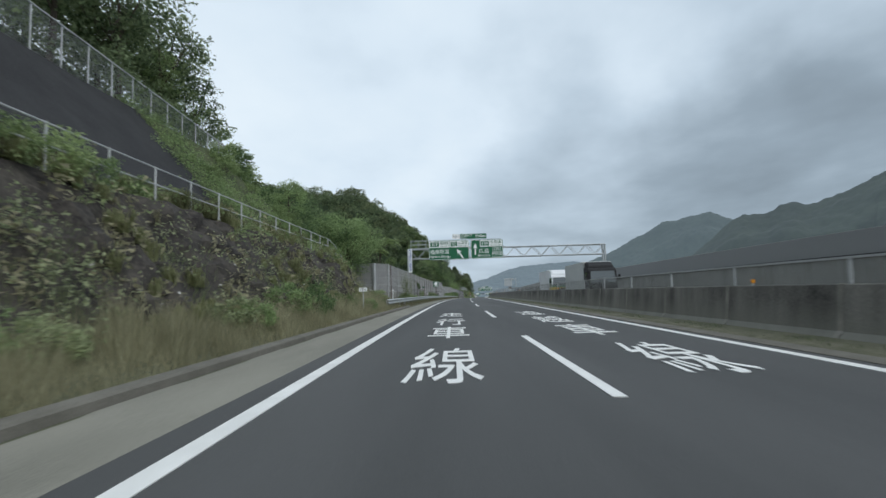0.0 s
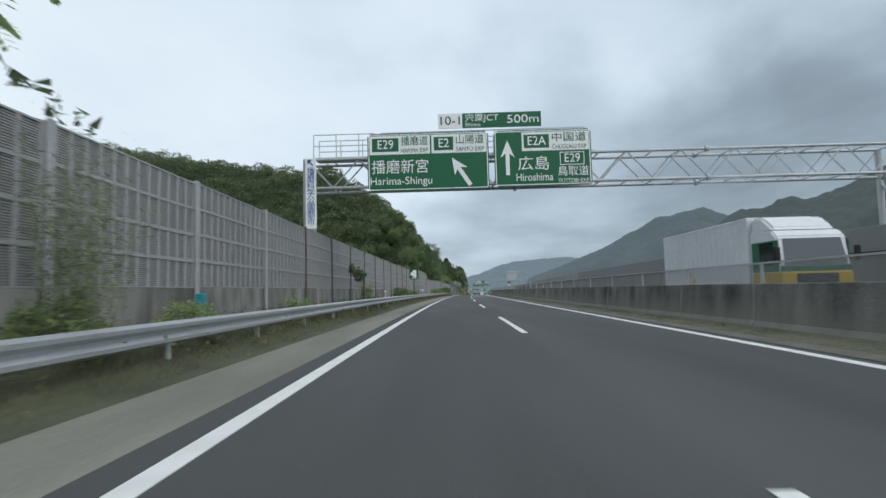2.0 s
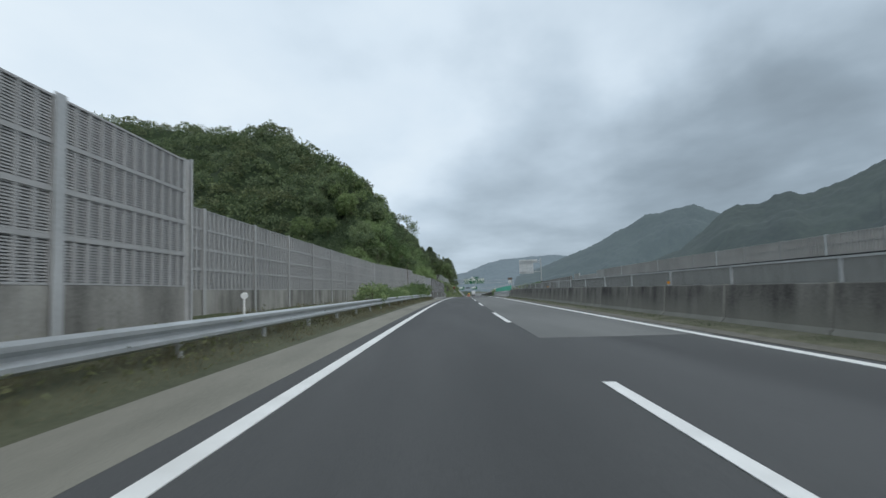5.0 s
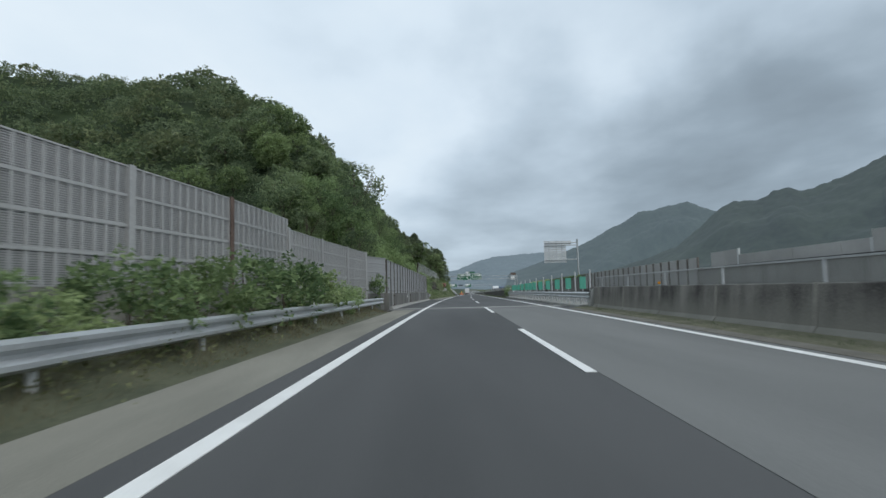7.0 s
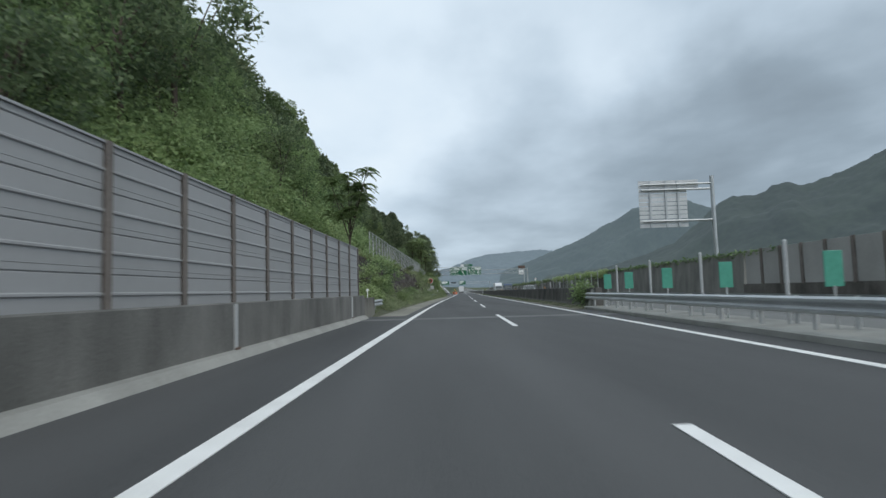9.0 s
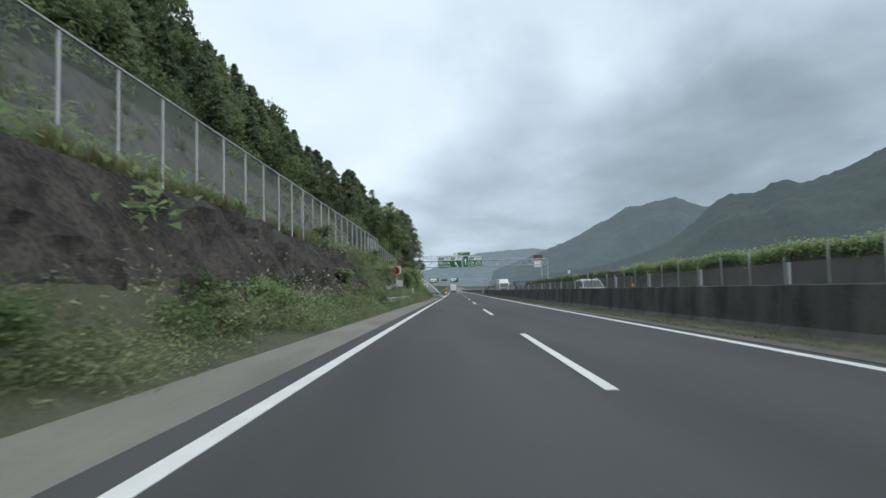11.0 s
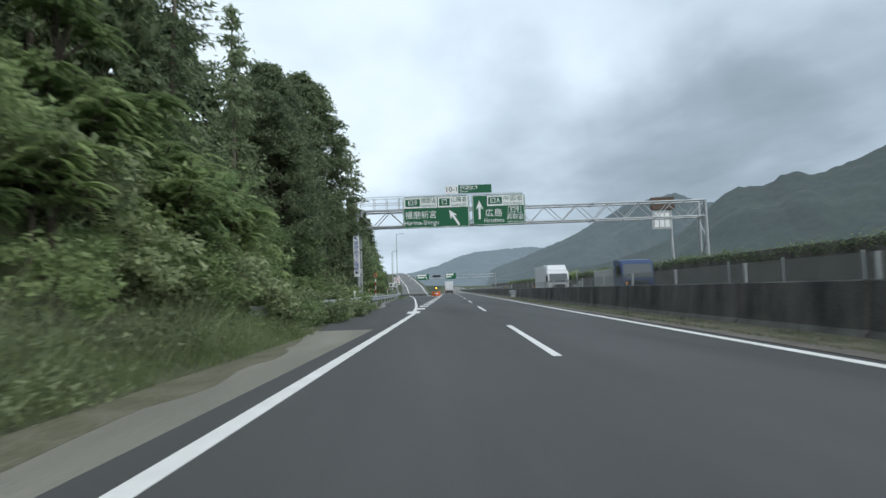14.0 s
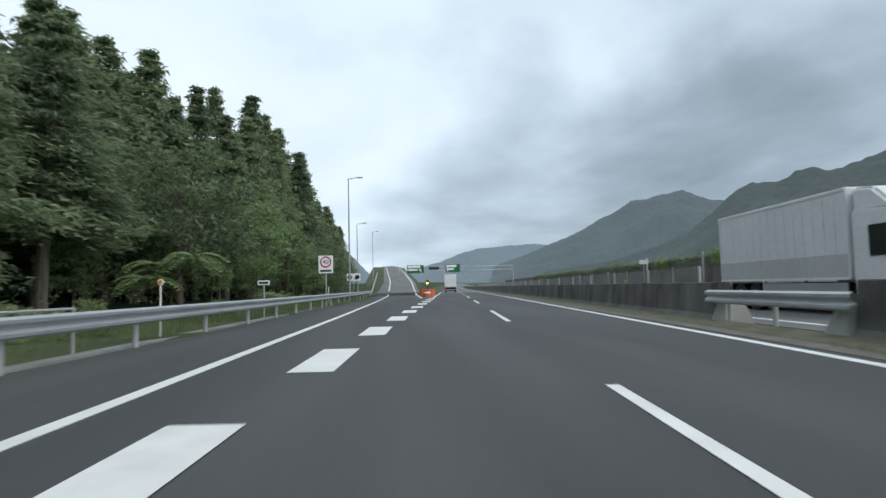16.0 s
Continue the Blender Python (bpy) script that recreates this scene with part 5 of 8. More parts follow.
# ---- trucks ----
def truck(s, o, away, cab_mat, box_mat, label, length=9.0, height=3.7, cab_low=None, band_mat=None, skirt=False):
    """A box truck. Local: x right, y forward, z up."""
    t = thing("truck", label, "truck", "trucks", m=at_road(s, o, 0, 0 if away else 180))
    hl = length / 2
    part("cargo_box", box_bm(-1.2, 1.2, -hl, hl - 2.1, 1.05, height, 0.05), box_mat, t)
    for x in (-1.2, 1.2):
        ribs = bmesh.new()
        for k in range(int((length - 2.3) / 0.5)):
            box(ribs, x - 0.012, x + 0.012, -hl + 0.15 + 0.5 * k, -hl + 0.19 + 0.5 * k, 1.12, height - 0.12)
        for z in (1.06, height - 0.08):
            box(ribs, x - 0.02, x + 0.02, -hl + 0.04, hl - 2.14, z - 0.03, z + 0.05)
        part("side_ribs", ribs, box_mat, t)
        if skirt:
            part("lower_panel", box_bm(x - 0.016, x + 0.016, -hl + 0.06, hl - 2.16, 1.08, 1.75, 0.006), M_TRUCK_GREY, t, "grey lower side panel")
    part("mud_flap", box_bm(-1.1, 1.1, -hl + 0.7, -hl + 0.73, 0.25, 0.95), M_BLACK, t)
    part("chassis", box_bm(-0.45, 0.45, -hl, hl - 0.3, 0.62, 0.95), M_BLACK, t)
    cab = bmesh.new()
    pts = [(hl - 2.0, 0.55), (hl - 0.05, 0.55), (hl, 1.5), (hl - 0.22, 2.62), (hl - 0.5, 2.85), (hl - 2.0, 2.95)]
    a = [cab.verts.new((-1.18, y, z)) for y, z in pts]
    b = [cab.verts.new((1.18, y, z)) for y, z in pts]
    cab.faces.new(list(reversed(a)))
    cab.faces.new(b)
    for i in range(len(pts)):
        q = (i + 1) % len(pts)
        cab.faces.new((a[i], a[q], b[q], b[i]))
    bmesh.ops.bevel(cab, geom=list(cab.edges), offset=0.06, segments=2, affect="EDGES")
    c = part("cab", cab, cab_mat, t)
    ws = bmesh.new()
    vs = [ws.verts.new(p) for p in ((-1.05, hl + 0.012, 1.58), (1.05, hl + 0.012, 1.58), (0.98, hl - 0.19, 2.55), (-0.98, hl - 0.19, 2.55))]
    ws.faces.new(vs)
    part("windscreen", ws, M_WINDSCREEN, c)
    for x in (-1.19, 1.19):
        part("side_window", box_bm(x - 0.02, x + 0.02, hl - 1.3, hl - 0.4, 1.65, 2.45), M_GLASS, c)
        part("headlight", box_bm(x * 0.75 - 0.18, x * 0.75 + 0.18, hl - 0.06, hl + 0.03, 0.72, 0.92, 0.02), M_HEADLIGHT, c)
        part("mirror", box_bm(x * 1.12 - 0.09, x * 1.12 + 0.09, hl + 0.02, hl + 0.12, 1.75, 2.25, 0.02), M_BLACK, c)
        part("tail_light", box_bm(x * 0.8 - 0.16, x * 0.8 + 0.16, -hl - 0.03, -hl + 0.02, 0.75, 0.88), M_RED, t)
    part("bumper", box_bm(-1.18, 1.18, hl - 0.12, hl + 0.06, 0.35, 0.68, 0.04), cab_low or cab_mat, c)
    if cab_low:
        for x in (-1.185, 1.185):
            part("pillar_band", box_bm(x - 0.012, x + 0.012, hl - 1.85, hl - 0.12, 1.42, 2.5, 0.008), band_mat, c, "green side panel of the cab")
        part("front_band", box_bm(-1.17, 1.17, hl - 0.06, hl + 0.006, 1.40, 1.62, 0.01), band_mat, c, "green band under the windscreen")
        part("lower_front", box_bm(-1.19, 1.19, hl - 1.9, hl + 0.03, 0.6, 1.42, 0.05), cab_low, c, "yellow lower cab panel")
    part("wiper", rod(bmesh.new(), (-0.5, hl + 0.02, 1.6), (0.2, hl - 0.03, 1.85), 0.012), M_BLACK, c)
    part("grille", box_bm(-0.7, 0.7, hl - 0.02, hl + 0.035, 0.98, 1.35, 0.02), M_BLACK, c)
    if height > 3:
        fa = bmesh.new()
        pts = [(hl - 2.05, 2.85), (hl - 0.55, 2.80), (hl - 0.62, 2.98), (hl - 1.25, height - 0.12), (hl - 2.05, height - 0.04)]
        fl, fr = ([fa.verts.new((x, y, z)) for y, z in pts] for x in (-1.08, 1.08))
        fa.faces.new(list(reversed(fl)))
        fa.faces.new(fr)
        for i in range(len(pts)):
            q = (i + 1) % len(pts)
            fa.faces.new((fl[i], fl[q], fr[q], fr[i]))
        bmesh.ops.bevel(fa, geom=list(fa.edges), offset=0.09, segments=3, affect="EDGES")
        part("fairing", fa, cab_mat, c)
    part("rear_door", box_bm(-1.12, 1.12, -hl - 0.02, -hl, 1.15, height - 0.1), box_mat, t)
    part("rear_bumper", box_bm(-1.1, 1.1, -hl - 0.05, -hl + 0.05, 0.45, 0.6), M_GALV, t)
    for y in (hl - 1.2, -hl + 1.4, -hl + 2.5):
        for x in (-0.98, 0.98):
            wheel = bmesh.new()
            rod(wheel, (x - 0.14, y, 0.48), (x + 0.14, y, 0.48), 0.48, seg=20)
            w = part("wheel", wheel, M_BLACK, t)
            part("rim", rod(bmesh.new(), (x - 0.15, y, 0.48), (x + 0.15, y, 0.48), 0.26, seg=14), M_POST, w)
    for x in (-1.15, 1.15):
        part("side_guard", box_bm(x - 0.02, x + 0.02, -hl + 3.1, hl - 2.3, 0.55, 0.95), M_GALV, t)
    return t


truck(530, -0.1, True, M_TRUCK_WHITE, M_TRUCK_WHITE, "white box truck seen from behind in the near lane", 8.6, 3.6)
truck(76.6, 12.2, False, M_TRUCK_WHITE, M_TRUCK_WHITE, "white box truck with a yellow and green cab front", 10.9, 3.5, M_YELLOW, M_TRUCK_GREEN)
truck(57.3, 12.35, False, M_BLACK, M_TRUCK_GREY, "box truck with a black cab and grey cargo box", 10.9, 3.45)
truck(427.6, 12.1, False, M_TRUCK_WHITE, M_TRUCK_WHITE, "white box truck with a pale cab", 9.8, 3.6, skirt=True)


def minivan(s, o, label):
    """A family van coming towards the viewer. Local: x right, y forward, z up."""
    t = thing("minivan", label, "van", m=at_road(s, o, 0, 180))
    pts = [(-2.3, 0.32), (2.2, 0.28), (2.36, 0.55), (2.3, 0.82), (1.55, 1.05), (0.62, 1.72), (0.1, 1.83), (-1.9, 1.82), (-2.25, 1.55), (-2.34, 0.8)]
    bm = bmesh.new()
    a, b = ([bm.verts.new((x * (0.80 if z > 1.4 else 0.92 if z < 0.4 else 0.87), y, z)) for y, z in pts] for x in (-1.0, 1.0))
    bm.faces.new(list(reversed(a)))
    bm.faces.new(b)
    for i in range(len(pts)):
        q = (i + 1) % len(pts)
        bm.faces.new((a[i], a[q], b[q], b[i]))
    bmesh.ops.bevel(bm, geom=list(bm.edges), offset=0.07, segments=3, affect="EDGES")
    part("body", bm, M_TRUCK_WHITE, t)
    ws = bmesh.new()
    ws.faces.new([ws.verts.new(p) for p in ((-0.80, 1.50, 1.11), (0.80, 1.50, 1.11), (0.70, 0.70, 1.70), (-0.70, 0.70, 1.70))])
    part("windscreen", ws, M_WINDSCREEN, t)
    for x in (-1, 1):
        for y0, y1 in ((0.1, 1.05), (-1.0, -0.02), (-2.0, -1.1)):
            w = bmesh.new()
            w.faces.new([w.verts.new((x * hx, y, z)) for hx, y, z in ((0.895, y0, 1.0), (0.895, y1, 1.0), (0.825, min(y1, 0.55), 1.62), (0.825, y0, 1.62))])
            part("side_window", w, M_GLASS, t)
        part("mirror", box_bm(x * 1.0 - 0.09, x * 1.0 + 0.09, 1.02, 1.16, 1.02, 1.20, 0.03), M_TRUCK_WHITE, t)
        part("headlight", box_bm(x * 0.66 - 0.15, x * 0.66 + 0.15, 2.2, 2.345, 0.66, 0.82, 0.03), M_HEADLIGHT, t)
        part("roof_rail", rod(bmesh.new(), (x * 0.66, -1.7, 1.86), (x * 0.66, 0.1, 1.86), 0.02), M_POST, t)
        for y in (1.45, -1.45):
            w = part("wheel", rod(bmesh.new(), (x * 0.86 - 0.1, y, 0.32), (x * 0.86 + 0.1, y, 0.32), 0.32, seg=20), M_BLACK, t)
            part("rim", rod(bmesh.new(), (x * 0.86 - 0.11, y, 0.32), (x * 0.86 + 0.11, y, 0.32), 0.2, seg=14), M_POST, w)
    part("grille", box_bm(-0.45, 0.45, 2.25, 2.37, 0.56, 0.72, 0.01), M_BLACK, t)
    part("bumper", box_bm(-0.84, 0.84, 2.1, 2.40, 0.3, 0.5, 0.05), M_TRUCK_WHITE, t)


minivan(331.2, 11.9, "white minivan with roof rails in the opposite lane")
truck(403.0, 13.4, False, M_NAVY, M_TRUCK_GREY, "blue lorry with a low grey load bed", 8.0, 2.3)


# ---- foliage ----
def leaf_quads(centres, size, rng, flat_bias=0.4, aspect=1.6, small=False):
    """Small bent-free leaf cards round the given centres, each turned at random."""
    n = len(centres)
    u = rng.normal(size=(n, 3))
    u[:, 2] *= 1 - flat_bias
    u /= np.linalg.norm(u, axis=1, keepdims=True)
    w = rng.normal(size=(n, 3))
    v = np.cross(u, w)
    v[:, 2] *= 1 - flat_bias
    v /= np.linalg.norm(v, axis=1, keepdims=True) + 1e-9
    sz = size * rng.uniform(0.6, 1.4, (n, 1))
    a, b = u * sz * aspect / 2, v * sz / 2
    c = np.asarray(centres)
    if small:
        return np.stack([c - a + b * 0.9, c + a, c - a - b * 0.9], 1)
    return np.stack([c - a, c - a * 0.1 + b, c + a, c - a * 0.1 - b], 1)


def broad_crown(rng, radius, height, base, clumps, per, leaf, droop=0.0, small=True):
    """Clumps of leaves through an uneven crown."""
    cs = []
    for _ in range(clumps):
        d = rng.normal(size=3)
        d /= np.linalg.norm(d)
        r = rng.uniform(0.45, 1.0) ** 0.6
        c = np.array([d[0] * radius * r, d[1] * radius * r, base + height / 2 + d[2] * height / 2 * r])
        k = rng.uniform(0.7, 1.35) * radius * 0.27
        q = rng.normal(size=(per, 3))
        q *= rng.uniform(0, 1, (per, 1)) ** 0.42 / np.linalg.norm(q, axis=1, keepdims=True)
        q *= np.array([k, k, k * 0.68]) * 1.12
        q[:, 2] -= droop * np.hypot(q[:, 0], q[:, 1])
        cs.append(c + q)
    return leaf_quads(np.concatenate(cs), leaf, rng, small=small)


def limb_mesh(rng, height, r, tips, name="trunk"):
    bm = bmesh.new()
    p = Vector((0, 0, -0.3))
    n = 5 if height > 2 else 2
    for i in range(n):
        q = Vector((rng.normal() * 0.05 * height / 5, rng.normal() * 0.05 * height / 5, height * (i + 1) / n))
        rod(bm, p, q, r * (1 - i / (n + 1)), r * (1 - (i + 1) / (n + 1)), 7 if height > 2 else 4)
        p = q
    for t in tips:
        z0 = height * rng.uniform(0.35, 0.8)
        rod(bm, (0, 0, z0), t, r * 0.35, r * 0.08, 5)
    return bm_mesh(name, bm, M_BARK)


def make_broad(name, seed, height, radius, leaf, clumps, per, mat, base=None, label="", cat="tree"):
    rng = np.random.RandomState(seed)
    base = height * 0.28 if base is None else base
    t = thing(name, label, cat, "roadside trees")
    quads = broad_crown(rng, radius, height - base, base, clumps, per, leaf)
    tips = [tuple(quads[rng.randint(len(quads)), 0]) for _ in range(9 if height > 3 else 4)]
    part("trunk", limb_mesh(rng, height * 0.8, 0.035 * height * 0.6, tips), None, t)
    part("crown", quads_mesh("crown", quads, mat), None, t)
    return t


def sprays(c, d, size, rng, aspect=2.6):
    """Narrow needle sprays at c, pointing roughly along d."""
    n = len(c)
    u = d + rng.normal(size=(n, 3)) * 0.55
    u /= np.linalg.norm(u, axis=1, keepdims=True)
    v = np.cross(u, rng.normal(size=(n, 3)))
    v /= np.linalg.norm(v, axis=1, keepdims=True) + 1e-9
    sz = size * rng.uniform(0.6, 1.35, (n, 1))
    a, b = u * sz * aspect / 2, v * sz / 2
    return np.stack([c - a + b, c + a, c - a - b], 1)


def make_cedar(seed, height, radius, per, label, bare=0.12, spray=0.15, power=0.75, gaps=0.0):
    """A conifer: rising trunk, drooping boughs in uneven tiers, each bough a plume of sprays."""
    rng = np.random.RandomState(seed)
    t = thing("cedar_tree", label, "tree", "cedar wood")
    cs, ds, br = [], [], bmesh.new()
    levels = int(height * 1.9)
    for i in range(levels):
        f = (i + rng.uniform(-0.3, 0.3)) / levels
        f = min(max(f, 0), 0.99)
        z = height * (bare + (1 - bare) * f)
        reach = radius * (1 - f) ** power * rng.uniform(0.72, 1.22) + 0.12
        for k in range(5):
            if rng.uniform() < gaps:
                continue
            a = rng.uniform(0, 2 * math.pi)
            r = reach * rng.uniform(0.6, 1.15)
            m = max(4, int(per * (0.35 + r / radius)))
            u = rng.uniform(0.25, 1.0, m) ** 0.7
            wide = 0.13 + 0.11 * r * np.sin(u * 2.6)
            x = np.cos(a) * r * u + rng.normal(size=m) * wide
            y = np.sin(a) * r * u + rng.normal(size=m) * wide
            zz = z + 0.30 * r * u - 0.52 * r * u ** 2 + rng.normal(size=m) * (0.10 + 0.05 * r)
            cs.append(np.stack([x, y, zz], -1))
            ds.append(np.stack([np.full(m, np.cos(a)), np.full(m, np.sin(a)), 0.25 - 0.9 * u], -1))
            if k < 2 and r > 0.8 and per > 20:
                rod(br, (0, 0, z), (math.cos(a) * r * 0.8, math.sin(a) * r * 0.8, z - 0.08 * r), 0.035, 0.012, 4)
    quads = sprays(np.concatenate(cs), np.concatenate(ds), spray, rng)
    rod(br, (0, 0, -0.4), (0, 0, height * 0.97), 0.15 + height * 0.005, 0.03, 8)
    part("trunk", bm_mesh("trunk", br, M_BARK_PALE), None, t)
    part("crown", quads_mesh("crown", quads, M_NEEDLE), None, t)
    return t


def make_cypress(seed, height, radius, clumps, per, leaf, label, base=0.5):
    """A broad dense conifer: egg-shaped crown of overlapping drooping clumps."""
    rng = np.random.RandomState(seed)
    t = thing("cypress_tree", label, "tree", "roadside trees")
    cs, ds, br = [], [], bmesh.new()
    for _ in range(clumps):
        f = rng.uniform(0, 1) ** 0.85
        z = base + (height - base) * f
        prof = radius * min(1.0, 0.72 + 1.2 * f) * (1 - f ** 2.6) ** 0.6
        a = rng.uniform(0, 2 * math.pi)
        r = prof * rng.uniform(0.55, 1.08) + 0.15
        k = rng.uniform(0.38, 0.72)
        q = rng.normal(size=(per, 3)) * np.array([k, k, k * 0.55]) * 0.62
        q[:, 2] -= 0.35 * np.hypot(q[:, 0], q[:, 1])
        cs.append(np.array([math.cos(a) * r, math.sin(a) * r, z]) + q)
        d = q.copy()
        d[:, 2] -= 0.25
        d[:, 0] += math.cos(a) * 0.4
        d[:, 1] += math.sin(a) * 0.4
        ds.append(d / (np.linalg.norm(d, axis=1, keepdims=True) + 1e-6))
        if rng.uniform() < 0.25:
            rod(br, (0, 0, z), (math.cos(a) * r * 0.9, math.sin(a) * r * 0.9, z), 0.04, 0.012, 4)
    rod(br, (0, 0, -0.4), (0, 0, height * 0.95), 0.24, 0.03, 8)
    part("trunk", bm_mesh("trunk", br, M_BARK), None, t)
    part("crown", quads_mesh("crown", sprays(np.concatenate(cs), np.concatenate(ds), leaf, rng, 1.9), M_NEEDLE_DARK), None, t)
    return t


def put(proto, s, o, z=None, scale=1.0, rng=random, sz=None):
    z = float(ground_z(s, o)) - 0.15 if z is None else z
    p = rp(s, o, z)
    k = sz or scale
    return copy_thing(proto, pose(p.x, p.y, p.z, rng.uniform(-3, 3), rng.uniform(-3, 3), rng.uniform(0, 360)) @ Matrix.Diagonal((scale, scale, k, 1)))


def hide_far(protos):
    for p in protos:
        for o in (*p.children_recursive, p):
            bpy.data.objects.remove(o)


def frond_quads(rng, at, count, length, leaflet):
    """A rosette of compound leaves: stalks bending out and down, with leaflets in two rows."""
    out = []
    for k in range(count):
        a = 2 * math.pi * (k + rng.uniform(-0.3, 0.3)) / count
        L = length * rng.uniform(0.75, 1.15)
        rise = rng.uniform(0.2, 0.75)
        n = 11
        u = np.linspace(0.15, 1.0, n)
        d = np.array([math.cos(a), math.sin(a), 0])
        side = np.array([-d[1], d[0], 0])
        p = np.asarray(at) + d * (L * u)[:, None] + np.array([0, 0, 1.0]) * (L * (rise * u - 0.75 * u * u))[:, None]
        for sg in (-1, 1):
            ll = leaflet * (1 - 0.55 * np.abs(u - 0.5))[:, None]
            tip = p + side * sg * ll + d * ll * 0.35 - np.array([0, 0, 0.28]) * ll
            mid = (p + tip) / 2
            w = d * ll * 0.26
            out.append(np.stack([p, mid + w, tip, mid - w], 1))
    return np.concatenate(out)


def make_frond_tree(seed, height, heads, length, label, mat):
    rng = np.random.RandomState(seed)
    t = thing("frond_tree", label, "tree", "roadside trees")
    quads, bm = [], bmesh.new()
    rod(bm, (0, 0, -0.4), (0.1, 0.05, height * 0.72), 0.08, 0.05, 7)
    for k in range(heads):
        a = 2 * math.pi * k / heads + rng.uniform(-0.4, 0.4)
        r = length * rng.uniform(0.3, 1.7)
        tip = (math.cos(a) * r, math.sin(a) * r, height * rng.uniform(0.62, 1.0))
        rod(bm, (0.08, 0.04, height * rng.uniform(0.45, 0.7)), tip, 0.045, 0.02, 5)
        quads.append(frond_quads(rng, tip, 9, length, length * 0.30))
        quads.append(frond_quads(rng, (tip[0], tip[1], tip[2] - 0.25), 6, length * 0.9, length * 0.28))
    part("trunk", bm_mesh("trunk", bm, M_BARK), None, t)
    part("crown", quads_mesh("crown", np.concatenate(quads), mat), None, t)
    return t


rnd = random.Random(11)
BROAD = [make_broad("broadleaf_tree", 20 + i, 8.0, 3.0, 0.165, 56, 56, (M_LEAF, M_LEAF, M_LEAF_DARK)[i], label=("mid-green", "fresh green", "dark green")[i] + " broadleaf tree with a dense uneven crown") for i in range(3)]
LIGHTER = [make_broad("broadleaf_tree", 60 + i, 8.0, 3.1, 0.28, 50, 38, (M_LEAF_HILL, M_LEAF_HILL, M_LEAF_DARK)[i], label=("mid-green", "olive green", "dark green")[i] + " broadleaf tree on the wooded slope") for i in range(3)]
SPARSE = make_broad("broadleaf_tree", 31, 7.0, 2.6, 0.085, 70, 120, M_LEAF, label="thin broadleaf tree with a loose open crown")
BUSH = [make_broad("bush", 40 + i, 1.5, 1.1, 0.085, 34, 48, (M_LEAF, M_LEAF_LIGHT, M_WEED)[i], base=0.0, label=("green", "fresh green", "olive green")[i] + " leafy bush at the roadside", cat="bush") for i in range(3)]
CEDAR = [make_cedar(50 + i, 17.0, (2.7, 3.2, 2.9)[i], (118, 112, 120)[i], "tall dark green cedar with drooping branches", (0.15, 0.2, 0.25)[i], 0.118, (0.95, 1.12, 1.02)[i]) for i in range(3)]
CEDAR_THIN = make_cedar(84, 17.0, 2.5, 44, "thin dark cedar with open gappy branches", 0.2, 0.15, 0.6, 0.4)
CEDAR_BACK = make_cedar(90, 17.0, 2.7, 17, "dark green cedar in the depth of the wood", 0.10, 0.33)
CYPRESS = [make_cypress(80, 16.5, 3.7, 470, 92, 0.14, "broad dark green cypress with a dense egg-shaped crown"), make_cypress(81, 14.0, 3.3, 150, 50, 0.33, "dark green cypress with a dense crown above the fence")]
FROND = [make_frond_tree(70, 8.6, 12, 0.95, "slim tree with spreading feather-like compound leaves", M_LEAF_LIGHT), make_frond_tree(71, 3.0, 4, 1.3, "low shrub tree with long feathered leaves", M_LEAF_LIGHT),
         make_frond_tree(73, 7.9, 5, 1.1, "slender tree with a few large star-shaped compound leaves", M_LEAF_LIGHT), make_frond_tree(72, 2.6, 9, 0.62, "light green bush of feather-like compound leaves", M_LEAF_LIGHT)]

# trees beside the start of the noise wall and above the cut slope
for s, o, k in ((48.8, -8.6, 1.0), (50.5, -10.5, 1.15), (54.0, -10.4, 1.05), (46, -12.5, 0.95), (49.5, -9.6, 0.9)):
    put(SPARSE, s, o, scale=k, rng=rnd)
put(FROND[2], 58.6, -7.6, z=0.4, scale=0.92, rng=rnd)
for s, o, k in ((41, -11, 0.42), (43.5, -13, 0.5), (47, -15, 0.6), (38, -16.5, 0.45), (36, -17.5, 0.6), (52, -13.0, 0.6), (55, -16, 0.7), (60, -19, 0.8)):
    put(BROAD[rnd.randrange(2)], s, o, scale=k, rng=rnd)
for s, o, k in ((31, -16.6, 1.0), (35.5, -16.8, 0.9), (26.5, -17.0, 1.05), (39.5, -16.6, 0.7), (22, -17, 1.0), (38, -18, 0.95), (33, -19, 0.9), (42, -17, 0.8), (29, -20, 0.9), (46, -18, 0.9)):
    put(BROAD[2], s, o, scale=k, rng=rnd)
for i in range(14):
    s = rnd.uniform(8, 50)
    put(rnd.choice(BROAD), s, -rnd.uniform(17.0, 30), scale=rnd.uniform(0.45, 0.8), rng=rnd)
# wood beyond the bridge, on the lower slope of the hill
for i in range(33):
    s = rnd.uniform(224, 300)
    put(BROAD[rnd.choice((0, 1, 1, 2))], s, -rnd.uniform(9.0, 20) - max(0, 244 - s) * 0.3, scale=rnd.uniform(0.6, 0.95) * (1.0 if s < 258 else 0.68), rng=rnd)
for s, o, k in ((252, -13.5, 1.0), (258, -14, 1.3), (272, -13, 0.75)):
    put(BROAD[2], s, o, scale=k, rng=rnd)
for i in range(56):
    s = rnd.uniform(236, 345)
    put(rnd.choice(LIGHTER), s, -rnd.uniform(19, 36), scale=rnd.uniform(0.55, 0.9) * (1.0 if s < 282 else 0.68), rng=rnd)
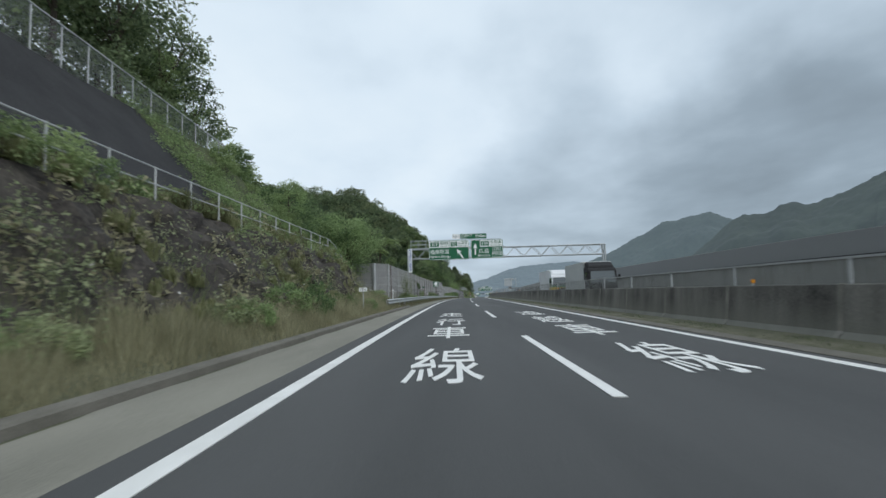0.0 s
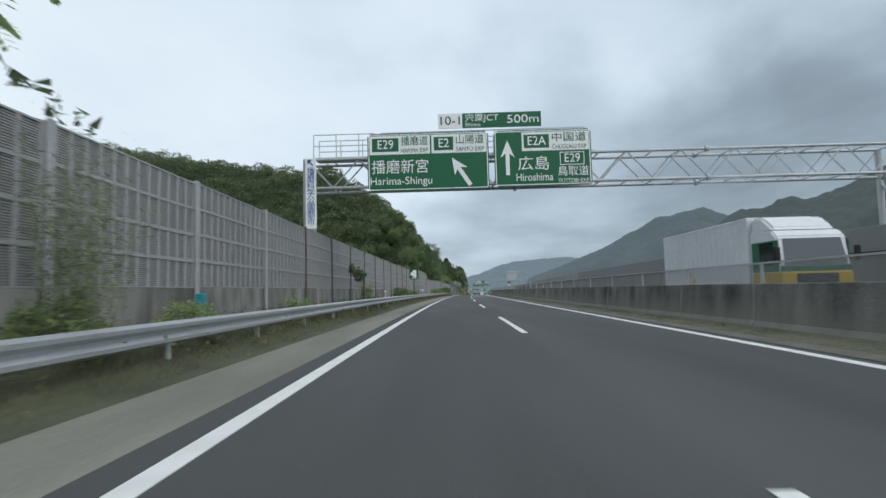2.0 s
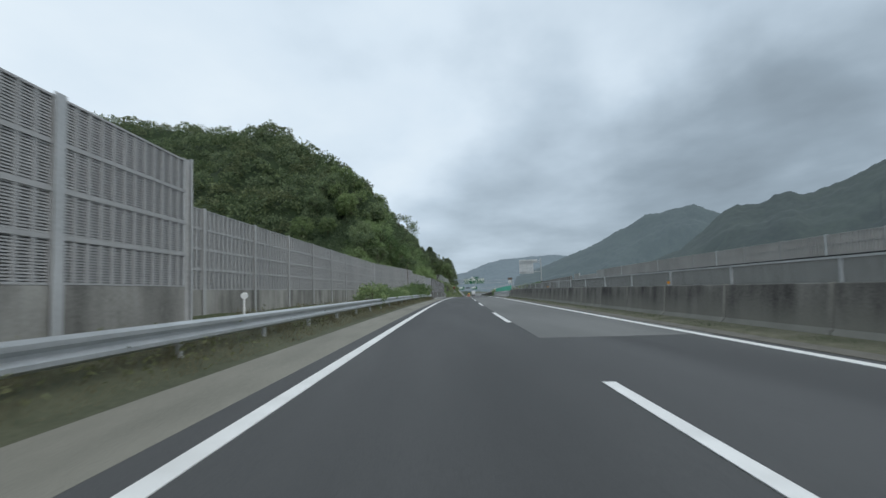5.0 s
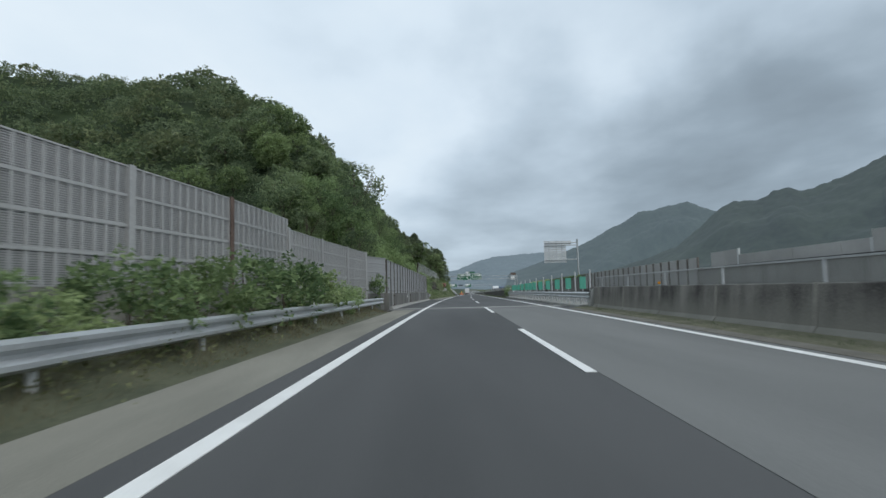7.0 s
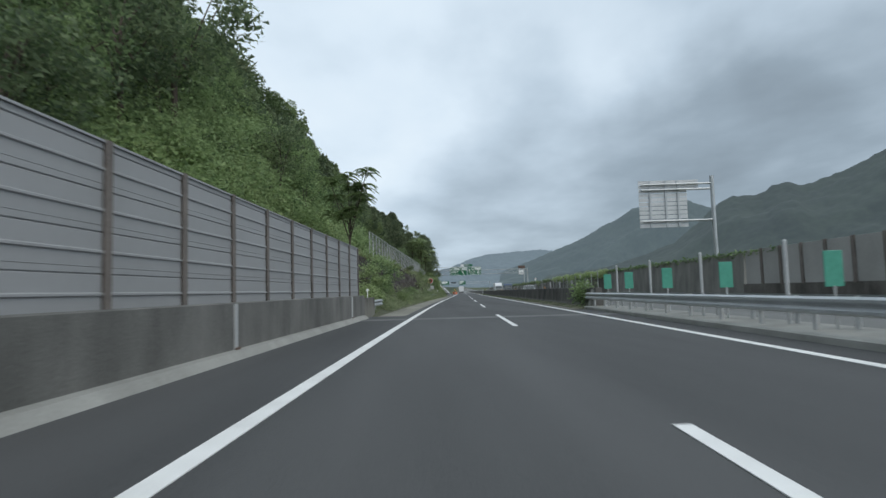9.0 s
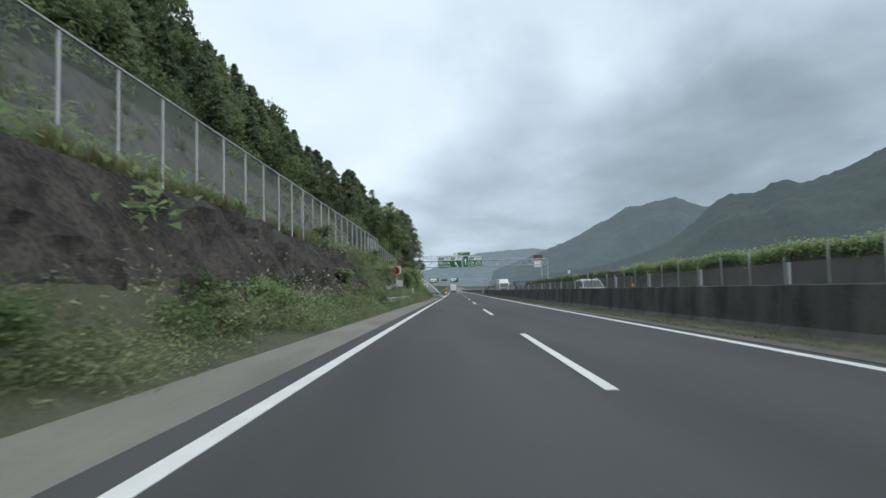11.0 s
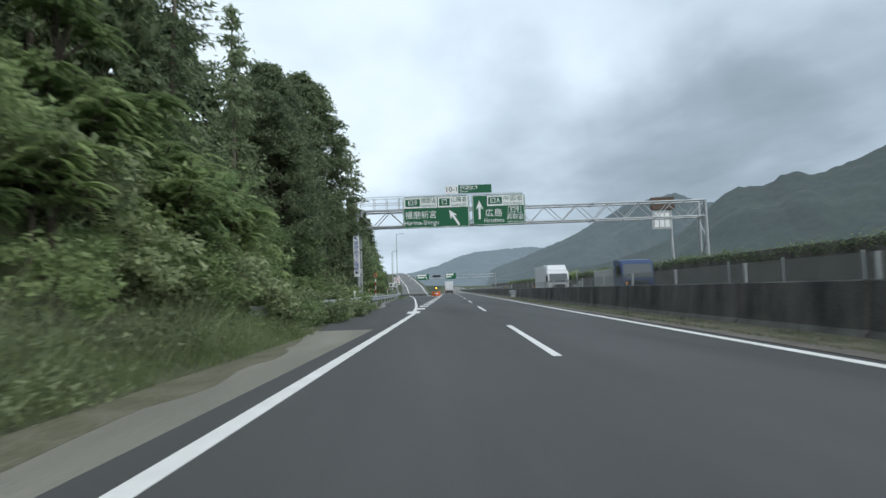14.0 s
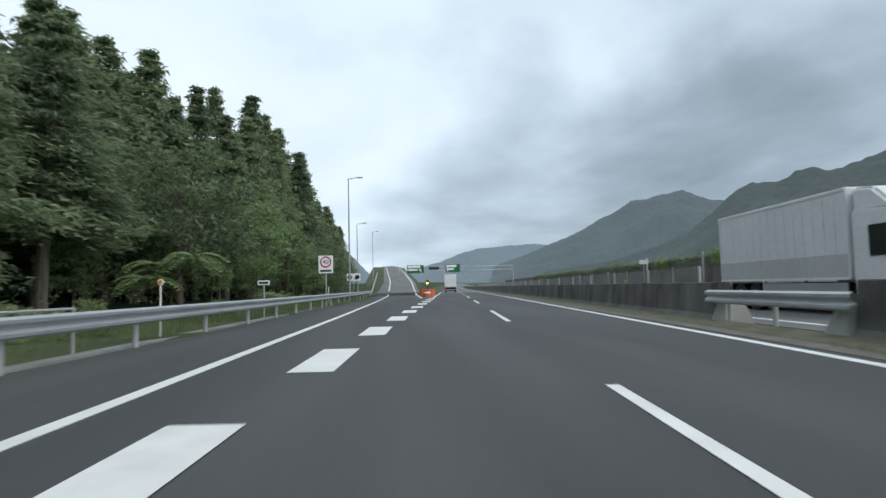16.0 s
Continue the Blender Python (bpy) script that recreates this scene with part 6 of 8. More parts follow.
# dark trees above the fence
for i in range(44):
    s = rnd.uniform(296, 362)
    put(rnd.choice([LIGHTER[2], LIGHTER[2], LIGHTER[0]]), s, -rnd.uniform(14.5, 19), scale=rnd.uniform(0.28, 0.4), rng=rnd)
for i in range(110):
    s = rnd.uniform(292, 372)
    d = rnd.uniform(15.0, 25)
    k = rnd.uniform(0.20, 0.31) * (1.0 + 0.006 * max(0, s - 320)) * (0.72 if d > 19 else 0.9)
    put(CEDAR_BACK, s, -d, scale=k * 1.9, sz=k, rng=rnd)
for s, o, k in ((318, -17, 0.28), (324, -16, 0.28), (329, -17.5, 0.28), (334, -15.5, 0.34), (340, -16.5, 0.34), (345, -15.5, 0.41), (350, -15, 0.46), (355, -14, 0.5), (360, -13.5, 0.54), (364, -14.5, 0.6), (369, -12.5, 0.7), (373, -15, 0.78), (378, -12.5, 0.72), (384, -14.5, 0.82), (390, -15.5, 0.95), (376, -17, 0.88), (383, -18, 1.0)):
    put(CYPRESS[1], s, o, scale=k * 0.85, sz=k, rng=rnd)
for s, o, k in ((380.5, -11.5, 0.8), (386.5, -11.0, 0.7), (390, -12.5, 0.92), (376, -14, 0.7)):
    put(CEDAR_THIN, s, o, scale=k, sz=k, rng=rnd)
for s, o, k in ((401.5, -10.5, 1.06), (395.5, -12.2, 0.9), (407, -14.0, 0.85), (391, -10.2, 0.72)):
    put(CYPRESS[0], s, o, scale=k, rng=rnd)
for i in range(26):
    s = rnd.uniform(346, 380)
    put(BROAD[rnd.choice((0, 1, 2))], s, -rnd.uniform(9.6, 13.0), scale=rnd.uniform(0.36, 0.55), rng=rnd)
put(FROND[0], 262.5, -6.2, z=0.5, scale=0.9, rng=rnd)
for s, o, k in ((360.5, -8.9, 0.95), (363.5, -9.6, 1.05), (367, -8.6, 0.85), (357, -10.5, 0.9), (371, -9.5, 0.8)):
    put(FROND[0], s, o, scale=k, rng=rnd)
for i in range(18):
    put(BROAD[rnd.randrange(3)], rnd.uniform(373, 395), -rnd.uniform(8.6, 12), scale=rnd.uniform(0.35, 0.62), rng=rnd)
for i in range(12):
    put(BUSH[rnd.choice((0, 1, 2))], rnd.uniform(372, 398), -rnd.uniform(6.6, 9.6), scale=rnd.uniform(1.0, 1.7), rng=rnd)
for i in range(10):
    put(BROAD[2], rnd.uniform(374, 404), -rnd.uniform(12, 19), scale=rnd.uniform(0.6, 0.85), rng=rnd)
# cedar wood beside the exit: edge of the wood, then its depth
for s, o, top in ((411, -14.5, 13.5), (414, -16, 14.5), (417, -14.5, 9.8), (420, -16.5, 11), (423, -14.5, 12.5), (426, -15.5, 12.2), (428.5, -14.2, 11.6), (430.5, -15.8, 13.2), (432.5, -17.0, 13.9), (435.1, -16.8, 14.5), (437.1, -17.2, 14.1), (439.0, -16.9, 14.6), (440.6, -17.1, 13.6), (442.8, -16.2, 12.6), (444.9, -17.0, 13.8), (446.8, -17.0, 15.0), (449.5, -16.0, 14.0), (452.4, -17.0, 16.8), (455.0, -16.0, 15.2), (457.8, -17.0, 18.3), (461.0, -16.2, 16.0), (464.0, -17.0, 18.5), (467.0, -16.0, 15.5), (469.5, -17.2, 18.6), (475.0, -17.0, 17.2), (479.5, -17.4, 15.5), (484.0, -17.4, 13.0), (489.0, -17.6, 13.0), (494.0, -18.2, 12.4), (500.0, -19.0, 12.8), (506.0, -20.0, 14.0), (513.0, -21.0, 13.0), (520.0, -22.0, 13.4), (528.0, -23.0, 14.0), (538.0, -24.0, 13.5)):
    k = (top - 0.6) / 17.0
    put(CEDAR[rnd.randrange(3)], s, o, scale=0.62 + 0.7 * k, sz=k, rng=rnd)
for i in range(150):
    s = 402 + rnd.uniform(0, 1) ** 1.2 * 125
    put(CEDAR_BACK, s, -rnd.uniform(17.4, 34) - max(0, s - 480) * 0.15, scale=rnd.uniform(0.95, 1.25), sz=rnd.uniform(0.6, 0.82) * (1.0 if s < 478 else 0.8), rng=rnd)
for s, o, k, q in ((435.5, -12.6, 1.02, 2), (441, -13.0, 0.9, 2), (447, -13.6, 0.85, 0), (453.5, -12.8, 0.72, 1), (459, -13.5, 0.7, 0), (465, -14, 0.7, 2), (473, -14.8, 0.6, 0), (482, -15.2, 0.6, 2)):
    put(BROAD[q], s, o, scale=k, rng=rnd)
for i in range(16):
    s = 408 + rnd.uniform(0, 100)
    put(rnd.choice(BROAD), s, -rnd.uniform(12.0, 14.5) - max(0, s - 460) * 0.12, scale=rnd.uniform(0.25, 0.42), rng=rnd)
put(FROND[1], 429.5, -10.2, z=0.1, scale=0.85, rng=rnd)
# bushes along the rail and at the wall's foot
put(BUSH[0], 212.2, -4.95, scale=0.85, sz=1.25, rng=rnd)
put(BUSH[0], 86.4, -5.35, z=0.62, scale=0.4, sz=0.6, rng=rnd)
for s, o, k in ((45, -5.6, 0.7), (58.5, -5.0, 0.55), (62, -4.9, 0.5), (70, -5.0, 0.45), (104, -5.1, 0.75), (106.5, -5.0, 0.6), (110.8, -5.0, 0.55), (112.4, -4.95, 0.6), (114.4, -5.0, 0.55), (116.6, -5.0, 0.5), (119.0, -5.0, 0.5), (160, -4.8, 0.9), (162.5, -4.9, 0.9), (167, -5.0, 0.7), (187, -5.0, 0.95), (171.5, -4.9, 0.6), (173.5, -5.0, 0.7), (175.4, -4.9, 0.55), (177.5, -5.0, 0.75), (179.6, -4.9, 0.6), (181.5, -5.0, 0.65), (183.5, -5.0, 0.9), (185.2, -5.0, 0.6), (189.5, -5.0, 1.0), (192, -5.0, 1.15), (195, -5.0, 1.2), (198, -5.0, 1.1), (202, -4.8, 0.8), (205.5, -5.0, 0.7), (262, -5.4, 0.9), (266, -5.8, 1.2), (270, -5.6, 1.1), (274, -6.0, 1.3)):
    put(BUSH[rnd.randrange(2)], s, o, scale=k, rng=rnd)
for i in range(46):
    s = rnd.uniform(262, 345)
    put(BUSH[rnd.randrange(3)], s, -rnd.uniform(4.7, 5.7) - (1.6 * rnd.random() if s > 318 else 0), scale=rnd.uniform(0.4, 0.75), rng=rnd)
for i in range(8):
    s = rnd.uniform(300, 368)
    put(FROND[3], s, -rnd.uniform(5.4, 7.4), scale=rnd.uniform(0.4, 0.75), rng=rnd)
for i in range(72):
    s = rnd.uniform(338, 390)
    put(BUSH[rnd.choice((0, 1, 1, 2))], s, -rnd.uniform(5.2, 6.7) - max(0, s - 366) * 0.06, scale=rnd.uniform(0.45, 0.85) * (0.62 if s < 352 else 1.0), rng=rnd)
for i in range(16):
    s = rnd.uniform(346, 384)
    put(FROND[3], s, -rnd.uniform(5.4, 6.4), scale=rnd.uniform(0.45, 0.75), rng=rnd)
for s, o, k in ((363.5, -6.3, 0.8), (365.8, -5.9, 0.9), (367.6, -6.5, 1.0), (369.8, -6.0, 0.95), (371.5, -6.6, 1.05), (374.0, -6.2, 1.0), (376.0, -6.8, 1.0)):
    put(FROND[3], s, o, scale=k, rng=rnd)
for i in range(22):
    s = rnd.uniform(362, 378)
    put(BUSH[rnd.choice((1, 1, 2))], s, -rnd.uniform(5.5, 7.4), scale=rnd.uniform(0.8, 1.2), rng=rnd)
for s, o, k in ((368.5, -7.9, 1.0), (370.4, -8.1, 0.95), (372.2, -7.9, 1.1), (373.8, -8.3, 1.15), (375.6, -7.9, 1.05), (377.5, -8.3, 1.1)):
    put(FROND[3], s, o, scale=k, rng=rnd)
    put(BUSH[1], s + 0.9, o + 0.15, scale=k, sz=1.5 * k, rng=rnd)
for s, o, k in ((369.5, -7.2, 0.8), (374, -7.6, 0.9)):
    put(FROND[1], s, o, scale=k, rng=rnd)
for i in range(14):
    put(BUSH[rnd.choice((0, 1, 2))], rnd.uniform(373.5, 387), -rnd.uniform(4.85, 5.4), scale=rnd.uniform(0.65, 0.95), rng=rnd)
for i in range(10):
    s = rnd.uniform(370, 391)
    put(BUSH[rnd.choice((0, 1, 2))], s, -rnd.uniform(5.0, 6.3), scale=rnd.uniform(0.45, 0.75), rng=rnd)
for i in range(12):
    put(BUSH[rnd.randrange(3)], rnd.uniform(6, 46), -rnd.uniform(4.9, 5.8), scale=rnd.uniform(0.35, 0.6), rng=rnd)
for s, k in ((13.2, 0.6), (14.6, 0.7), (16.0, 0.55), (17.6, 0.45), (30.5, 0.4), (41.5, 0.6), (44.5, 0.75)):
    put(BUSH[rnd.randrange(2)], s, -8.2, scale=k, rng=rnd)
for i in range(16):
    s = rnd.uniform(29, 50)
    put(BUSH[rnd.randrange(2)], s, -rnd.uniform(8.8, 12.5), scale=rnd.uniform(0.3, 0.6), rng=rnd)
for i in range(30):
    s = rnd.uniform(33, 52)
    put(BUSH[rnd.randrange(2)], s, -rnd.uniform(9.0, 14.0) - max(0, 42 - s) * 0.45, scale=rnd.uniform(0.7, 1.3), rng=rnd)
for s, o, k in ((22.2, -5.6, 0.8), (23.4, -5.0, 0.7), (24.5, -5.5, 0.9), (34, -4.6, 0.5)):
    put(BUSH[0], s, o, scale=k, rng=rnd)
for i in range(22):
    put(BUSH[rnd.randrange(3)], rnd.uniform(402, 470), -rnd.uniform(9.0, 12.0), scale=rnd.uniform(0.4, 0.7), rng=rnd)
hide_far(BROAD + LIGHTER + [SPARSE] + BUSH + CEDAR + CYPRESS + [CEDAR_BACK, CEDAR_THIN] + FROND)


def domes(rng, at, r, k, tall, shell=0.86):
    """Leaf places over a domed crown of radius r whose middle is at the point given."""
    q = rng.normal(size=(k, 3))
    q /= np.linalg.norm(q, axis=1, keepdims=True)
    lump = 1 + 0.16 * np.sin(q[:, 0] * 5 + at[0]) * np.sin(q[:, 1] * 5 + at[1]) + 0.10 * np.sin(q[:, 2] * 8 + at[0])
    q *= (rng.uniform(shell, 1.06, k) * lump)[:, None]
    q[:, 2] = np.where(q[:, 2] < -0.25, -q[:, 2], q[:, 2]) * tall
    return np.asarray(at) + q * r


def far_wood():
    """The woods on the hill: separate rounded crowns of many leaf clumps, in three greens."""
    rng = np.random.RandomState(5)
    kinds = [([], []) for _ in range(3)]
    placed = np.zeros((0, 3))
    for _ in range(5200):
        s, d = rng.uniform(226, 420), 33 + 200 * rng.uniform(0, 1) ** 1.15
        r = rng.uniform(1.9, 4.4)
        z = float(ground_z(s, -d))
        if z < 3.5 or (len(placed) and np.any(np.hypot(placed[:, 0] - s, placed[:, 1] - d) < 0.62 * (placed[:, 2] + r))):
            continue
        placed = np.vstack([placed, (s, d, r)])
        x, y = rxy(s, -d)
        k = 300 if d < 90 else 200
        c = domes(rng, (float(x), float(y), z + float(rise(s)) + r * 0.1), r, k, rng.uniform(0.85, 1.3))
        kind = kinds[rng.choice(3, p=(0.5, 0.3, 0.2))]
        kind[0].append(c)
        kind[1].append(np.full(k, r * 0.15))
    for (cs, sizes), mat, label in zip(kinds, (M_WOOD, M_WOOD_DARK, M_WOOD_OLIVE), ("mid-green", "dark green", "olive green")):
        c, sz = np.concatenate(cs), np.concatenate(sizes)
        quads = leaf_quads(c, 1.0, rng, small=True)
        mid = c[:, None, :]
        quads = mid + (quads - mid) * sz[:, None, None]
        tagged(new("hill_woodland", quads_mesh("hill_woodland", quads, mat)), label + " rounded tree crowns of the woodland covering the hillside", "woodland", kind="stuff")


far_wood()


def thicket(label, seed, n, s0, s1, d0, d1, r0, r1, per, leaf, mat):
    """Dense foliage of shrubs and young trees closing over a slope, in uneven mounds."""
    rng = np.random.RandomState(seed)
    cs = []
    for _ in range(n):
        s, d, r = rng.uniform(s0, s1), rng.uniform(d0, d1), rng.uniform(r0, r1)
        x, y = rxy(s, -d)
        cs.append(domes(rng, (float(x), float(y), float(ground_z(s, -d) + rise(s)) + r * 0.35), r, int(per * r * r), rng.uniform(0.7, 1.3), 0.7))
    tagged(new("thicket", quads_mesh("thicket", leaf_quads(np.concatenate(cs), leaf, rng, small=True), mat)), label, "thicket", kind="stuff")


thicket("dense mid-green thicket on the hillside beyond the noise wall", 61, 560, 226, 288, 9.0, 24.0, 0.8, 1.9, 120, 0.15, M_LEAF)
thicket("fresh green shrubs overhanging the noise wall", 62, 200, 226, 270, 7.8, 13.5, 0.7, 1.4, 150, 0.13, M_LEAF_LIGHT)
thicket("tangled olive shrubs and vines over the cut slope", 64, 80, 2, 13, 5.5, 8.1, 0.25, 0.65, 230, 0.06, M_WEED)
thicket("green shrubs along the foot of the railing", 65, 70, 8, 46, 7.4, 8.8, 0.25, 0.6, 230, 0.065, M_LEAF_LIGHT)
thicket("dark undergrowth below the trees above the upper fence", 66, 90, 6, 44, 15.2, 21.0, 0.8, 1.7, 120, 0.13, M_LEAF_DARK)
thicket("dark undergrowth between the trunks of the cedar wood", 67, 110, 404, 514, 13.8, 21.0, 0.8, 1.5, 110, 0.12, M_LEAF_DARK)
thicket("dark leafy thicket higher on the hillside", 63, 260, 230, 300, 18.0, 34.0, 1.0, 2.2, 90, 0.19, M_LEAF_DARK)


def blades(name, label, spots, n, height, mat, seed, lean=0.35, width=0.012):
    """Grass: upright thin blades in tufts over stretches (s0, s1, o0, o1)."""
    rng = np.random.RandomState(seed)
    out = []
    total = sum((b - a) * (d - c) for a, b, c, d in spots)
    for a, b, c, d in spots:
        m = int(n * (b - a) * (d - c) / total)
        s, o = rng.uniform(a, b, m), rng.uniform(c, d, m)
        tuft = 0.55 + 0.9 * np.abs(np.sin(s * 1.7 + 3 * o) * np.sin(s * 0.61))
        z = np.where(o > 0, 0.02, ground_z(s, o) - 0.04) + rise(s)
        x, y = rxy(s, o)
        h = height * tuft * rng.uniform(0.25, 1.25, m) * (0.45 + 0.55 * np.clip((np.abs(o) - np.abs(o).min()) / 0.7, 0, 1))
        ang = rng.uniform(0, 2 * math.pi, m)
        lx, ly = rng.normal(size=m) * lean * h, rng.normal(size=m) * lean * h
        wx, wy = np.cos(ang) * width * (1 + h), np.sin(ang) * width * (1 + h)
        p0 = np.stack([x - wx, y - wy, z], -1)
        p1 = np.stack([x + wx, y + wy, z], -1)
        p2 = np.stack([x + lx, y + ly, z + h], -1)
        out.append(np.stack([p0, p1, p2], 1))
    tagged(new(name, quads_mesh(name, np.concatenate(out), mat)), label, "grass", kind="stuff")


blades("dry_grass", "tall pale dry grass along the kerb", [(2, 46, -5.9, -3.9)], 50000, 0.62, M_GRASS_DRY, 1, 0.3, 0.0045)
blades("verge_grass", "green weeds and grass on the verge", [(-2, 46, -7.0, -5.0), (258, 300, -5.6, -4.15), (372, 398, -8, -5.4), (402, 470, -11.0, -7.6)], 60000, 0.38, M_GRASS, 2, 0.4, 0.006)
blades("verge_grass", "rough green grass at the edge of the shoulder", [(296, 374, -5.3, -3.85)], 80000, 0.40, M_GRASS, 6, 0.45, 0.008)
blades("rail_grass", "brownish short grass under the guard rail", [(46, 212, -5.6, -3.75)], 80000, 0.26, M_GRASS_BROWN, 3, 0.5, 0.006)
blades("median_grass", "thin weeds along the foot of the median wall", [(0, 208, 6.1, 6.6), (258, 418, 5.9, 6.62)], 46000, 0.16, M_GRASS, 4, 0.6, 0.006)


def leaf_patches(name, label, category, centres, per, spread, leaf, mat, seed):
    """Climbing or hanging leaves in patches round the given places."""
    rng = np.random.RandomState(seed)
    cs = np.concatenate([np.array(c) + rng.normal(size=(per, 3)) * np.array(spread) for c in centres])
    return tagged(new(name, quads_mesh(name, leaf_quads(cs, leaf, rng, small=True), mat)), label, category, kind="stuff")


def slope_spots(seed, n, s0, s1, d0, d1, lift=0.05):
    rng = np.random.RandomState(seed)
    out = []
    while len(out) < n:
        s, d = rng.uniform(s0, s1), rng.uniform(d0, d1)
        if noise.noise(Vector((s * 0.22, d * 0.5, seed))) < -0.05:
            continue
        p = rp(s, -d, float(ground_z(s, -d)) + lift)
        out.append(tuple(p))
    return out


leaf_patches("slope_weeds", "weeds and vines hanging over the dark cut slope", "weeds", slope_spots(3, 120, 2, 46, 5.4, 8.6), 60, (0.24, 0.24, 0.2), 0.06, M_WEED, 8)
leaf_patches("slope_weeds", "tufts of dry and green weeds on the rock face", "weeds", slope_spots(5, 330, 262, 372, 5.0, 5.9), 70, (0.34, 0.34, 0.26), 0.06, M_WEED, 9)
leaf_patches("slope_weeds", "mid-green climbing plants over the top of the rock face", "weeds", slope_spots(6, 330, 320, 374, 6.4, 9.0), 84, (0.34, 0.34, 0.28), 0.07, M_LEAF, 19)
leaf_patches("slope_creeper", "light green creeper on the slope above the railing", "weeds", slope_spots(7, 420, 27, 48, 9.0, 14.2), 80, (0.35, 0.35, 0.10), 0.06, M_LEAF, 10)


def tufts(name, label, spots, per, length, mat, seed, droop=0.9, width=0.009):
    """Clumps of long grass: each blade rises, bends over and hangs."""
    rng = np.random.RandomState(seed)
    c = np.repeat(np.array(spots), per, axis=0)
    m = len(c)
    a = rng.uniform(0, 2 * math.pi, m)
    size = np.repeat(rng.uniform(0.5, 1.25, len(spots)), per) * length * rng.uniform(0.6, 1.2, m)
    out = np.stack([np.cos(a), np.sin(a), np.zeros(m)], -1) * (size * rng.uniform(0.15, 0.7, m))[:, None]
    up = np.array([0, 0, 1.0])
    side = np.stack([-np.sin(a), np.cos(a), np.zeros(m)], -1) * width * (0.7 + size)[:, None]
    root = c + rng.normal(size=(m, 3)) * np.array([0.07, 0.07, 0.02])
    mid = root + out * 0.45 + up * (size * 0.62)[:, None]
    tip = root + out * 1.25 + up * (size * (1.0 - droop * rng.uniform(0.2, 1.1, m)))[:, None]
    lower = np.stack([root - side, root + side, mid + side * 0.8, mid - side * 0.8], 1)
    upper = np.stack([mid - side * 0.8, mid + side * 0.8, tip + side * 0.1, tip - side * 0.1], 1)
    return tagged(new(name, quads_mesh(name, np.concatenate([lower, upper]), mat)), label, "grass", kind="stuff")


tufts("slope_tufts", "olive clumps of long grass hanging on the dark cut slope", slope_spots(51, 150, 1, 47, 5.6, 8.3), 60, 0.6, M_GRASS_TALL, 52)
tufts("slope_tufts", "tall grass clumps growing along the berm railing", slope_spots(53, 60, 2, 46, 8.0, 8.8), 70, 0.8, M_GRASS_TALL, 54)
tufts("slope_tufts", "straw-coloured clumps of grass on the cut slope", slope_spots(55, 60, 1, 47, 5.4, 7.8), 40, 0.45, M_GRASS_DRY, 56)
tufts("slope_tufts", "brownish grass overhanging the edge of the rock face", slope_spots(57, 330, 262, 362, 6.9, 8.3), 56, 0.6, M_GRASS_TALL, 58)
leaf_patches("slope_weeds", "olive climbing weeds hanging down the rock face", "weeds", slope_spots(61, 300, 316, 364, 5.8, 7.4, 0.25), 70, (0.30, 0.30, 0.26), 0.055, M_WEED, 62)
tufts("slope_tufts", "long olive grass hanging down the rock face", slope_spots(63, 220, 312, 364, 5.8, 7.4, 0.2), 56, 0.6, M_WEED, 64)
tufts("slope_tufts", "grass and dead stalks on the slope behind the fence", slope_spots(59, 260, 280, 350, 8.3, 13.5), 50, 0.7, M_WEED, 60)
leaf_patches("wall_ivy", "dark ivy hanging on the louvred wall", "ivy", [tuple(rp(82.7 + 0.2 * i, -5.62, 2.38)) for i in range(4)] + [tuple(rp(83.9 + 0.26 * i, -5.62, 2.22 - 0.1 * (i % 3))) for i in range(12)], 70, (0.05, 0.16, 0.12), 0.09, M_LEAF_DARK, 11)
rng_chip = np.random.RandomState(77)
chips = []
for s0, s1, n in ((2, 46, 26), (296, 352, 170)):
    for _ in range(n):
        s, f = rng_chip.uniform(s0, s1), rng_chip.uniform(0, 1)
        d, z = (5.75 + 1.3 * f, 0.6 + 1.9 * f) if s0 < 100 else (5.35 + 1.2 * f, 0.7 + 2.2 * f)
        chips.append(rp(s, -d + 0.36, z + 0.1))
chips = leaf_quads(np.array([tuple(c) for c in chips]), 0.065, rng_chip, 0.0, 1.8)
tagged(new("rock_chips", quads_mesh("rock_chips", chips, M_CHIP)), "small pale chips and litter caught on the rock face", "stones", kind="stuff")
leaf_patches("wall_vine", "small tuft of vine leaves on the rim of the louvred wall", "vine", [tuple(rp(q, -5.66, z)) for q, z in ((83.0, 3.66), (83.2, 3.6), (87.7, 3.58))], 14, (0.05, 0.10, 0.06), 0.09, M_LEAF, 72)
leaf_patches("wall_vine", "large-leaved vine sprawling over the top of the louvred wall", "vine", [tuple(rp(58.6 + 0.22 * i, -5.72, 4.02 - 0.035 * i)) for i in range(9)], 5, (0.08, 0.18, 0.14), 0.12, M_LEAF_DARK, 71)
leaf_patches("hedge", "long clipped green hedge on top of the retaining wall", "hedge", [tuple(rp(347 + 0.5 * i, 18.0, 2.74 + 0.10 * math.sin(i * 0.13) + 0.07 * math.sin(i * 0.41) - 0.12 * (i % 3))) for i in range(380)], 130, (0.17, 0.25, 0.17), 0.08, M_LEAF_DARK, 12)
leaf_patches("hedge", "leafy creeper spilling over the concrete wall", "hedge", [tuple(rp(262 + 0.9 * i, 18.0, 2.9)) for i in range(44)], 40, (0.2, 0.4, 0.10), 0.14, M_LEAF, 13)
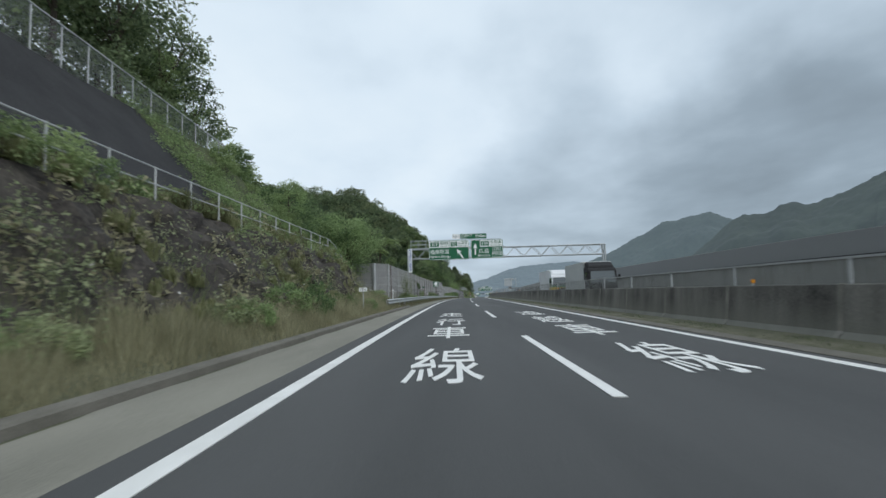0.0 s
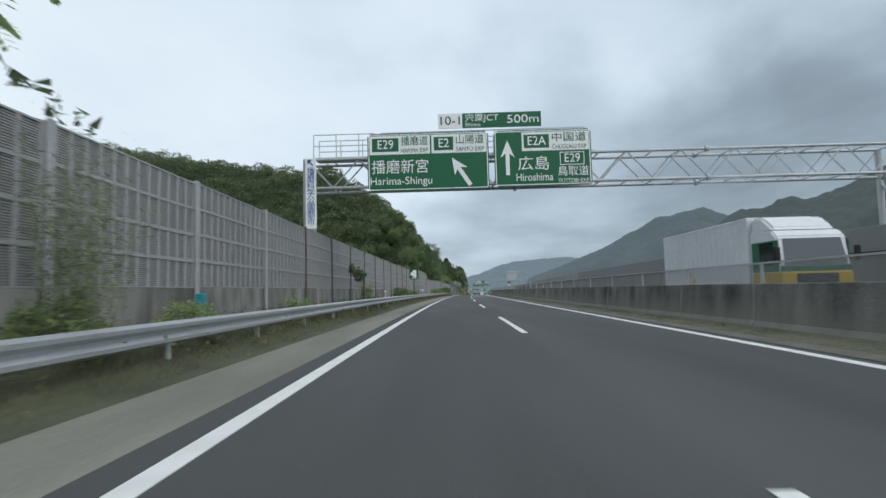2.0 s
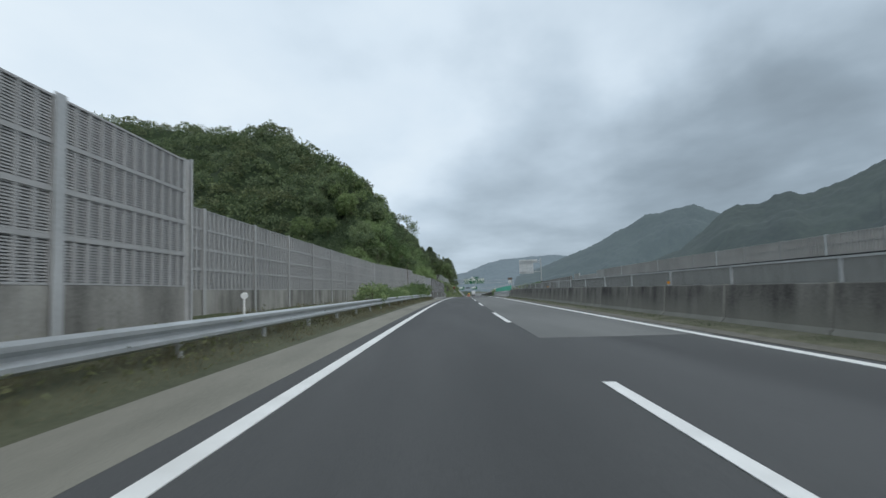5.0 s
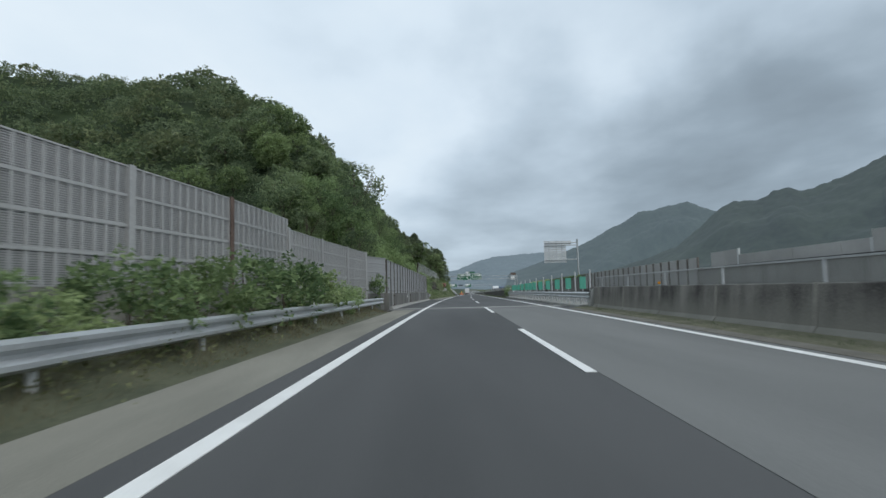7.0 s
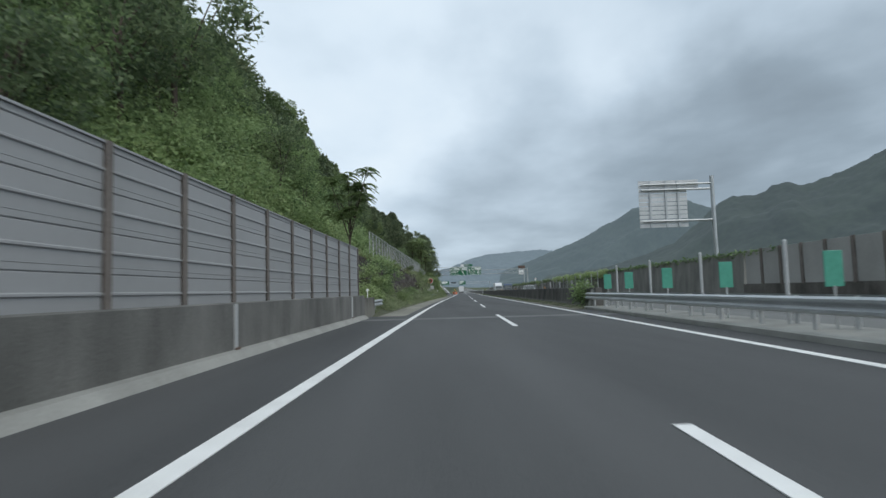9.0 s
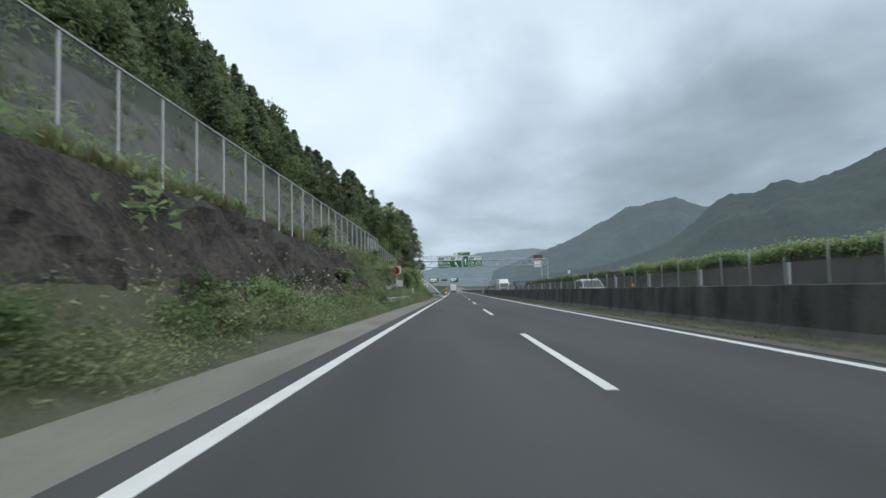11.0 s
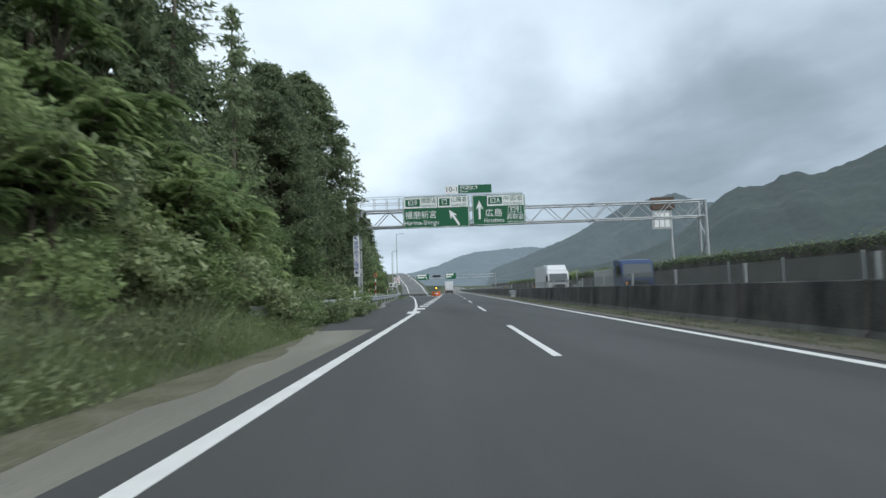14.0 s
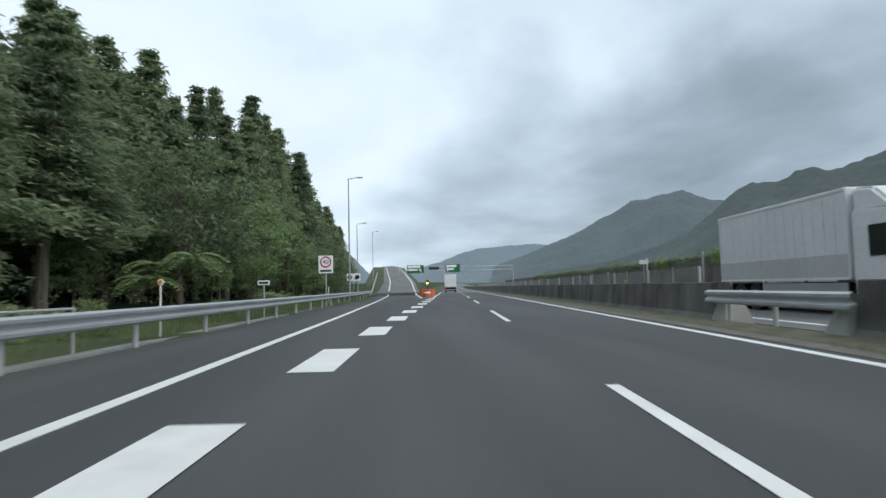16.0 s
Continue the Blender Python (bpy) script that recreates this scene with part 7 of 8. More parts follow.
leaf_patches("hedge", "thick bright green creeper hanging over the dark wall", "hedge", [tuple(rp(300 + 0.28 * i, 17.86, 2.92 + 0.10 * math.sin(i * 0.21) - 0.16 * (i % 4) * (1 if i % 37 < 21 else 0.5))) for i in range(150)], 120, (0.16, 0.22, 0.15), 0.10, M_LEAF_LIGHT, 15)
leaf_patches("median_shrub", "dark shrub growing at the end of the median wall", "bush", [tuple(rp(260.5 + 0.5 * i, 6.9, 0.8)) for i in range(5)], 220, (0.25, 0.3, 0.35), 0.10, M_LEAF, 14)


leaf_patches("verge_weeds", "dense light green weeds at the foot of the rock face", "weeds", slope_spots(21, 560, 262, 378, 4.5, 5.7, 0.22), 84, (0.30, 0.30, 0.24), 0.06, M_WEED, 22)

leaf_patches("verge_weeds", "low green weeds covering the verge beside the shoulder", "weeds", slope_spots(24, 1300, 262, 374, 3.95, 5.4, 0.10), 50, (0.22, 0.22, 0.13), 0.045, M_WEED, 25)
leaf_patches("verge_weeds", "low weeds spilling out below the guard rail", "weeds", slope_spots(26, 260, 370, 392, 4.9, 6.2, 0.12), 60, (0.26, 0.26, 0.14), 0.066, M_LEAF, 27)
leaf_patches("rail_weeds", "olive weeds under and behind the guard rail", "weeds", slope_spots(28, 500, 46, 212, 4.2, 5.4, 0.06), 40, (0.30, 0.30, 0.10), 0.045, M_GRASS_TALL, 29)
leaf_patches("slope_weeds", "scattered weeds on the grey slope behind the fence", "weeds", slope_spots(33, 110, 284, 352, 8.4, 14.0), 60, (0.4, 0.4, 0.2), 0.07, M_LEAF, 34)

blades("verge_grass", "long leaning green grass along the verge", [(326, 372, -5.6, -4.25)], 26000, 0.8, M_WEED, 52, 0.55, 0.007)
leaf_patches("rim_creeper", "light green creeper trailing over the rim of the rock face", "creeper", slope_spots(53, 240, 308, 372, 6.7, 7.6, 0.12), 70, (0.35, 0.30, 0.16), 0.07, M_WEED, 54)
leaf_patches("slope_undergrowth", "dark green undergrowth below the trees behind the fence", "undergrowth", slope_spots(55, 900, 292, 348, 14.0, 27.0, 0.25) + slope_spots(57, 520, 346, 384, 9.2, 24.0, 0.25), 44, (0.5, 0.5, 0.28), 0.15, M_LEAF_HILL, 56)
leaf_patches("slope_undergrowth", "dense green undergrowth on the foot of the wooded hill", "undergrowth", slope_spots(41, 620, 240, 300, 6.5, 17.0, 0.2), 46, (0.5, 0.5, 0.24), 0.15, M_LEAF, 42)


# ---- railing and fences on the slopes ----
def two_rail_fence(s0, s1, o, step, height, label):
    t = thing("pipe_railing", label, "railing", "slope railings")
    n = int((s1 - s0) / step)
    tops = []
    for i in range(n + 1):
        s = s0 + i * step
        p = rp(s, o, float(ground_z(s, o)))
        part("post", rod(bmesh.new(), p - Vector((0, 0, 0.3)), p + Vector((0, 0, height)), 0.032), M_POST, t)
        tops.append(p)
    for f in (0.97, 0.5):
        for i in range(n):
            part("rail", rod(bmesh.new(), tops[i] + Vector((0, 0, height * f)), tops[i + 1] + Vector((0, 0, height * f)), 0.024, seg=6), M_POST, t)
    return t


two_rail_fence(1.22, 46.3, -8.05, 2.145, 0.98, "grey two-rail steel pipe railing along the slope berm")
screen(5.94, 40.8, lambda s: float(ground_z(s, -14.2)) - 0.05, lambda s: float(np.interp(s, [21.7, 34.2, 41], [11.4, 10.85, 10.5])), -14.2, M_MESH, 1.58, "slope fences", "tall wire mesh fence above the dark slope", rails=True, post_r=0.035)
screen(278.4, 336.4, 4.0, 6.31, -7.4, M_MESH_TALL, 2.0, "slope fences", "tall chain-link fence with grey posts above the rock face", post_r=0.04)
screen(337.5, 371.0, lambda s: 4.2 - 0.014 * (s - 340), lambda s: 6.62 - 0.027 * max(0, s - 342), -8.55, M_MESH_TALL, 1.97, "slope fences", "tall chain-link fence with grey posts running into the trees", post_r=0.04)


for s0, z0, s1, z1 in ((317.6, 7.5, 321.4, 6.5), (328.1, 7.0, 334.7, 5.8)):
    t = thing("slope_pipe", "pale steel pipe slanting down the slope behind the fence", "pipe", "slope pipes")
    part("pipe", rod(bmesh.new(), rp(s0, -10, z0), rp(s1, -9.9, z1), 0.06), M_POST, t)
    for f in (0.1, 0.9):
        p = rp(s0 + (s1 - s0) * f, -10, z0 + (z1 - z0) * f)
        part("support", rod(bmesh.new(), p - Vector((0, 0, 1.6)), p, 0.035), M_POST, t)


# ---- roadside signs, markers and lamps ----
def pole_sign(name, s, o, w, h, zc, mat, label, category, pole_mat=M_POST, text_bars=0, pole=True, turn=0.0, ink=M_INK, r=0.03):
    t = thing(name, label, category, m=at_road(s, o, 0, turn))
    z0 = float(ground_z(s, o))
    if pole:
        part("pole", rod(bmesh.new(), (0, 0.04, z0 - 0.2), (0, 0.04, zc + h * 0.4), r), pole_mat, t)
    b = part("board", box_bm(-w / 2, w / 2, -0.012, 0.012, zc - h / 2, zc + h / 2, 0.008), mat, t)
    for k in range(text_bars):
        z = zc + h * (0.5 - (k + 0.5) / text_bars)
        part("text_bar", box_bm(-w * 0.38, w * 0.38, -0.018, -0.013, z - h * 0.16 / text_bars * 1.6, z + h * 0.16 / text_bars * 1.6), ink, b)
    return t


def disc(bm, r, y0, y1, x, z, seg=32):
    return rod(bm, (x, y0, z), (x, y1, z), r, seg=seg)


def delineator(s, o, zc, mat, label):
    t = thing("delineator", label, "delineator", "road delineators", m=at_road(s, o, 0))
    z0 = float(ground_z(s, o))
    part("stem", rod(bmesh.new(), (0, 0, z0 - 0.2), (0, 0, zc), 0.022), M_SIGN_WHITE, t)
    h = part("head", disc(bmesh.new(), 0.075, -0.02, 0.02, 0, zc, 16), M_SIGN_WHITE, t)
    part("reflector", disc(bmesh.new(), 0.06, -0.026, -0.02, 0, zc, 16), mat, h)
    return t


t = pole_sign("distance_board", 32.6, -4.65, 0.42, 0.2, 1.34, M_SIGN_WHITE, "small white distance board with dark figures on a thin post", "sign", r=0.02)
letters("102", 0.17, M_INK, t.children[-1], face(-0.05, -0.014, 1.34))
letters("5", 0.12, M_INK, t.children[-1], face(0.14, -0.014, 1.32))
t = pole_sign("distance_board", 123.0, -4.45, 0.42, 0.2, 1.2, M_SIGN_WHITE, "small white distance board with dark figures behind the rail", "sign")
letters("102", 0.17, M_INK, t.children[-1], face(-0.05, -0.014, 1.2))
letters("6", 0.12, M_INK, t.children[-1], face(0.14, -0.014, 1.18))
pole_sign("distance_board", 326.9, -5.6, 0.92, 0.23, 1.5, M_SIGN_BACK, "pale board on a post among weeds", "sign", text_bars=0)
pole_sign("distance_board", 432.6, -7.8, 0.5, 0.18, 1.48, M_SIGN_WHITE, "small white board on a post behind the rail", "sign", text_bars=1)
pole_sign("small_sign", 80.6, -4.6, 0.34, 0.15, 1.95, M_SIGN_GREEN, "small green board on a thin dark post", "sign", M_RUST)
pole_sign("small_sign", 371.7, 18.0, 0.36, 0.46, 3.62, M_SIGN_WHITE, "small white sign with a red triangle over the hedge", "sign")
tri_bm = bmesh.new()
tri_bm.faces.new([tri_bm.verts.new(p) for p in ((-0.1, -0.02, 3.72), (0.0, -0.02, 3.52), (0.1, -0.02, 3.72))])
part("red_triangle", tri_bm, M_RED, bpy.data.objects["small_sign.001"], "red triangle")
pole_sign("small_sign", 460.0, 16.9, 0.8, 0.36, 2.85, M_SIGN_BACK, "pale board seen from behind beside the opposite lanes", "sign")
for s, o, z, m, l in ((47.6, -4.8, 1.35, M_SIGN_WHITE, "white round delineator on a thin stem"), (90.5, -4.75, 1.1, M_SIGN_WHITE, "white round delineator on a thin stem"), (140.0, -4.75, 1.1, M_SIGN_WHITE, "white round delineator on a thin stem"), (258.9, -4.6, 1.25, M_SIGN_WHITE, "white round delineator beside the bridge end"), (345.1, -4.7, 1.38, M_SIGN_WHITE, "white round delineator among weeds"), (197.4, -4.7, 1.1, M_SIGN_WHITE, "white round delineator behind the rail"),
                      (395.6, -6.4, 1.2, M_SIGN_WHITE, "white round delineator behind the rail"), (403.7, -6.6, 1.33, M_ORANGE, "orange round delineator behind the rail"), (422.9, -7.2, 1.41, M_ORANGE, "orange round delineator behind the rail"), (451.0, -9.0, 1.3, M_ORANGE, "orange round delineator behind the rail")):
    delineator(s, o, z, m, l)

# parking-area board by the noise wall
t = pole_sign("guide_board", 119.8, -5.15, 1.0, 1.15, 3.06, M_SIGN_GREEN, "green guide board with a white road diagram", "sign", M_RUST, pole=True, r=0.05)
b = [o for o in t.children if o.name.startswith("board")][0]
part("diagram", box_bm(-0.12, 0.3, -0.02, -0.013, 2.72, 3.58), M_SIGN_WHITE, b)
for k in range(4):
    part("diagram_dash", box_bm(0.07, 0.11, -0.026, -0.021, 2.78 + 0.21 * k, 2.90 + 0.21 * k), M_INK, b)
part("diagram", box_bm(-0.38, -0.1, -0.02, -0.013, 2.95, 3.35, 0.0), M_SIGN_WHITE, b)
fit_text(b, "非常駐車帯", -0.44, 0.44, 2.59, 0.15, -0.014, M_SIGN_WHITE)

# electronic speed sign with its boxes
t = thing("speed_display", "round red-rimmed electronic speed sign on a post with grey boxes", "speed sign", m=at_road(333.6, -5.4, 0))
part("pole", rod(bmesh.new(), (0.05, 0.25, 0), (0.05, 0.25, 3.6), 0.055), M_GALV, t)
rim = part("rim", disc(bmesh.new(), 0.43, -0.03, 0.05, 0, 3.12, 40), M_SIGN_WHITE, t, "white outer rim")
part("red_ring", disc(bmesh.new(), 0.40, -0.04, -0.03, 0, 3.12, 40), M_RED, rim, "red ring")
part("display", disc(bmesh.new(), 0.275, -0.05, -0.04, 0, 3.12, 40), M_BLACK, rim, "black display disc")
for x in (-0.1, 0.08):
    part("digit_bar", box_bm(x - 0.05, x + 0.05, -0.054, -0.05, 2.99, 3.25), M_INK, rim)
part("hood", box_bm(-0.45, 0.45, 0.05, 0.2, 2.75, 3.5, 0.05), M_POST, t)
part("control_box", box_bm(0.0, 0.58, -0.1, 0.35, 1.62, 2.22, 0.02), M_TRUCK_GREY, t, "pale grey steel control box")
part("junction_box", box_bm(-0.5, 0.0, 0.1, 0.35, 1.55, 1.85, 0.02), M_POST, t)
part("junction_box", box_bm(-0.75, -0.4, 0.15, 0.45, 2.6, 3.0, 0.02), M_POST, t)
part("stay", rod(bmesh.new(), (-0.6, 0.3, 2.7), (-0.2, 0.3, 1.7), 0.03), M_GALV, t)

# speed limit board and arrow board by the exit
t = pole_sign("speed_limit_sign", 446.4, -8.2, 0.95, 1.15, 2.78, M_SIGN_WHITE, "white board with a round forty speed limit sign", "speed sign", r=0.04)
b = [o for o in t.children if o.name.startswith("board")][0]
part("red_ring", disc(bmesh.new(), 0.37, -0.02, -0.014, 0, 2.93, 32), M_RED, b)
part("white_disc", disc(bmesh.new(), 0.28, -0.026, -0.02, 0, 2.93, 32), M_SIGN_WHITE, b)
letters("40", 0.42, M_BLUE, b, face(0, -0.03, 2.93))
part("text_bar", box_bm(-0.36, 0.36, -0.02, -0.014, 2.3, 2.42), M_INK, b)
t = pole_sign("lamp_board", 480.0, -12.0, 1.7, 0.9, 2.6, M_SIGN_WHITE, "white board with two dark round lamps", "sign")
b = [o for o in t.children if o.name.startswith("board")][0]
for x in (-0.45, 0.45):
    part("lamp", disc(bmesh.new(), 0.27, -0.06, -0.012, x, 2.6, 20), M_INK, b)
t = thing("marker_pole", "red and white striped pole with a yellow square plate", "marker", m=at_road(412.6, -7.2, 0))
for k in range(7):
    part("band", rod(bmesh.new(), (0, 0, 0.35 * k), (0, 0, 0.35 * (k + 1)), 0.04), M_RED if k % 2 else M_SIGN_WHITE, t)
p = part("plate", box_bm(-0.15, 0.15, -0.02, 0.02, 2.62, 2.94, 0.01), M_ORANGE, t)
part("mark", box_bm(-0.08, 0.08, -0.026, -0.02, 2.7, 2.86), M_BLUE, p)


def street_lamp(s, o, h, label):
    t = thing("street_lamp", label, "street lamp", "street lamps", m=at_road(s, o, 0))
    part("pole", rod(bmesh.new(), (0, 0, -0.2), (0, 0, h), 0.09, 0.05, 10), M_GALV, t)
    a = part("arm", rod(bmesh.new(), (0, 0, h), (0.9, 0, h + 0.12), 0.04, 0.035), M_GALV, t)
    part("lantern", box_bm(0.8, 1.35, -0.12, 0.12, h + 0.05, h + 0.18, 0.04), M_POST, a)


street_lamp(463.4, -9.6, 11.6, "tall grey street lamp beside the exit lane")
street_lamp(489.6, -13.0, 10.2, "tall grey street lamp beside the exit ramp")
street_lamp(540.0, -17.5, 14.0, "tall grey street lamp beside the exit ramp")

# crash cushion at the exit nose
t = thing("crash_cushion", "orange crash cushion with an amber lamp at the exit nose", "crash cushion", m=at_road(478.0, -2.9, 0))
part("drum", rod(bmesh.new(), (0, 0, 0), (0, 0, 0.85), 0.42, 0.38, 18), plain("plastic_orange", (0.62, 0.14, 0.05), 0.5), t)
part("drum", rod(bmesh.new(), (-0.55, 1.0, 0), (-0.55, 1.0, 0.9), 0.42, 0.38, 18), bpy.data.materials["plastic_orange"], t)
part("drum", rod(bmesh.new(), (0.45, 1.0, 0), (0.45, 1.0, 0.9), 0.42, 0.38, 18), bpy.data.materials["plastic_orange"], t)
part("band", rod(bmesh.new(), (0, 0, 0.42), (0, 0, 0.6), 0.41, 0.40, 18), M_SIGN_WHITE, t)
part("post", rod(bmesh.new(), (0, 0.5, 0), (0, 0.5, 1.9), 0.05), M_INK, t)
part("lamp_housing", box_bm(-0.2, 0.2, 0.42, 0.6, 1.35, 2.0, 0.03), M_INK, t)
part("lamp", disc(bmesh.new(), 0.14, 0.39, 0.42, 0, 1.62, 20), M_LAMP, t, "lit amber warning lamp")

# far gantry over the exit
t = thing("sign_gantry", "distant galvanised gantry with two green boards over the exit", "sign gantry", "sign gantries", m=at_road(560, 0, 0))
for x in (-13.4, 16.2):
    part("leg", rod(bmesh.new(), (x, 0, -0.2), (x, 0, 6.4), 0.16, seg=10), M_GALV, t)
for z in (5.3, 6.3):
    part("chord", rod(bmesh.new(), (-13.5, 0, z), (16.3, 0, z), 0.08), M_GALV, t)
wb = bmesh.new()
for k in range(24):
    x = -13.4 + 29.6 * k / 24
    rod(wb, (x, 0, 5.3 if k % 2 else 6.3), (x + 29.6 / 24, 0, 6.3 if k % 2 else 5.3), 0.035, seg=6)
part("lattice", wb, M_GALV, t)
for x0, x1 in ((-11.2, -6.9), (-1.2, 2.5)):
    b = part("sign_board", box_bm(x0, x1, -0.2, -0.12, 4.9, 6.95, 0.02), M_SIGN_GREEN, t)
    part("road_name_plate", box_bm(x0 + 0.15, x1 - 0.9, -0.21, -0.202, 6.2, 6.8), M_SIGN_WHITE, b)
    part("text_bar", box_bm(x0 + 0.3, x1 - 1.6, -0.21, -0.202, 5.5, 5.95), M_SIGN_WHITE, b)
    arrow(b, x1 - 0.6 if x0 < -5 else x0 + 0.5, 5.1, 1.2, 0.7, 33 if x0 < -5 else 0, -0.206)
part("display_board", box_bm(-5.6, -2.9, -0.2, 0.1, 5.7, 6.4, 0.02), M_INK, t, "dark electronic display board")

# back of a large board beyond the opposite carriageway
t = thing("sign_board_back", "large slatted board seen from behind on a cantilever pole", "sign", m=at_road(272.0, 0, 0))
part("pole", rod(bmesh.new(), (18.9, 0, -0.2), (18.85, 0, 9.0), 0.16, 0.14, 12), M_GALV, t)
for z in (8.45, 8.05, 5.75):
    part("arm", rod(bmesh.new(), (13.7, 0, z), (18.9, 0, z), 0.08), M_GALV, t)
for k in range(11):
    z = 5.3 + k * 0.32
    part("slat", box_bm(13.55, 17.05 if k < 9 else 17.9, 0.16, 0.2, z, z + 0.27), M_SIGN_BACK, t)
for x in (14.35, 15.5, 16.4):
    part("stiffener", box_bm(x - 0.06, x + 0.06, 0.06, 0.16, 5.3, 8.75), M_GALV, t)
t = thing("traffic_display", "grey electronic display box on a tall pole", "sign", m=at_road(406.5, 0, 0))
part("pole", rod(bmesh.new(), (19.0, 0.4, -0.2), (18.95, 0.4, 8.2), 0.15, 0.13, 12), M_GALV, t)
part("case", box_bm(17.25, 19.25, 0.0, 0.35, 7.35, 8.4, 0.04), M_RUST, t, "dark weathered case")
part("panel_frame", box_bm(17.25, 18.85, 0.0, 0.12, 5.68, 7.2, 0.02), M_POST, t)
for k in range(3):
    part("panel", box_bm(17.45 + 0.45 * k, 17.8 + 0.45 * k, -0.03, 0.0, 5.85, 7.05), M_SIGN_WHITE, t)

# reflectors on the median wall; strips, pipes and a plate on the parapet
for i in range(18):
    s = 16.5 + 26.0 * i
    if 208 < s < 259 or 418 < s < 426:
        continue
    t = thing("wall_reflector", "small orange reflector on the median wall", "reflector", "wall reflectors", m=at_road(s, 7.0, 1.06))
    part("bracket", box_bm(-0.02, 0.02, -0.02, 0.02, 0, 0.1), M_POST, t)
    part("lens", disc(bmesh.new(), 0.05, -0.035, -0.02, 0, 0.1, 14), M_ORANGE, t)
for s in (215.6, 227.25, 239.9, 251.9):
    t = thing("cover_strip", "pale steel cover strip on the face of the bridge parapet", "cover strip", "parapet strips", m=at_road(s, -4.13, 0.13))
    part("plate", box_bm(-0.02, 0.035, -0.07, 0.07, 0.0, 0.84, 0.006), M_POST, t)
    part("foot", box_bm(0.0, 0.07, -0.07, 0.12, -0.02, 0.05, 0.01), M_RUST, t, "rusty foot of the strip")
for s in (216.2, 228.45):
    t = thing("drain_pipe", "grey steel pipe clamped to the face of the bridge parapet", "pipe", "parapet pipes", m=at_road(s, -4.06, 0.2))
    part("pipe", rod(bmesh.new(), (0, 0, 0), (0, 0, 0.66), 0.035), M_WALL_GREY, t)
    for z in (0.06, 0.62):
        part("clamp", box_bm(-0.08, 0.05, -0.09, 0.09, z - 0.03, z + 0.03, 0.008), M_POST_DARK, t)
t = thing("wall_plate", "small white plate screwed to the bridge parapet", "plate", m=at_road(226.1, -4.13, 0.72))
part("plate", box_bm(-0.01, 0.02, -0.13, 0.13, -0.09, 0.10, 0.006), M_SIGN_WHITE, t)
part("panel", box_bm(0.02, 0.024, -0.10, 0.10, -0.06, 0.07), M_LOUVRE, t, "grey face of the plate")
for s, h in ((207.9, 0.98), (259.2, 0.98), (419.1, 0.62), (423.7, 0.62)):
    bm = bmesh.new()
    lo = [bm.verts.new((x, y, 0)) for x, y in ((-0.42, -0.36), (0.42, -0.36), (0.42, 0.36), (-0.42, 0.36))]
    hi = [bm.verts.new((x, y, h)) for x, y in ((-0.22, -0.2), (0.22, -0.2), (0.22, 0.2), (-0.22, 0.2))]
    bm.faces.new(hi)
    for k in range(4):
        bm.faces.new((lo[k], lo[(k + 1) % 4], hi[(k + 1) % 4], hi[k]))
    bmesh.ops.bevel(bm, geom=list(bm.edges), offset=0.03, segments=2, affect="EDGES")
    t = tagged(new("median_end", bm_mesh("median_end", bm, M_CONCRETE)), "pale sloped concrete end block of the median wall", "median barrier", "median ends")
    t.matrix_basis = at_road(s, 7.08, 0)

# posts, low boards and vines along the far retaining wall
for s, h in tuple((303.4 + 3.66 * k, (2.95, 2.85, 2.4)[k % 3]) for k in range(12)) + ((337.6, 2.02), (347, 2.5), (352, 2.3), (356.5, 3.0), (360.1, 2.0), (365, 2.2), (370.6, 2.0), (376, 2.1), (382, 2.2), (388, 2.2), (394, 2.3), (438.0, 3.1), (441.7, 2.45), (445.4, 2.0), (449.4, 3.1), (455, 2.2), (461, 3.2), (467, 2.2), (474, 2.3), (481, 2.3), (488, 2.3)):
    t = thing("steel_post", "pale steel post in front of the retaining wall", "post", "retaining wall posts", m=at_road(s, 17.5, 0))
    part("shaft", box_bm(-0.06, 0.06, -0.06, 0.06, -0.15, h, 0.01), M_POST, t)
    part("cap", box_bm(-0.075, 0.075, -0.075, 0.075, h, h + 0.03), M_POST, t)
for s0, s1, z0, z1 in ((438.2, 441.5, 0.75, 1.33), (435.6, 437.8, 0.9, 1.78)):
    t = thing("barrier_board", "low white board set against the retaining wall", "board", "white boards", m=at_road(s0, 17.62, 0))
    L = s1 - s0
    for k in range(3):
        part("plank", box_bm(-0.03, 0.03, 0, L, z0 + (z1 - z0) * k / 3 + 0.006, z0 + (z1 - z0) * (k + 1) / 3 - 0.006, 0.004), M_TRUCK_GREY, t)
    for y in (0.2, L - 0.2):
        part("leg", box_bm(0.03, 0.09, y - 0.04, y + 0.04, -0.12, z1), M_POST, t)
leaf_patches("wall_vines", "bright green vines hanging over the retaining wall", "vine", [tuple(rp(438.5 + 0.32 * i, 17.72, 2.75 - 0.9 * math.exp(-((i - 16) / 9.0) ** 2) * ((i * 7) % 5) / 4)) for i in range(32)] + [tuple(rp(457 + 0.3 * i, 17.72, 2.5)) for i in range(8)] + [tuple(rp(363 + 0.3 * i, 17.72, 2.45)) for i in range(14)], 110, (0.06, 0.25, 0.24), 0.10, M_LEAF_LIGHT, 31)


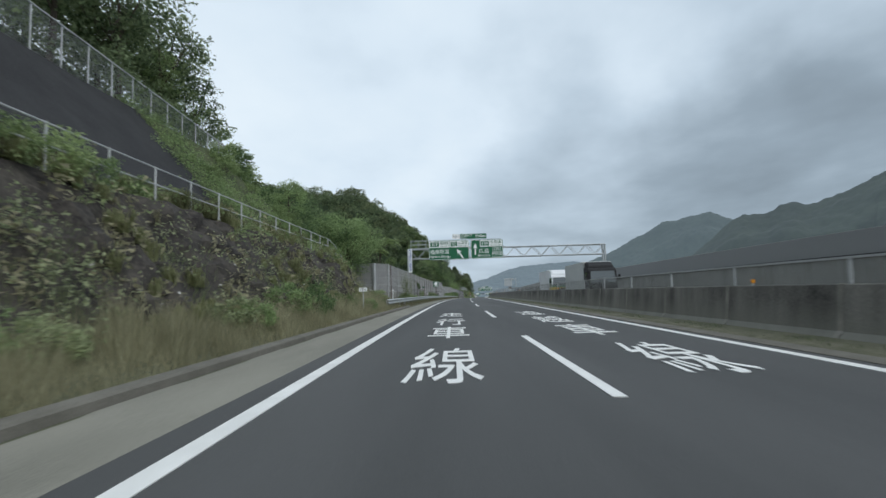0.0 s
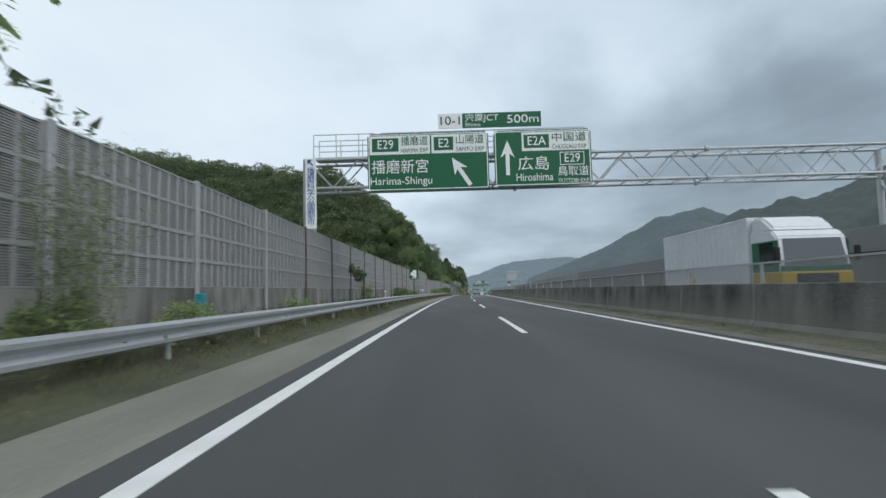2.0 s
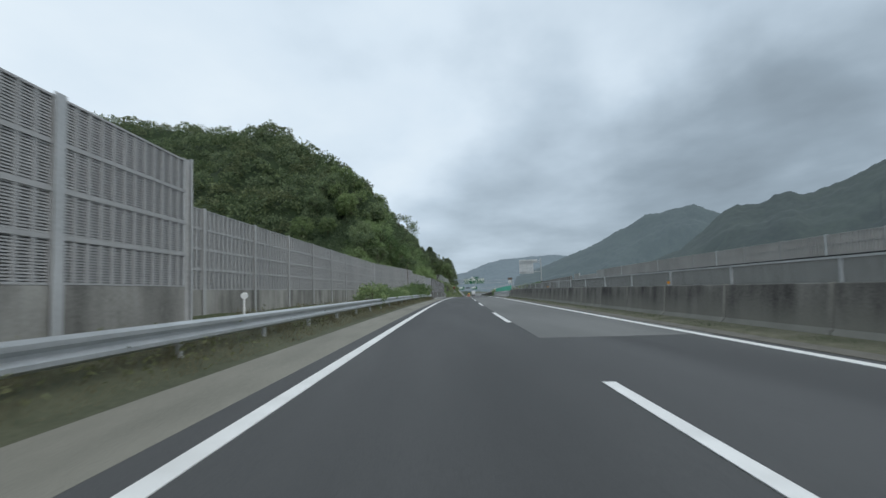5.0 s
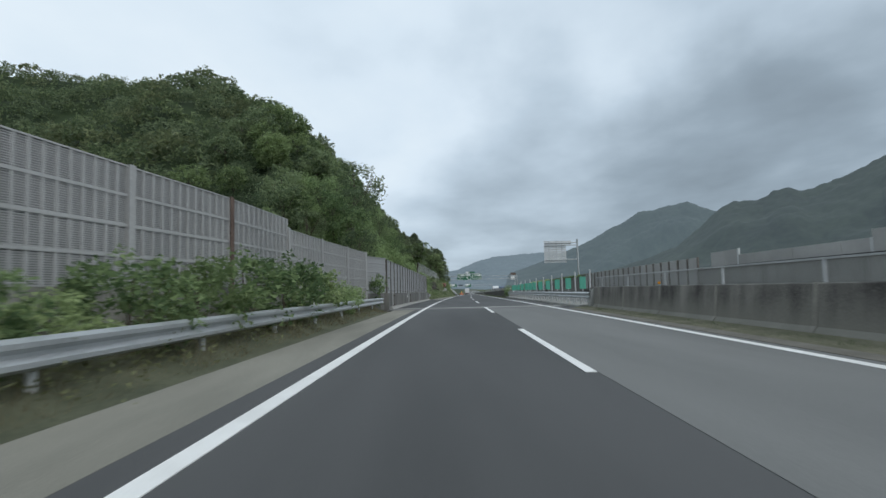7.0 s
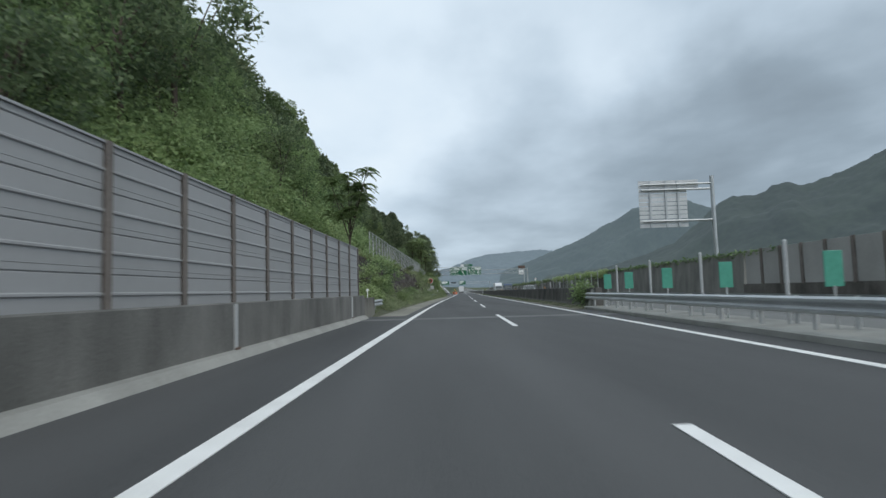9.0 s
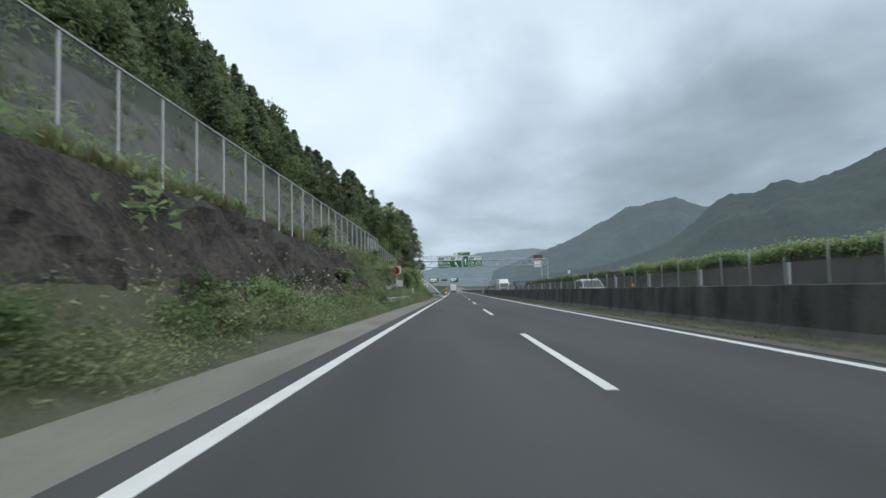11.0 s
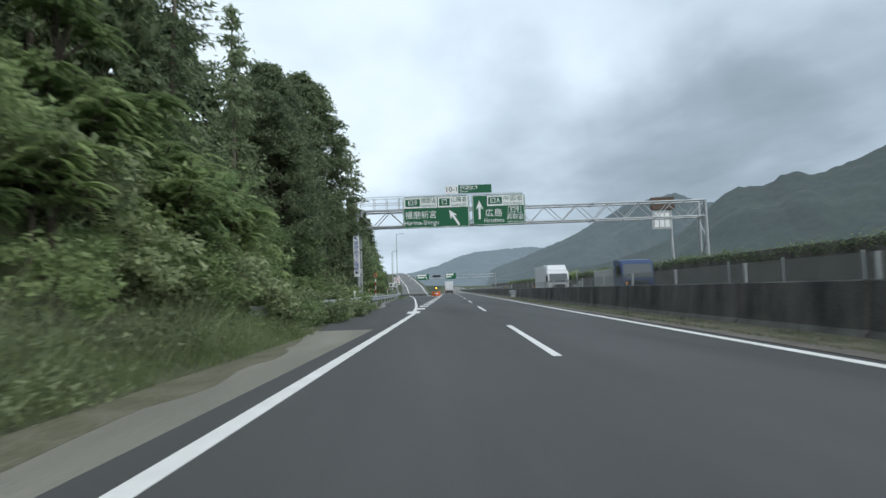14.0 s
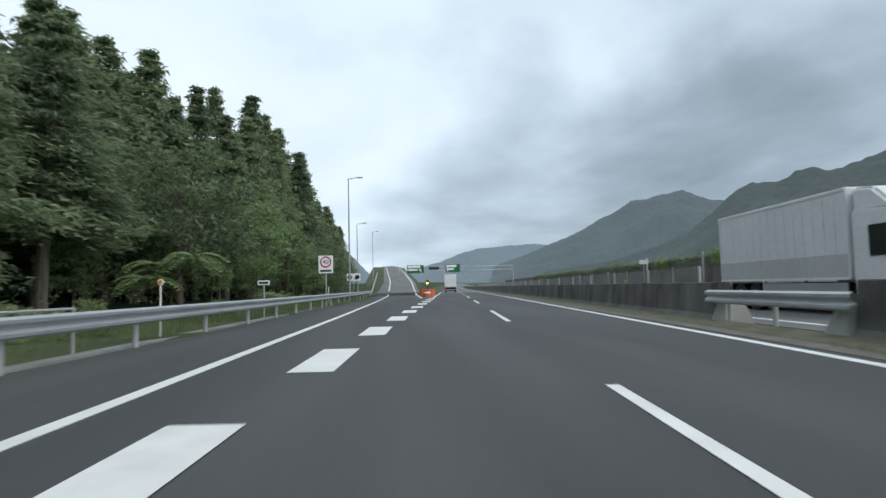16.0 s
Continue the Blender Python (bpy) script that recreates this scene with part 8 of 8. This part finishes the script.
def tall_weed(s, o, height, label):
    """A clump of tall thin stems with narrow leaves, wider at the middle."""
    rng = np.random.RandomState(33)
    t = thing("tall_weed", label, "weeds", m=at_road(s, o, 0))
    cs = []
    for k in range(22):
        a, r = rng.uniform(0, 6.28), rng.uniform(0.05, 0.55)
        h = height * rng.uniform(0.65, 1.0)
        top = np.array([math.cos(a) * r * 1.5, math.sin(a) * r * 1.5, h])
        part("stem", rod(bmesh.new(), (math.cos(a) * r * 0.3, math.sin(a) * r * 0.3, -0.2), tuple(top), 0.010, 0.003, 4), M_WISP, t)
        u = rng.uniform(0.10, 1.0, 200)[:, None]
        cs.append(top * u + rng.normal(size=(200, 3)) * np.array([0.15, 0.15, 0.08]))
    part("leaves", quads_mesh("leaves", leaf_quads(np.concatenate(cs), 0.018, rng, 0.0, 5.0, True), M_WISP), None, t)
    return t


tall_weed(58.6, -4.75, 3.35, "tall wispy weed clump standing in front of the louvred wall")
two_rail_fence(405.3, 419.6, -7.2, 2.86, 0.9, "low two-rail steel pipe fence behind the exit guard rail")
t = thing("marker_post", "small post with a teal box and white foot behind the rail", "marker", m=at_road(63.2, -5.2, 0.3))
part("foot", box_bm(-0.07, 0.07, -0.07, 0.07, -0.2, 0.55, 0.01), M_SIGN_WHITE, t, "white foot")
part("head", box_bm(-0.09, 0.09, -0.09, 0.09, 0.53, 0.85, 0.03), plain("teal_paint", (0.03, 0.26, 0.30), 0.5), t, "teal plastic head")
t = thing("equipment_cabinet", "grey steel equipment cabinet at the edge of the wood", "cabinet", m=at_road(401.8, -9.6, 0))
body = part("body", box_bm(-0.45, 0.45, -0.9, 0.9, 0.02, 1.45, 0.02), M_TRUCK_GREY, t)
part("roof", box_bm(-0.52, 0.52, -0.97, 0.97, 1.45, 1.53, 0.02), M_POST, t)
part("plinth", box_bm(-0.5, 0.5, -0.95, 0.95, -0.2, 0.03, 0.01), M_CONCRETE, t)
for y in (-0.45, 0.45):
    dr = part("door", box_bm(0.45, 0.465, y - 0.41, y + 0.41, 0.1, 1.38, 0.004), M_TRUCK_GREY, t)
    part("handle", box_bm(0.465, 0.49, y + 0.28, y + 0.31, 0.7, 0.85), M_BLACK, dr)


leaf_patches("slope_grass", "pale straw-coloured weeds on the cut slope", "weeds", slope_spots(15, 110, 2, 46, 5.2, 8.4), 60, (0.22, 0.22, 0.3), 0.09, M_GRASS_DRY, 16)
